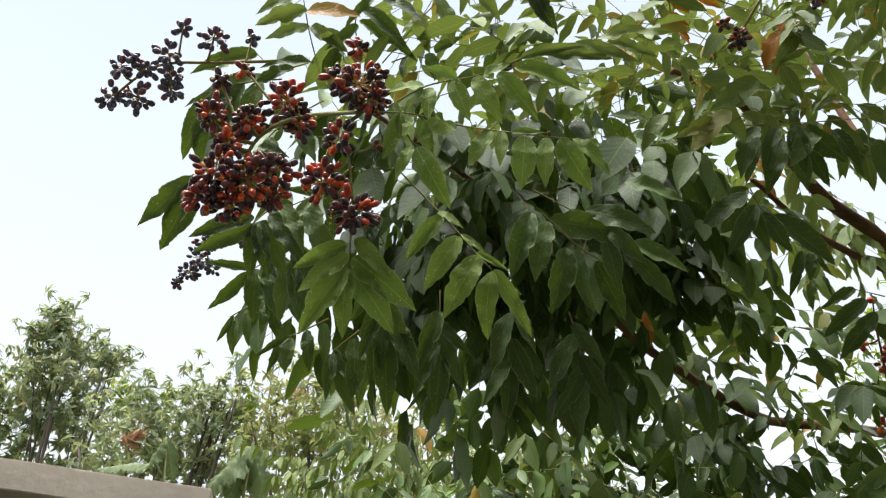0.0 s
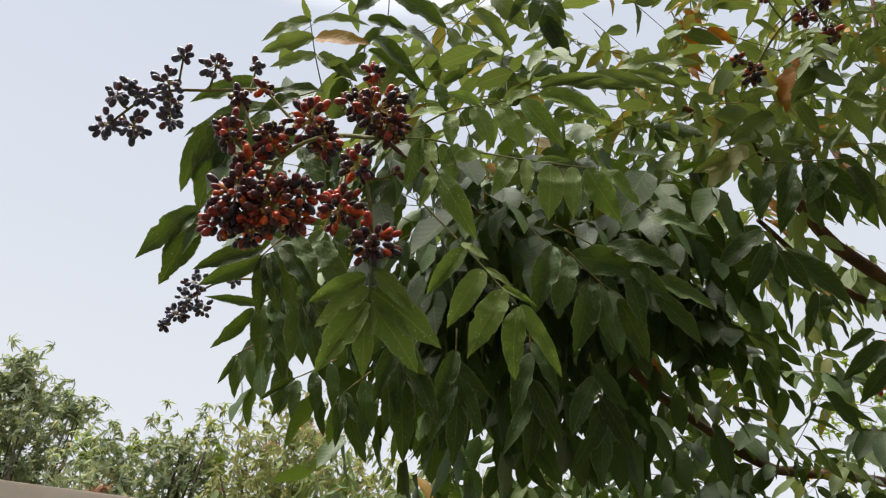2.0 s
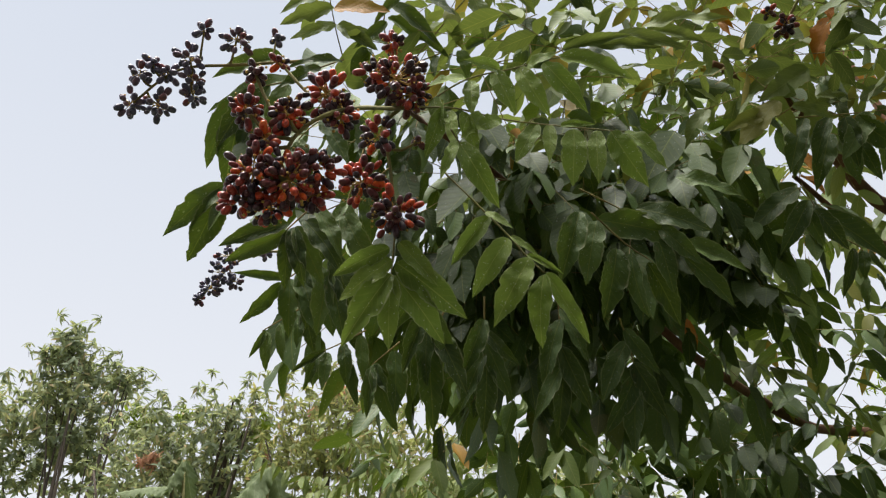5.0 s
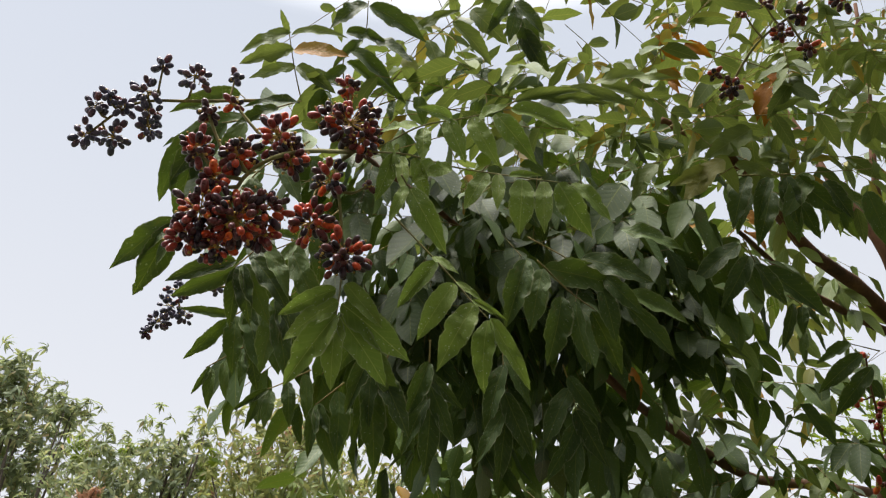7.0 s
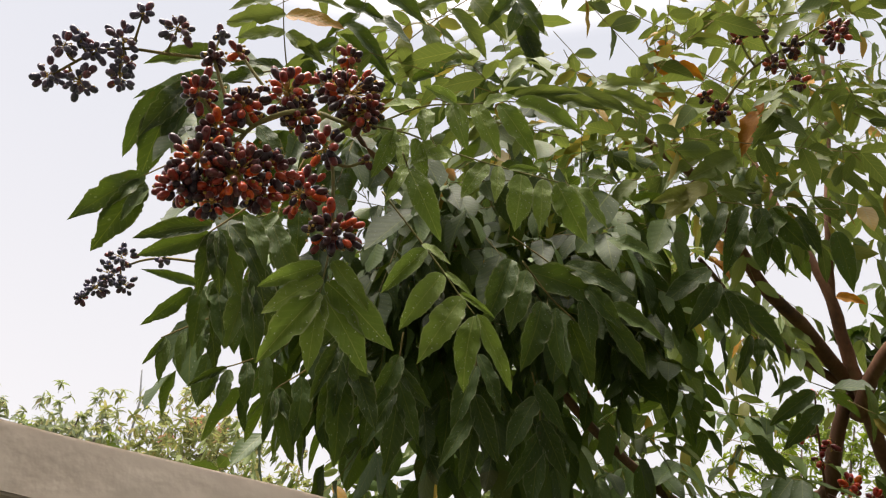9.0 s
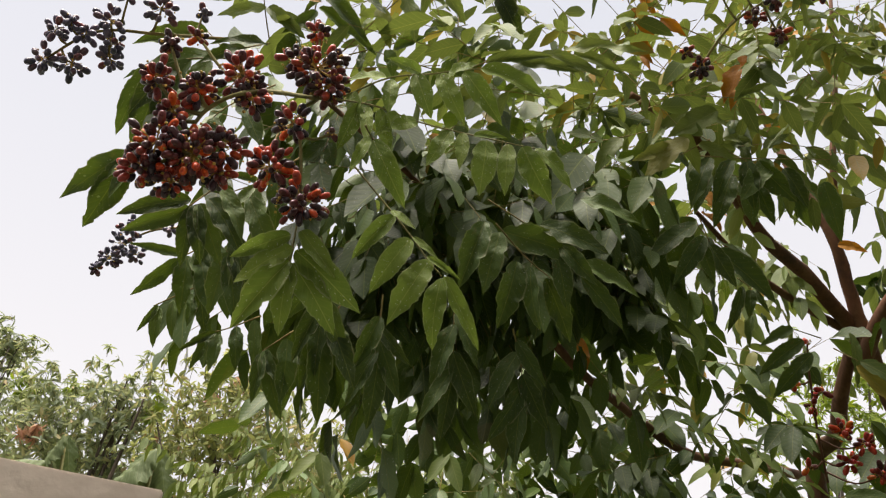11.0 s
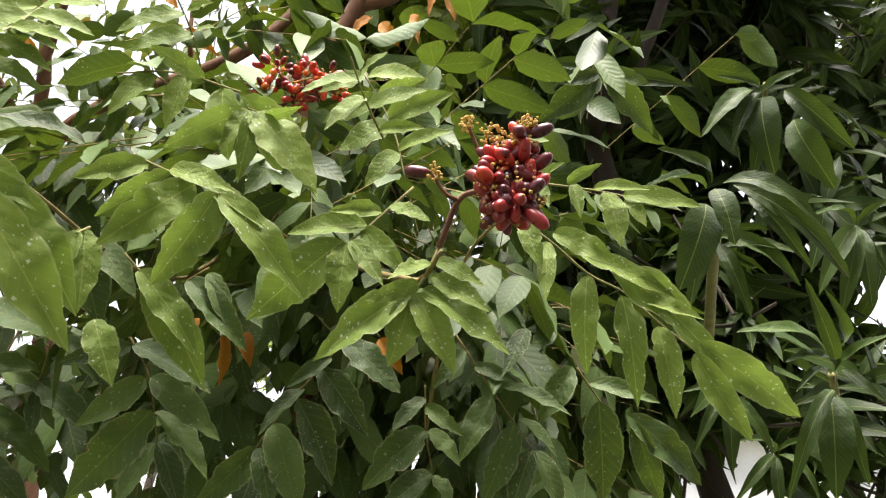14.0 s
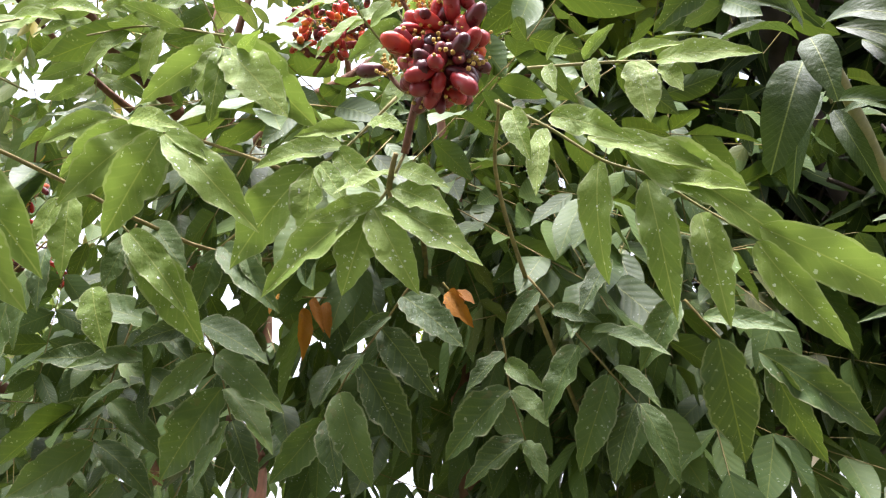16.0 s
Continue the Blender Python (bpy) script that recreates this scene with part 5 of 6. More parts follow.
placed_leaf(low_tree, [(1.364, 0.593, 1.875), (1.417, 0.556, 1.871), (1.453, 0.533, 1.866)],
            [((1.375, 0.583, 1.878), (1.373, 0.550, 1.878), 0.87),
             ((1.397, 0.568, 1.876), (1.396, 0.531, 1.877), 0.80),
             ((1.417, 0.555, 1.872), (1.436, 0.509, 1.864), 0.74),
             ((1.376, 0.584, 1.875), (1.374, 0.571, 1.845), 0.92),
             ((1.401, 0.565, 1.874), (1.401, 0.558, 1.838), 0.96),
             ((1.428, 0.549, 1.871), (1.435, 0.544, 1.814), 1.15),
             ((1.444, 0.539, 1.867), (1.450, 0.526, 1.833), 0.99),
             ((1.440, 0.541, 1.868), (1.483, 0.486, 1.855), 0.78)], "specked", (-0.73, -0.67, -0.15))
# next two leaves plain green, not specked, so colour holds their shade
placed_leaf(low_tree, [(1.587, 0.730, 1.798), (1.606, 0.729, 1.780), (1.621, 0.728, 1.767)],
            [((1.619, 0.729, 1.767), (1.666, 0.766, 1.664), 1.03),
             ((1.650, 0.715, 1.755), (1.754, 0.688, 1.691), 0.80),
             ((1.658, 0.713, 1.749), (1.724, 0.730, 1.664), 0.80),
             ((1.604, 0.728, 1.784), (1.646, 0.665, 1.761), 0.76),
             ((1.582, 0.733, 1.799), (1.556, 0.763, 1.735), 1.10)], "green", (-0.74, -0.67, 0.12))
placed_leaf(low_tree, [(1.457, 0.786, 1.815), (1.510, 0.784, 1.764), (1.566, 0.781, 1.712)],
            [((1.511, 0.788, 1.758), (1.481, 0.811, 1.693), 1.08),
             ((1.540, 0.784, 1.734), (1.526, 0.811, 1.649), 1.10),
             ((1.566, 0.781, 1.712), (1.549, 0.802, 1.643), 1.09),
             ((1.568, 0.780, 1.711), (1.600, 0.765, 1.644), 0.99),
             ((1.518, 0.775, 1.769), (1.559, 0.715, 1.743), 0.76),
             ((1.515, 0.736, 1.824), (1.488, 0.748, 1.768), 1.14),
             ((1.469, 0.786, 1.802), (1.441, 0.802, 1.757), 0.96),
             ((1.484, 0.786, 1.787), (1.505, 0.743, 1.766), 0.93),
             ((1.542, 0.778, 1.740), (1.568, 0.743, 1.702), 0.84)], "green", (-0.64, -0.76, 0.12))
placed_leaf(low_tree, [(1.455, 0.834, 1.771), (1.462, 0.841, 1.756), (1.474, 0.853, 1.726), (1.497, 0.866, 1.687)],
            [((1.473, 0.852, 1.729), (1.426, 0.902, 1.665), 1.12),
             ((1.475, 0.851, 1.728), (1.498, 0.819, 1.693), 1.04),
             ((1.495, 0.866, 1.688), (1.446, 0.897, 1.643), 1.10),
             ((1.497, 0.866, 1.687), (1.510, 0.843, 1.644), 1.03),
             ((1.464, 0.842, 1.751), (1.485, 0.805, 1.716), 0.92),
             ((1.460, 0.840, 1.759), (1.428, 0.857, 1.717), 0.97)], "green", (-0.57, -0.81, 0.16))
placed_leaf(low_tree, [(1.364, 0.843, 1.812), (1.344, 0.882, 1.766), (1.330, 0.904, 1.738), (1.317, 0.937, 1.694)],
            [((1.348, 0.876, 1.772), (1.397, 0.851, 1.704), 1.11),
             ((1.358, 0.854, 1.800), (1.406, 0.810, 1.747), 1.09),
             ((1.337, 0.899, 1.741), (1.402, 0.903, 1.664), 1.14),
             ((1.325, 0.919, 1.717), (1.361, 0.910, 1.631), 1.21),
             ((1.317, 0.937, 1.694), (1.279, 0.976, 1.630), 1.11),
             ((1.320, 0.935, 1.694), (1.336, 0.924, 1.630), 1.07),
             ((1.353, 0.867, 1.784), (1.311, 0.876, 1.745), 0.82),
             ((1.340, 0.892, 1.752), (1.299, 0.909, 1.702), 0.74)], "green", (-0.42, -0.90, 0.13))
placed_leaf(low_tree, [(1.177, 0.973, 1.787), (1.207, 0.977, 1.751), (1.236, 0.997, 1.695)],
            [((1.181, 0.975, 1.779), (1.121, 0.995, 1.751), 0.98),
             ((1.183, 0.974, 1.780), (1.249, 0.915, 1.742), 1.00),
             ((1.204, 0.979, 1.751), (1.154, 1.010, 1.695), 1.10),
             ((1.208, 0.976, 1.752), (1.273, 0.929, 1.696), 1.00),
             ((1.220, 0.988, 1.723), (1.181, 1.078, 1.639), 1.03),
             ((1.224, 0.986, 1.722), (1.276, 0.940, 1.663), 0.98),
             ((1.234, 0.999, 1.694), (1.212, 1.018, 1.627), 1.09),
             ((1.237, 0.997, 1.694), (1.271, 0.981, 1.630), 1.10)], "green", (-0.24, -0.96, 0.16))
placed_leaf(low_tree, [(1.284, 0.996, 1.843), (1.308, 0.980, 1.841)],
            [((1.288, 1.001, 1.833), (1.299, 1.000, 1.775), 0.76),
             ((1.294, 0.990, 1.841), (1.307, 0.967, 1.799), 0.58),
             ((1.309, 0.982, 1.837), (1.315, 0.975, 1.795), 0.83),
             ((1.258, 1.013, 1.848), (1.251, 0.998, 1.820))], "yellow", (-0.34, -0.94, 0.08))
placed_leaf(low_tree, [(1.397, 0.853, 1.824), (1.404, 0.853, 1.818)],
            [((1.404, 0.853, 1.816), (1.424, 0.835, 1.776), 0.95),
             ((1.409, 0.850, 1.816), (1.422, 0.826, 1.795), 0.80)], "yellow", (-0.51, -0.86, 0.06))
placed_leaf(low_tree, [(1.198, 0.854, 1.828), (1.183, 0.875, 1.814)],
            [((1.186, 0.871, 1.817), (1.240, 0.832, 1.754), 0.98),
             ((1.200, 0.856, 1.824), (1.225, 0.841, 1.769)),
             ((1.183, 0.875, 1.814), (1.175, 0.888, 1.754), 1.08),
             ((1.249, 0.819, 1.825), (1.261, 0.806, 1.772), 1.04),
             ((1.270, 0.805, 1.821), (1.239, 0.811, 1.794), 0.82)], "green", (-0.26, -0.97, 0.02))
placed_leaf(low_tree, [(1.100, 0.969, 1.870), (1.099, 0.984, 1.851)],
            [((1.102, 0.971, 1.866), (1.145, 0.961, 1.785), 1.22),
             ((1.097, 0.978, 1.861), (1.084, 0.989, 1.799), 1.07),
             ((1.113, 0.959, 1.870), (1.157, 0.921, 1.813), 1.07)], "green", (-0.11, -0.99, 0.03))
placed_leaf(low_tree, [(1.067, 0.791, 1.791), (1.056, 0.780, 1.776)],
            [((1.063, 0.787, 1.786), (1.073, 0.782, 1.717), 1.05),
             ((1.058, 0.782, 1.780), (1.046, 0.791, 1.730), 0.96)], "specked", (-0.08, -1.00, 0.00))
placed_leaf(low_tree, [(0.932, 0.752, 1.879), (0.964, 0.816, 1.959), (0.988, 0.877, 2.049), (1.013, 0.937, 2.141)],
            [((0.998, 0.913, 2.097), (0.913, 0.940, 2.089), 1.01),
             ((0.986, 0.885, 2.056), (0.909, 0.917, 2.024), 1.01),
             ((0.979, 0.854, 2.014), (0.920, 0.872, 1.976), 0.97),
             ((0.966, 0.820, 1.965), (0.918, 0.827, 1.938), 0.94),
             ((1.002, 0.915, 2.102), (1.037, 0.856, 2.102), 1.07),
             ((0.989, 0.885, 2.058), (1.036, 0.831, 2.052), 0.99),
             ((0.980, 0.854, 2.016), (1.026, 0.810, 2.002), 0.99),
             ((0.967, 0.821, 1.968), (1.004, 0.774, 1.952), 0.85),
             ((0.943, 0.773, 1.905), (0.959, 0.739, 1.898)),
             ((0.943, 0.774, 1.905), (0.898, 0.774, 1.885))], "specked", (-0.56, -0.83, -0.02))
placed_leaf(low_tree, [(0.980, 0.884, 1.937), (0.938, 0.888, 1.946), (0.875, 0.911, 1.941), (0.813, 0.934, 1.937)],
            [((0.861, 0.918, 1.938), (0.849, 0.919, 1.888), 1.04),
             ((0.873, 0.914, 1.938), (0.882, 0.907, 1.875), 1.16),
             ((0.900, 0.902, 1.943), (0.887, 0.894, 1.910), 1.07),
             ((0.919, 0.895, 1.944), (0.923, 0.876, 1.913), 0.89),
             ((0.932, 0.888, 1.951), (0.951, 0.864, 1.921), 0.92),
             ((0.852, 0.913, 1.953), (0.776, 0.967, 1.928), 1.03),
             ((0.869, 0.908, 1.951), (0.810, 0.927, 1.919), 0.99),
             ((0.886, 0.904, 1.949), (0.925, 0.855, 1.934), 0.64),
             ((0.838, 0.926, 1.937), (0.794, 0.945, 1.885), 0.87),
             ((0.946, 0.887, 1.945), (0.975, 0.846, 1.939), 0.96)], "specked", (-0.47, -0.88, 0.04))
placed_leaf(low_tree, [(1.071, 0.947, 1.965), (1.029, 0.965, 1.973)],
            [((1.063, 0.949, 1.970), (0.946, 1.018, 1.962), 1.03),
             ((1.077, 0.944, 1.966), (0.984, 0.950, 1.963), 0.87)], "green", (-0.56, -0.83, 0.07))
placed_leaf(low_tree, [(0.921, 0.714, 1.847), (0.898, 0.723, 1.808), (0.874, 0.734, 1.767)],
            [((0.876, 0.733, 1.774), (0.831, 0.756, 1.706), 0.87),
             ((0.872, 0.736, 1.767), (0.859, 0.742, 1.709), 0.75),
             ((0.878, 0.733, 1.767), (0.882, 0.721, 1.716), 0.82),
             ((0.896, 0.724, 1.806), (0.839, 0.729, 1.781), 0.63),
             ((0.890, 0.727, 1.796), (0.834, 0.755, 1.742), 0.66),
             ((0.899, 0.722, 1.811), (0.922, 0.703, 1.756), 0.74),
             ((0.898, 0.724, 1.803), (0.925, 0.720, 1.728), 0.77),
             ((0.908, 0.719, 1.824), (0.853, 0.723, 1.810), 0.53),
             ((0.881, 0.731, 1.781), (0.896, 0.712, 1.733), 0.83)], "specked", (-0.56, -0.82, 0.10))
placed_leaf(low_tree, [(0.975, 0.773, 1.828), (0.971, 0.761, 1.786), (0.971, 0.739, 1.759)],
            [((0.973, 0.740, 1.757), (0.955, 0.764, 1.660), 1.22),
             ((0.974, 0.737, 1.759), (1.067, 0.737, 1.669), 0.91),
             ((0.970, 0.749, 1.769), (0.917, 0.771, 1.704), 1.08),
             ((0.974, 0.764, 1.800), (1.009, 0.727, 1.758), 0.95),
             ((0.975, 0.747, 1.777), (1.068, 0.739, 1.701), 0.91),
             ((0.975, 0.761, 1.792), (0.922, 0.768, 1.759), 0.83)], "specked", (-0.60, -0.78, 0.15))
placed_leaf(low_tree, [(1.098, 0.789, 1.778), (1.119, 0.787, 1.762)],
            [((1.120, 0.787, 1.761), (1.190, 0.793, 1.684), 1.03),
             ((1.096, 0.819, 1.728), (1.119, 0.807, 1.673), 1.20),
             ((1.112, 0.788, 1.767), (1.168, 0.762, 1.704), 0.78)], "specked", (-0.67, -0.71, 0.20))
placed_leaf(low_tree, [(0.956, 0.953, 1.886), (0.905, 0.973, 1.869), (0.842, 0.997, 1.855), (0.799, 1.012, 1.839)],
            [((0.822, 1.007, 1.840), (0.767, 1.035, 1.771), 0.88),
             ((0.840, 1.001, 1.845), (0.846, 1.003, 1.770), 1.19),
             ((0.871, 0.991, 1.850), (0.880, 1.003, 1.764), 1.22),
             ((0.903, 0.976, 1.863), (0.918, 0.980, 1.788), 1.32),
             ((0.930, 0.963, 1.876), (0.948, 0.948, 1.810), 1.06),
             ((0.943, 0.958, 1.881), (0.970, 0.922, 1.850), 0.82)], "specked", (-0.41, -0.90, 0.13))
placed_leaf(low_tree, [(1.002, 1.093, 1.887), (0.960, 1.142, 1.843), (0.932, 1.170, 1.820)],
            [((0.955, 1.149, 1.836), (0.940, 1.225, 1.713), 1.03),
             ((0.976, 1.143, 1.826), (0.974, 1.164, 1.724), 0.89),
             ((1.000, 1.107, 1.866), (0.987, 1.125, 1.767), 0.99),
             ((1.004, 1.096, 1.880), (1.015, 1.093, 1.802), 0.97)], "green", (-0.42, -0.89, 0.19))
placed_leaf(low_tree, [(1.127, 1.099, 1.874), (1.139, 1.123, 1.823), (1.145, 1.154, 1.765)],
            [((1.138, 1.122, 1.827), (1.039, 1.124, 1.846), 1.11),
             ((1.140, 1.121, 1.827), (1.192, 1.084, 1.774), 0.88),
             ((1.141, 1.144, 1.787), (1.051, 1.155, 1.774), 0.87),
             ((1.141, 1.149, 1.778), (1.203, 1.105, 1.729), 1.10),
             ((1.143, 1.154, 1.768), (1.062, 1.185, 1.718), 1.00),
             ((1.146, 1.152, 1.768), (1.149, 1.144, 1.716))], "green", (-0.53, -0.82, 0.23))
placed_leaf(low_tree, [(1.013, 1.615, 1.967), (0.984, 1.655, 1.872), (1.005, 1.637, 1.829)],
            [((0.971, 1.649, 1.909), (0.912, 1.715, 1.843), 0.91),
             ((0.990, 1.652, 1.872), (0.960, 1.723, 1.776), 1.03),
             ((0.999, 1.642, 1.840), (0.986, 1.651, 1.765), 0.98),
             ((1.013, 1.630, 1.834), (1.048, 1.609, 1.774), 0.98),
             ((1.003, 1.626, 1.945), (1.103, 1.589, 1.911), 0.91),
             ((1.012, 1.628, 1.925), (1.123, 1.600, 1.873), 0.91),
             ((0.998, 1.628, 1.945), (0.909, 1.688, 1.920), 0.80)], "specked", (-0.31, -0.92, 0.25))
placed_leaf(low_tree, [(1.148, 0.824, 1.997), (1.114, 0.792, 2.028), (1.076, 0.767, 2.050)],
            [((1.087, 0.769, 2.047), (1.030, 0.774, 2.037), 0.96),
             ((1.096, 0.779, 2.039), (1.041, 0.795, 2.004), 0.97),
             ((1.112, 0.789, 2.030), (1.056, 0.809, 1.997), 0.98),
             ((1.078, 0.767, 2.049), (1.078, 0.738, 2.057), 1.01),
             ((1.096, 0.775, 2.041), (1.106, 0.746, 2.041), 1.02),
             ((1.111, 0.786, 2.032), (1.120, 0.759, 2.025), 0.99)], "specked", (-0.69, -0.73, -0.01))
placed_leaf(low_tree, [(1.146, 0.731, 1.940), (1.088, 0.735, 1.931), (1.043, 0.741, 1.907)],
            [((1.096, 0.734, 1.932), (1.089, 0.742, 1.879), 1.08),
             ((1.130, 0.733, 1.936), (1.141, 0.728, 1.867), 1.18),
             ((1.149, 0.731, 1.937), (1.235, 0.726, 1.869), 1.03),
             ((1.073, 0.738, 1.921), (1.043, 0.744, 1.874), 1.02),
             ((1.113, 0.734, 1.935), (1.060, 0.729, 1.941), 0.96)], "specked", (-0.71, -0.71, 0.04))
placed_leaf(low_tree, [(1.292, 0.711, 1.951), (1.252, 0.690, 1.968), (1.218, 0.667, 1.984)],
            [((1.239, 0.680, 1.975), (1.184, 0.691, 1.949), 0.94),
             ((1.253, 0.690, 1.969), (1.214, 0.698, 1.924), 1.01),
             ((1.237, 0.678, 1.977), (1.235, 0.638, 1.984), 1.01),
             ((1.260, 0.694, 1.965), (1.285, 0.642, 1.975), 0.98),
             ((1.283, 0.707, 1.955), (1.303, 0.665, 1.950), 0.95)], "specked", (-0.81, -0.59, 0.05))
placed_leaf(low_tree, [(1.473, 0.838, 2.439), (1.483, 0.852, 2.405)],
            [((1.478, 0.845, 2.422), (1.448, 0.860, 2.354), 0.74),
             ((1.484, 0.851, 2.405), (1.490, 0.839, 2.352), 1.00),
             ((1.451, 0.890, 2.369), (1.457, 0.881, 2.308), 0.62),
             ((1.415, 0.921, 2.350), (1.434, 0.897, 2.297), 0.82),
             ((1.401, 0.926, 2.354), (1.369, 0.926, 2.306), 0.74)], "yellow", (-0.80, -0.58, -0.14))
placed_leaf(low_tree, [(1.548, 0.842, 2.580), (1.598, 0.825, 2.565)],
            [((1.523, 0.850, 2.588), (1.555, 0.825, 2.505), 1.05),
             ((1.598, 0.825, 2.565), (1.605, 0.824, 2.476), 1.27),
             ((1.648, 0.808, 2.549), (1.691, 0.793, 2.449), 1.10),
             ((1.450, 0.896, 2.575), (1.384, 0.904, 2.535), 0.99),
             ((1.471, 0.890, 2.567), (1.491, 0.850, 2.533), 1.00),
             ((1.437, 0.931, 2.529), (1.372, 0.939, 2.485), 0.90)], "green", (-0.83, -0.53, -0.19))
placed_leaf(low_tree, [(1.112, 1.155, 1.845), (1.106, 1.178, 1.797), (1.101, 1.204, 1.744), (1.098, 1.219, 1.707)],
            [((1.105, 1.180, 1.794), (1.014, 1.179, 1.783), 1.11),
             ((1.110, 1.178, 1.795), (1.178, 1.150, 1.738), 0.98),
             ((1.103, 1.201, 1.747), (1.024, 1.224, 1.700), 1.12),
             ((1.109, 1.199, 1.750), (1.187, 1.163, 1.693), 0.98),
             ((1.102, 1.219, 1.704), (1.014, 1.288, 1.639), 1.14),
             ((1.105, 1.218, 1.704), (1.184, 1.183, 1.645), 1.09),
             ((1.111, 1.164, 1.826), (1.183, 1.096, 1.830), 0.76)], "green", (0.07, -0.98, 0.20))
placed_leaf(low_tree, [(1.677, 0.725, 2.301), (1.685, 0.731, 2.285)],
            [((1.681, 0.735, 2.284), (1.622, 0.798, 2.207), 1.01),
             ((1.687, 0.730, 2.285), (1.780, 0.713, 2.215), 1.03),
             ((1.679, 0.735, 2.286), (1.614, 0.759, 2.246), 0.84),
             ((1.688, 0.727, 2.288), (1.726, 0.678, 2.257), 0.97)], "green", (-0.75, -0.60, -0.28))
placed_leaf(low_tree, [(0.945, 1.119, 2.300), (0.962, 1.150, 2.239), (0.979, 1.187, 2.168)],
            [((0.948, 1.135, 2.271), (0.875, 1.166, 2.256), 0.91),
             ((0.958, 1.131, 2.273), (1.030, 1.095, 2.259), 0.90),
             ((0.953, 1.146, 2.251), (0.874, 1.181, 2.231), 0.91),
             ((0.964, 1.142, 2.252), (1.043, 1.116, 2.248), 0.91),
             ((0.960, 1.156, 2.229), (0.877, 1.199, 2.209), 0.91),
             ((0.970, 1.153, 2.230), (1.052, 1.132, 2.226), 0.91),
             ((0.967, 1.168, 2.206), (0.892, 1.213, 2.181), 0.91),
             ((0.976, 1.164, 2.208), (1.056, 1.147, 2.199), 0.91),
             ((0.973, 1.179, 2.185), (0.911, 1.221, 2.156), 0.91),
             ((0.980, 1.175, 2.187), (1.054, 1.163, 2.170), 0.91),
             ((0.942, 1.125, 2.291), (0.885, 1.129, 2.260), 0.87),
             ((0.952, 1.121, 2.292), (1.018, 1.085, 2.275), 0.89)], "specked", (0.21, -0.97, -0.14))
placed_leaf(low_tree, [(1.204, 1.139, 2.229), (1.148, 1.147, 2.194), (1.079, 1.160, 2.159)],
            [((1.176, 1.143, 2.212), (1.155, 1.103, 2.245), 0.87),
             ((1.148, 1.147, 2.194), (1.148, 1.161, 2.124), 0.88),
             ((1.127, 1.152, 2.182), (1.101, 1.116, 2.213), 0.87),
             ((1.107, 1.156, 2.171), (1.107, 1.165, 2.103), 0.87),
             ((1.083, 1.161, 2.158), (1.042, 1.161, 2.127), 0.85),
             ((1.093, 1.158, 2.164), (1.062, 1.129, 2.189), 0.87)], "green", (0.03, -0.99, -0.13))
fruit_cluster(low_tree, [(1.283, 0.608, 1.780), (1.282, 0.584, 1.813), (1.289, 0.562, 1.816), (1.294, 0.542, 1.818)],
              [((1.270, 0.522, 1.810), 0.016, 18), ((1.284, 0.517, 1.804), 0.016, 18), ((1.265, 0.525, 1.792), 0.016, 18), ((1.276, 0.514, 1.776), 0.016, 20), ((1.276, 0.528, 1.777), 0.015, 16), ((1.286, 0.513, 1.788), 0.013, 12),
               ((1.262, 0.526, 1.834), 0.008, 1), ((1.250, 0.539, 1.847), 0.006, 1), ((1.272, 0.521, 1.830), 0.009, 2), ((1.276, 0.505, 1.828), 0.011, 6), ((1.275, 0.499, 1.837), 0.006, 2), ((1.258, 0.589, 1.830), 0.007, 2)], "red", size=0.0112, label="glossy maroon berry head on an upright stalk")
fruit_cluster(low_tree, [(1.238, 0.874, 2.047), (1.245, 0.842, 2.052), (1.251, 0.821, 2.062), (1.275, 0.803, 2.070)],
              [((1.222, 0.826, 2.077), 0.020, 18), ((1.251, 0.814, 2.072), 0.022, 22), ((1.270, 0.802, 2.076), 0.018, 15), ((1.215, 0.843, 2.056), 0.011, 6), ((1.291, 0.799, 2.062), 0.011, 5), ((1.250, 0.827, 2.051), 0.013, 9)], "ripe", size=0.0088, label="spreading head of red and orange berries")
fruit_cluster(low_tree, [(0.958, 0.752, 1.792), (0.938, 0.730, 1.804), (0.926, 0.691, 1.815), (0.929, 0.661, 1.821)],
              [((0.927, 0.655, 1.831), 0.0148, 11), ((0.937, 0.659, 1.816), 0.0140, 12), ((0.922, 0.667, 1.816), 0.0133, 10), ((0.913, 0.670, 1.803), 0.0109, 6), ((0.930, 0.670, 1.805), 0.0133, 10), ((0.929, 0.682, 1.801), 0.0078, 4),
               ((0.906, 0.668, 1.844), 0.0047, 1), ((0.904, 0.695, 1.832), 0.0094, 2), ((0.914, 0.680, 1.832), 0.0086, 2), ((0.929, 0.656, 1.845), 0.0070, 2)], "ripe", size=0.0078, label="berry head, dark maroon with red and orange ones")

# ---------------------------------------------------------------- mango tree
mango_tree = thing("mango_tree", (2.55, 1.0, 0), "mango tree with dark glossy drooping leaves", "tree")
limb(mango_tree, [(2.55, 1.0, -0.05), (2.45, 1.02, 1.4), (2.104, 1.056, 2.445), (1.998, 0.979, 2.566), (2.013, 0.939, 2.802), (2.012, 0.934, 3.211)], (0.05, 0.027, 0.022, 0.018), bark_dark, name="trunk")
limb(mango_tree, [(2.072, 1.021, 2.528), (2.062, 0.918, 2.656), (2.102, 0.849, 2.863), (2.173, 0.778, 3.240)], (0.016, 0.014, 0.01), bark_dark, name="branch")
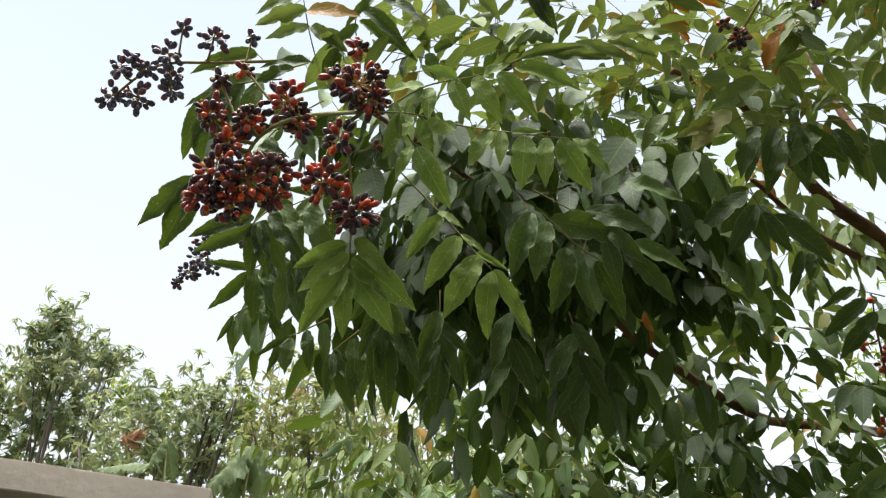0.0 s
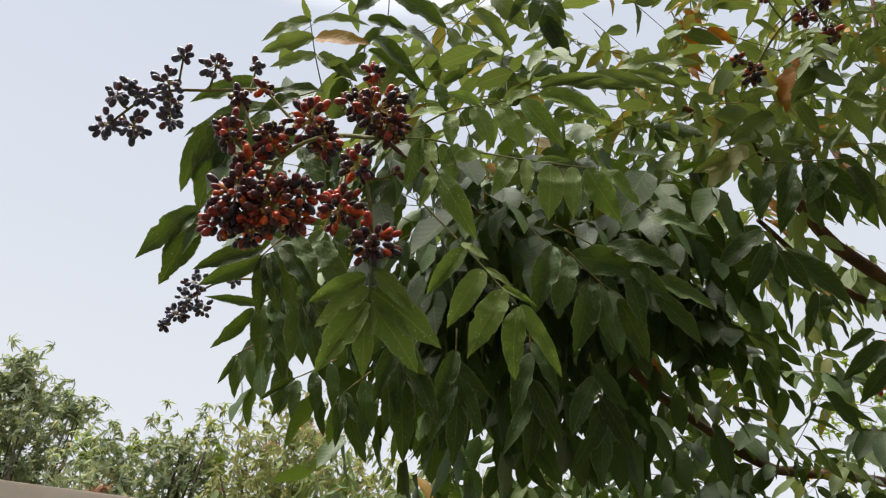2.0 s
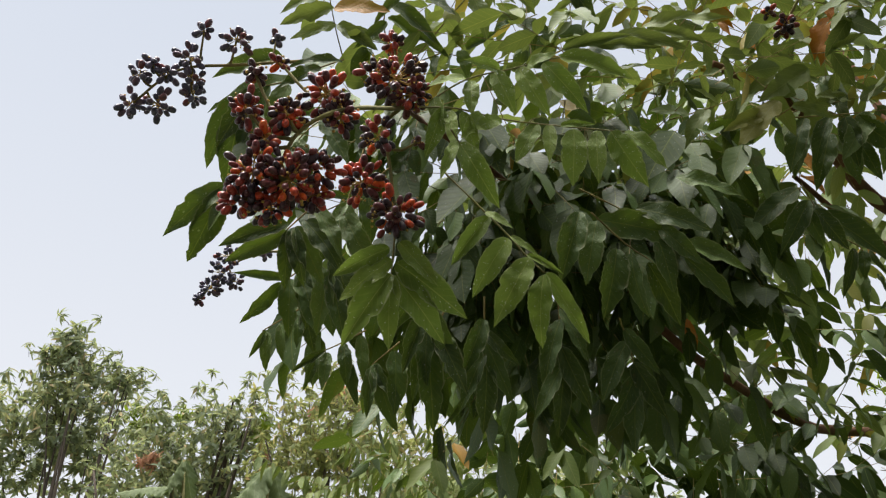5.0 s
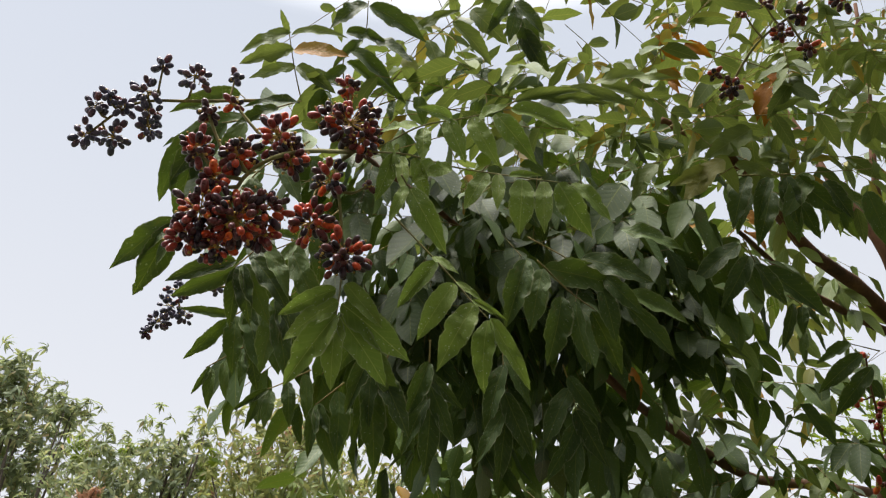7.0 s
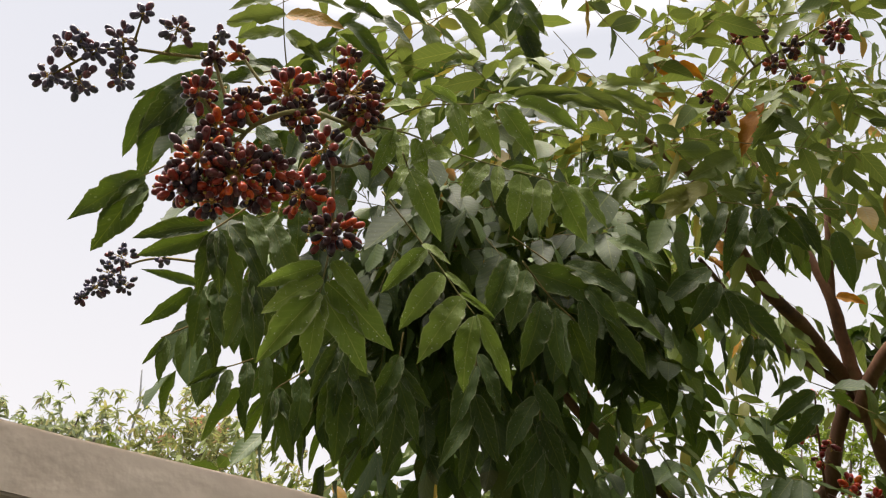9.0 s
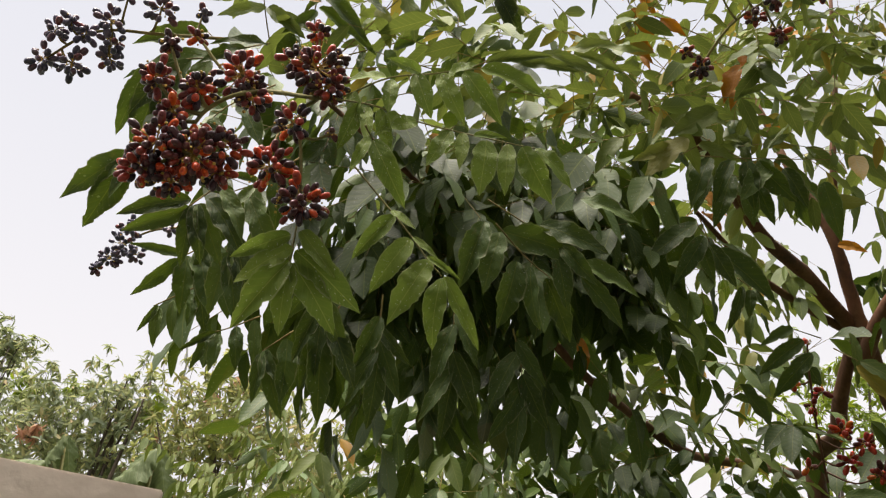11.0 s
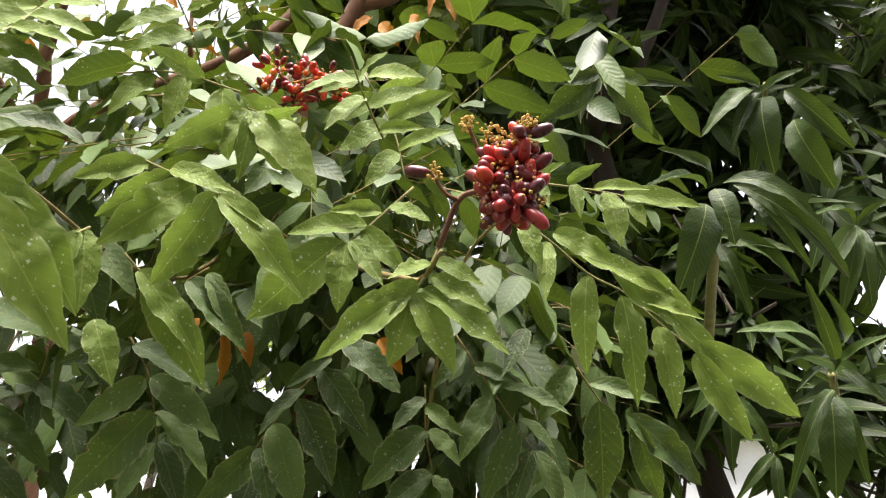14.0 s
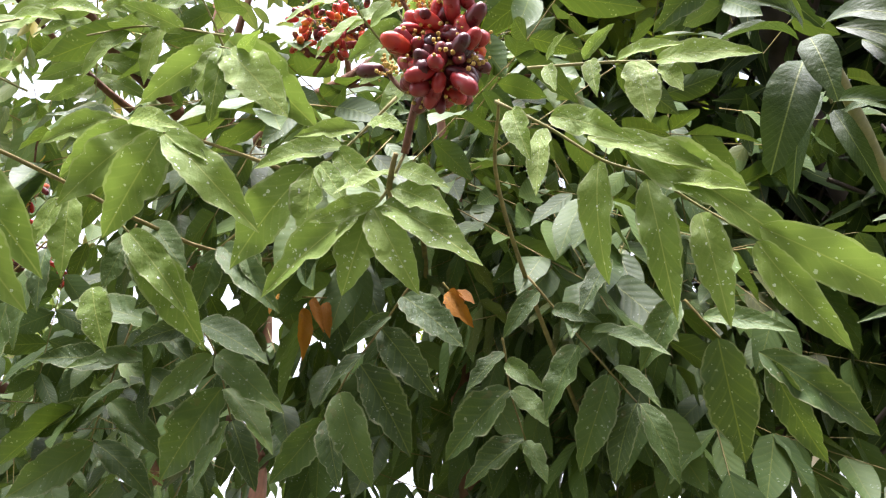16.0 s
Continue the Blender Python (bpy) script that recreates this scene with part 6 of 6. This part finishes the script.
limb(mango_tree, [(1.988, 0.805, 1.977), (1.749, 0.638, 1.954), (1.628, 0.557, 1.931), (1.591, 0.529, 1.928)], (0.008, 0.006, 0.004), twig_green, name="twig")
limb(mango_tree, [(2.216, 0.736, 1.841), (1.935, 0.612, 1.802), (1.816, 0.555, 1.803)], (0.008, 0.006, 0.004), twig_green, name="twig")
limb(mango_tree, [(2.254, 0.791, 2.315), (2.032, 0.669, 2.312), (1.918, 0.602, 2.322)], (0.008, 0.006, 0.004), twig_green, name="twig")
placed_leaf(mango_tree, [(1.605, 0.548, 1.895), (1.563, 0.519, 1.921)],
            [((1.563, 0.519, 1.921), (1.570, 0.511, 1.856), 1.66),
             ((1.569, 0.534, 1.913), (1.549, 0.563, 1.820), 1.54),
             ((1.558, 0.519, 1.926), (1.477, 0.522, 1.930), 0.81),
             ((1.557, 0.524, 1.921), (1.482, 0.543, 1.902), 0.65),
             ((1.567, 0.511, 1.926), (1.629, 0.445, 1.875), 0.79),
             ((1.576, 0.505, 1.925), (1.694, 0.458, 1.846), 0.67),
             ((1.596, 0.502, 1.918), (1.642, 0.474, 1.843), 0.79),
             ((1.605, 0.548, 1.895), (1.662, 0.493, 1.842), 0.70),
             ((1.595, 0.545, 1.900), (1.573, 0.570, 1.814), 1.02),
             ((1.608, 0.550, 1.890), (1.630, 0.539, 1.810), 0.86),
             ((1.612, 0.550, 1.885), (1.649, 0.484, 1.869), 0.69)], "mango", (-0.87, -0.49, -0.02))
placed_leaf(mango_tree, [(1.955, 0.635, 2.271), (1.901, 0.600, 2.298)],
            [((1.910, 0.606, 2.293), (1.922, 0.619, 2.166), 1.46),
             ((1.889, 0.610, 2.297), (1.812, 0.662, 2.209), 1.00),
             ((1.926, 0.579, 2.299), (1.996, 0.527, 2.195), 0.91),
             ((1.977, 0.596, 2.280), (2.021, 0.579, 2.162), 1.47),
             ((1.901, 0.605, 2.296), (1.860, 0.648, 2.197), 0.85),
             ((1.934, 0.618, 2.283), (1.921, 0.656, 2.159), 0.86),
             ((1.903, 0.604, 2.296), (1.895, 0.534, 2.295), 0.80),
             ((1.895, 0.606, 2.298), (1.808, 0.615, 2.285), 0.70)], "mango", (-0.90, -0.41, -0.13))
placed_leaf(mango_tree, [(1.807, 0.829, 2.377), (1.771, 0.798, 2.379)],
            [((1.780, 0.799, 2.378), (1.846, 0.752, 2.263), 0.95),
             ((1.771, 0.803, 2.378), (1.704, 0.866, 2.281), 1.39),
             ((1.777, 0.801, 2.378), (1.863, 0.688, 2.343), 0.88),
             ((1.769, 0.801, 2.379), (1.659, 0.837, 2.366), 0.77),
             ((1.771, 0.796, 2.381), (1.739, 0.728, 2.413), 0.74)], "mango", (-0.79, -0.59, -0.19))
placed_leaf(mango_tree, [(1.821, 0.563, 1.756), (1.766, 0.527, 1.784)],
            [((1.789, 0.549, 1.771), (1.792, 0.566, 1.663), 1.26),
             ((1.751, 0.527, 1.801), (1.635, 0.557, 1.805), 0.68),
             ((1.769, 0.522, 1.787), (1.772, 0.487, 1.743), 0.79),
             ((1.759, 0.513, 1.810), (1.691, 0.484, 1.839), 0.63),
             ((1.765, 0.528, 1.784), (1.754, 0.460, 1.806), 0.83),
             ((1.765, 0.533, 1.783), (1.705, 0.544, 1.754), 0.58),
             ((1.784, 0.542, 1.774), (1.739, 0.591, 1.660), 0.52),
             ((1.794, 0.544, 1.771), (1.811, 0.538, 1.676), 0.69),
             ((1.763, 0.526, 1.789), (1.680, 0.538, 1.776), 0.69),
             ((1.762, 0.523, 1.795), (1.671, 0.494, 1.845), 0.67)], "mango", (-0.90, -0.39, 0.19))
placed_leaf(mango_tree, [(2.079, 0.583, 2.104), (2.023, 0.563, 2.091)],
            [((2.023, 0.563, 2.091), (1.967, 0.612, 1.980), 0.84),
             ((2.042, 0.567, 2.096), (2.047, 0.577, 1.977), 0.85),
             ((2.021, 0.564, 2.093), (1.926, 0.578, 2.075), 0.69),
             ((2.026, 0.560, 2.093), (2.000, 0.502, 2.099), 0.69),
             ((2.036, 0.569, 2.094), (2.012, 0.608, 1.959), 0.69)], "mango", (-0.94, -0.34, 0.03))
placed_leaf(mango_tree, [(1.919, 0.748, 1.831), (1.864, 0.713, 1.835)],
            [((1.871, 0.717, 1.835), (1.820, 0.746, 1.757), 0.75),
             ((1.879, 0.721, 1.835), (1.878, 0.730, 1.739), 0.85),
             ((1.874, 0.716, 1.835), (1.904, 0.683, 1.760), 0.76),
             ((1.863, 0.714, 1.835), (1.785, 0.723, 1.825), 0.72),
             ((1.867, 0.709, 1.837), (1.880, 0.653, 1.828), 0.65),
             ((1.864, 0.711, 1.838), (1.796, 0.677, 1.869), 0.64)], "mango", (-0.84, -0.52, 0.15))
placed_leaf(mango_tree, [(2.095, 0.787, 1.796), (2.038, 0.755, 1.799)],
            [((2.041, 0.757, 1.799), (1.977, 0.792, 1.729), 0.75),
             ((2.049, 0.759, 1.799), (2.039, 0.762, 1.716), 0.83),
             ((2.044, 0.753, 1.800), (2.072, 0.715, 1.737), 0.76),
             ((2.036, 0.756, 1.801), (1.945, 0.755, 1.802), 0.70),
             ((2.040, 0.751, 1.803), (2.027, 0.687, 1.809), 0.62)], "mango", (-0.86, -0.47, 0.22))

# ---------------------------------------------------------------- the crowns behind
pinnate_fill(fruit_tree, [((0.55, 2.5, 3.30), (0.48, 0.6, 0.26), 75)], leaf_green, 19, size=0.1, droop=0.4, label="upper crown of green leaflets")
pinnate_fill(fruit_tree, [((0.190, 1.451, 2.499), (0.27, 0.18, 0.17), 90), ((0.404, 1.519, 2.620), (0.24, 0.2, 0.16), 20), ((0.181, 1.583, 2.389), (0.26, 0.18, 0.09), 40), ((-0.028, 1.362, 2.411), (0.11, 0.1, 0.12), 30), ((-0.043, 1.243, 2.497), (0.12, 0.1, 0.1), 14)], leaf_green, 1, droop=0.66, label="dark green hanging leaflets")
pinnate_fill(fruit_tree, [((0.328, 1.364, 2.842), (0.33, 0.25, 0.14), 30), ((0.30, 1.22, 2.60), (0.34, 0.13, 0.08), 26), ((0.565, 1.473, 2.812), (0.25, 0.3, 0.14), 8), ((0.134, 1.200, 2.961), (0.3, 0.25, 0.12), 16), ((0.945, 1.298, 2.978), (0.3, 0.3, 0.2), 32)], leaf_mixed, 2, wide=0.8, size=0.075, droop=0.35, label="green leaflets, some turning yellow")
pinnate_fill(fruit_tree, [((0.621, 1.182, 2.721), (0.24, 0.18, 0.12), 16), ((0.854, 1.201, 2.775), (0.24, 0.18, 0.14), 16)], leaf_mixed, 12, wide=0.8, size=0.056, stalk=0.2, pairs=5, droop=0.4, label="small green and yellow leaflets at the twig ends")
pinnate_fill(fruit_tree, [((0.294, 2.117, 2.337), (0.40, 0.4, 0.20), 12), ((0.754, 1.618, 2.902), (0.25, 0.3, 0.25), 18), ((0.855, 2.543, 2.433), (0.4, 0.4, 0.16), 14), ((0.013, 2.880, 2.182), (0.5, 0.4, 0.2), 20)], leaf_mixed, 3, wide=0.8, droop=0.5, label="green leaflets, some turning yellow")
pinnate_fill(fruit_tree, [((0.86, 2.17, 2.85), (0.28, 0.3, 0.2), 20), ((1.18, 2.16, 2.77), (0.18, 0.2, 0.2), 6), ((1.54, 1.90, 3.04), (0.25, 0.2, 0.12), 14), ((1.83, 1.68, 3.13), (0.25, 0.2, 0.12), 14), ((1.674, 2.014, 3.505), (0.24, 0.4, 0.24), 26), ((1.682, 1.815, 4.049), (0.8, 0.5, 0.25), 60)], leaf_mixed, 4, wide=0.8, droop=0.55, label="green leaflets, some turning yellow")
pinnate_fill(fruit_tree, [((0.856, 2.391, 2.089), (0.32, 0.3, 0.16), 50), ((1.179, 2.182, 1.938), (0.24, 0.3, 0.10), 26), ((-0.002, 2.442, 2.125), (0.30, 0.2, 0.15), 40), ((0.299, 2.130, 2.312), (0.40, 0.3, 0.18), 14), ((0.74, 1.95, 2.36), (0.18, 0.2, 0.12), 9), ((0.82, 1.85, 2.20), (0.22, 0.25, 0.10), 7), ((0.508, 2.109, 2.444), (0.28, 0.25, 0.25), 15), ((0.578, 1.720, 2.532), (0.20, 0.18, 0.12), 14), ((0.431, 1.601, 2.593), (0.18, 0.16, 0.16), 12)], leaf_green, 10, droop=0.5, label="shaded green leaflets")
# dark mango colour on this layer imitates the crown's shade
pinnate_fill(fruit_tree, [((0.749, 2.532, 2.222), (0.5, 0.4, 0.16), 60), ((0.02, 2.48, 2.15), (0.24, 0.2, 0.12), 45), ((0.27, 2.5, 2.19), (0.22, 0.2, 0.12), 35), ((0.28, 3.0, 2.2), (0.5, 0.3, 0.25), 90), ((0.80, 3.0, 2.15), (0.4, 0.3, 0.25), 75), ((0.585, 2.680, 2.059), (0.35, 0.3, 0.2), 60), ((-0.020, 2.796, 2.139), (0.45, 0.3, 0.18), 40)], leaf_mango, 20, droop=0.5, wide=0.85, label="leaflets low in the crown, shade painted by a dark leaf colour")
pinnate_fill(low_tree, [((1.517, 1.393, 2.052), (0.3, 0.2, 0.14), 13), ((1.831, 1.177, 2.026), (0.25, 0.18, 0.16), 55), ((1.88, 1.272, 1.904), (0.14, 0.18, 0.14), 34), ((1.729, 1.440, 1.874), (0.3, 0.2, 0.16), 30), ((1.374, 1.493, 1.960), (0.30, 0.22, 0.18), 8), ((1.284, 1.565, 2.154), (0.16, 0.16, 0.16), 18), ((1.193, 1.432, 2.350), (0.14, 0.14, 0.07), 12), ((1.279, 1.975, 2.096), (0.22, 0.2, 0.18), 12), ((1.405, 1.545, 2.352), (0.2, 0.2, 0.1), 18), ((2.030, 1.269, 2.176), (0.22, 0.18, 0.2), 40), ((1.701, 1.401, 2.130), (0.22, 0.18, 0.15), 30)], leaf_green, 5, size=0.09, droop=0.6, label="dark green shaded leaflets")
# shade put in the colour: plain green instead of the paler specked tone
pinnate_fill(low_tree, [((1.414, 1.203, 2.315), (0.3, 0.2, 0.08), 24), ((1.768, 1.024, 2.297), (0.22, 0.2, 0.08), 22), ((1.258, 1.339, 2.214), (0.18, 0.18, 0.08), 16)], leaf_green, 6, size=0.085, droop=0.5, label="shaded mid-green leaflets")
# brighter leaf colour carries the sunlight on these high leaves
pinnate_fill(low_tree, [((2.026, 1.431, 3.314), (0.6, 0.5, 0.3), 90), ((1.973, 1.461, 3.262), (0.5, 0.5, 0.25), 70)], leaf_bright, 7, size=0.1, droop=0.4, label="yellow-green leaflets, sunlight put into their bright colour")
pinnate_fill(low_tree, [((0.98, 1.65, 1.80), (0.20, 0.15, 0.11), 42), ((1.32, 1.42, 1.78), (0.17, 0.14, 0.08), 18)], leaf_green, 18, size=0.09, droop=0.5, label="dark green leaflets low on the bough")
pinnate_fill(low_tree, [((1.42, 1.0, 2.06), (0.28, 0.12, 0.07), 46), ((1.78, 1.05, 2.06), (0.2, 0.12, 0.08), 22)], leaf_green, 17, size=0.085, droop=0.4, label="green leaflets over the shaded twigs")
# out-of-view tufts, added to darken the mango leaves below
rosette_fill(mango_tree, [((2.15, 0.78, 3.5), (0.6, 0.38, 0.2), 170)], leaf_mango, 16, size=0.17, leaves=11, label="mango leaves added out of view to shade the tree")
# last three ellipsoids are extra crown, added overhead mainly to cast shade
rosette_fill(mango_tree, [((2.591, 1.024, 2.640), (0.35, 0.35, 0.45), 80), ((2.636, 1.295, 2.36), (0.4, 0.3, 0.17), 34), ((2.258, 1.226, 2.808), (0.5, 0.4, 0.4), 60), ((2.554, 1.513, 2.55), (0.35, 0.3, 0.34), 60), ((2.192, 1.157, 2.276), (0.16, 0.16, 0.25), 36), ((2.181, 0.959, 2.163), (0.16, 0.14, 0.2), 30), ((2.332, 1.851, 2.376), (0.4, 0.3, 0.2), 50), ((2.927, 0.881, 3.277), (0.6, 0.4, 0.3), 70), ((2.645, 1.384, 3.489), (0.5, 0.4, 0.4), 60), ((2.42, 1.38, 2.06), (0.3, 0.2, 0.13), 22), ((2.30, 1.05, 2.0), (0.12, 0.1, 0.08), 5), ((2.580, 0.891, 2.039), (0.22, 0.2, 0.2), 22), ((2.774, 0.998, 2.295), (0.25, 0.2, 0.2), 24), ((1.98, 1.0, 2.70), (0.16, 0.12, 0.14), 10), ((3.185, 0.870, 2.997), (0.25, 0.3, 0.4), 50), ((2.65, 1.25, 3.45), (0.6, 0.5, 0.28), 120), ((2.45, 1.0, 3.3), (0.5, 0.3, 0.25), 80), ((1.95, 1.45, 3.5), (0.5, 0.4, 0.22), 45)], leaf_mango, 8, size=0.15, leaves=11, label="dark glossy mango leaves")
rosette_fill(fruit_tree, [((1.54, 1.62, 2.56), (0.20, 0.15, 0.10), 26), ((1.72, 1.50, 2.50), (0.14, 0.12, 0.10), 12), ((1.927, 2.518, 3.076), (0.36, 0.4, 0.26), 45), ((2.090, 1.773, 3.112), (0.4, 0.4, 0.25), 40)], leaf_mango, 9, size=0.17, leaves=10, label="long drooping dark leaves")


# ---------------------------------------------------------------- beyond the wall
def far_tree(place, crown, label, seed, size, trunk, leaves=9, mat=None, name="tree"):
    """A tree with trunk, forked limbs and a crown of leaf tufts; crown: ellipsoids of tufts."""
    dice = random.Random(seed)
    tree = thing(name, (place[0], place[1], 0), label, "tree", "trees beyond the wall")
    foot = Vector((place[0], place[1], -0.05))
    heart = Vector(crown[0][0])
    fork = foot.lerp(heart, 0.38) + Vector((dice.uniform(-0.2, 0.2), dice.uniform(-0.2, 0.2), 0))
    limb(tree, [foot, foot.lerp(fork, 0.5) + Vector((dice.uniform(-0.1, 0.1), 0, 0)), fork], (trunk, trunk * 0.8, trunk * 0.65), bark_far, name="trunk")
    for middle, radii, count in crown:
        for _ in range(3):
            end = Vector(middle) + Vector([dice.uniform(-0.7, 0.7) * r for r in radii])
            limb(tree, [fork - Vector((0, 0, 0.1)), fork.lerp(end, 0.5) + Vector((dice.uniform(-0.2, 0.2), 0, dice.uniform(-0.1, 0.2))), end], (trunk * 0.5, trunk * 0.3, trunk * 0.1), bark_far, sides=7, steps=3)
    rosette_fill(tree, [(c, r, int(n * 1.75)) for c, r, n in crown], mat or leaf_far_hazed, seed, size * 0.58, leaves, "tufts of long grey-green leaves", 0.26, 1.2, 0.32)
    return tree


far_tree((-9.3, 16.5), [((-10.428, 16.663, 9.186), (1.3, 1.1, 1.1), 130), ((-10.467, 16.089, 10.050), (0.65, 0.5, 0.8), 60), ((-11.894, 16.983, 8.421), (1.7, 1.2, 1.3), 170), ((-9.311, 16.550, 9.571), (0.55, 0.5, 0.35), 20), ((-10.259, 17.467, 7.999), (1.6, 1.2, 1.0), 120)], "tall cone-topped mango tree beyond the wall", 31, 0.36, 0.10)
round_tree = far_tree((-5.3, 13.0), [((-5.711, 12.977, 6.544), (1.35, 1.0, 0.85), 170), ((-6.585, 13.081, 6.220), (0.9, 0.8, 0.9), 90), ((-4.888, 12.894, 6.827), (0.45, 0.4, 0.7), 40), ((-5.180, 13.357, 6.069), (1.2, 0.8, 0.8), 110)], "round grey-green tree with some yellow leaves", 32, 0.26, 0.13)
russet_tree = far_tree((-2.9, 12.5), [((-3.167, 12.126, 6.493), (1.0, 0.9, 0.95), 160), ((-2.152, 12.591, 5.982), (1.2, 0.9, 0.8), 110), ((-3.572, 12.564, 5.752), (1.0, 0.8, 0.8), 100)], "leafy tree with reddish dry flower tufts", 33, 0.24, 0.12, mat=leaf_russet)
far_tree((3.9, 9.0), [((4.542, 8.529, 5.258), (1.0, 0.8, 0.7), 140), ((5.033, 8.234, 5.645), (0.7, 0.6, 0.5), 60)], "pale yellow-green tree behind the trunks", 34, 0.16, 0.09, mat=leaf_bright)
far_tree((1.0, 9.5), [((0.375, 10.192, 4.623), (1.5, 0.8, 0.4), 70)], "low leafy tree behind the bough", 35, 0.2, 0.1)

rosette_fill(russet_tree, [((-3.127, 12.951, 7.329), (0.20, 0.2, 0.16), 11), ((-2.805, 13.068, 7.24), (0.10, 0.1, 0.12), 4), ((-3.656, 12.929, 7.047), (0.14, 0.14, 0.12), 5), ((-4.439, 12.942, 6.382), (0.10, 0.1, 0.12), 3)], leaf_dry, 51, 0.20, 16, "pinkish-orange dry flower tufts", 0.1, 0.7, 0.9)
rosette_fill(round_tree, [((-6.072, 12.359, 6.057), (0.24, 0.2, 0.12), 6)], leaf_dry, 52, 0.18, 16, "reddish dry flower tufts", 0.1, 0.7, 0.5)
rosette_fill(round_tree, [((-6.908, 13.371, 7.221), (0.45, 0.3, 0.14), 16), ((-6.2, 13.5, 7.30), (0.25, 0.2, 0.10), 7), ((-4.501, 12.777, 6.743), (0.2, 0.2, 0.25), 9)], leaf_bright, 53, 0.17, 9, "yellow-green young leaves", 0.2, 1.5, 0.5)

shrub = thing("shrub", (-0.7, 4.2, 0), "yellow-green shrub with feathery pinnate leaves", "shrub")
for k in range(7):
    tip = Vector((-0.567, 3.987, 2.894)) + Vector((rng.uniform(-0.6, 0.6), rng.uniform(-0.4, 0.4), rng.uniform(-0.25, 0.2)))
    limb(shrub, [(-0.7 + rng.uniform(-0.2, 0.2), 4.2 + rng.uniform(-0.2, 0.2), -0.05), (tip.x * 0.7 - 0.2, 4.15, tip.z * 0.55), tip], (0.010, 0.006, 0.003), twig_green, sides=7)
pinnate_fill(shrub, [((-0.521, 4.068, 2.780), (0.32, 0.4, 0.14), 50), ((-0.097, 4.287, 2.894), (0.6, 0.5, 0.2), 90), ((-0.807, 4.261, 2.635), (0.5, 0.4, 0.14), 44)], leaf_shrub, 41, size=0.080, stalk=0.42, pairs=9, droop=0.68, wide=0.72, label="yellow-green feathery leaves")


def broad_plant(base, leaves, label):
    """A clump of long stalks with broad pleated leaves that hang from the bend of the stalk."""
    plant = thing("broad_leaf_plant", base, label, "plant")
    for bend, tip, wide, face in leaves:
        bend, tip = Vector(bend), Vector(tip)
        bm = bmesh.new()
        tube(bm, smooth_line([Vector(base), Vector(base).lerp(bend, 0.5) + Vector((0, 0.1, 0.1)), bend], 4), (0.02, 0.006), 6)
        part("leaf_stalk", bm, twig_green, plant, origin=base)
        places, quads, coords = blade(44, 10, wide, -0.22, 0.35, 0.05, rng.uniform(0, 6), 0.3, 0.4)
        across = np.abs(coords[:, 0] - 0.5) * 2
        places[:, 2] += 0.040 * np.sin((coords[:, 1] - across * 0.3) * 44) * across ** 0.5
        ob = new("leaf", blade_mesh("leaf", leaf_broad, (places, quads, coords)))
        ob.matrix_basis = stand(bend, tip, Vector(face))
        attach(ob, plant, bend)


broad_plant((-1.6, 4.6, 0), [((-1.296, 4.29, 3.016), (-1.55, 4.26, 2.78), 0.62, (-0.25, -0.8, 0.5)), ((-1.296, 4.30, 3.016), (-1.20, 4.389, 2.74), 0.55, (0.5, -0.8, 0.3)), ((-1.34, 4.33, 3.00), (-1.40, 4.30, 2.72), 0.6, (0.1, -1, 0.3)), ((-1.712, 4.125, 3.007), (-1.815, 4.132, 2.84), 0.6, (-0.4, -0.8, 0.4)), ((-1.712, 4.135, 3.007), (-1.65, 4.203, 2.80), 0.5, (0.5, -0.8, 0.3)), ((-1.76, 4.16, 2.875), (-2.02, 4.05, 2.86), 0.42, (0.0, -0.6, 0.8))], "broad pleated dull green leaves rising over the wall")

mast = thing("mast", (-6.3, 24.0, 0), "thin grey mast far behind the trees", "mast")
bm = bmesh.new()
tube(bm, [Vector(((-7.694, 23.258, 12.492)[0], (-7.694, 23.258, 12.492)[1], 0)), Vector((-7.694, 23.258, 12.492)), Vector((-7.723, 22.729, 13.290))], (0.05, 0.035, 0.025), 6)
part("pole", bm, grey_metal, mast)

# white house behind the mango tree
corner = (5.987, 5.121, 3.716)
house = thing("house", (corner[0], corner[1], 0), "plain white plastered house behind the trees", "house")
m = Matrix.Translation((corner[0], corner[1], 0)) @ Matrix.Rotation(radians(-42), 4, "Z")
bm = bmesh.new()
box(bm, (0, 0, -0.1), (7.0, 5.0, corner[2]), m)
part("wall", bm, plaster, house, smooth=False)
bm = bmesh.new()
box(bm, (-0.25, -0.3, corner[2] + 0.004), (7.25, 5.2, corner[2] + 0.12), m)
part("roof", bm, concrete, house, "flat concrete roof slab", smooth=False)
bm = bmesh.new()
for x in (0.9, 1.5):
    tube(bm, [m @ Vector((x, -0.06, 0)), m @ Vector((x, -0.06, corner[2] - 0.01))], (0.02, 0.02), 8)
part("drainpipe", bm, grey_metal, house)
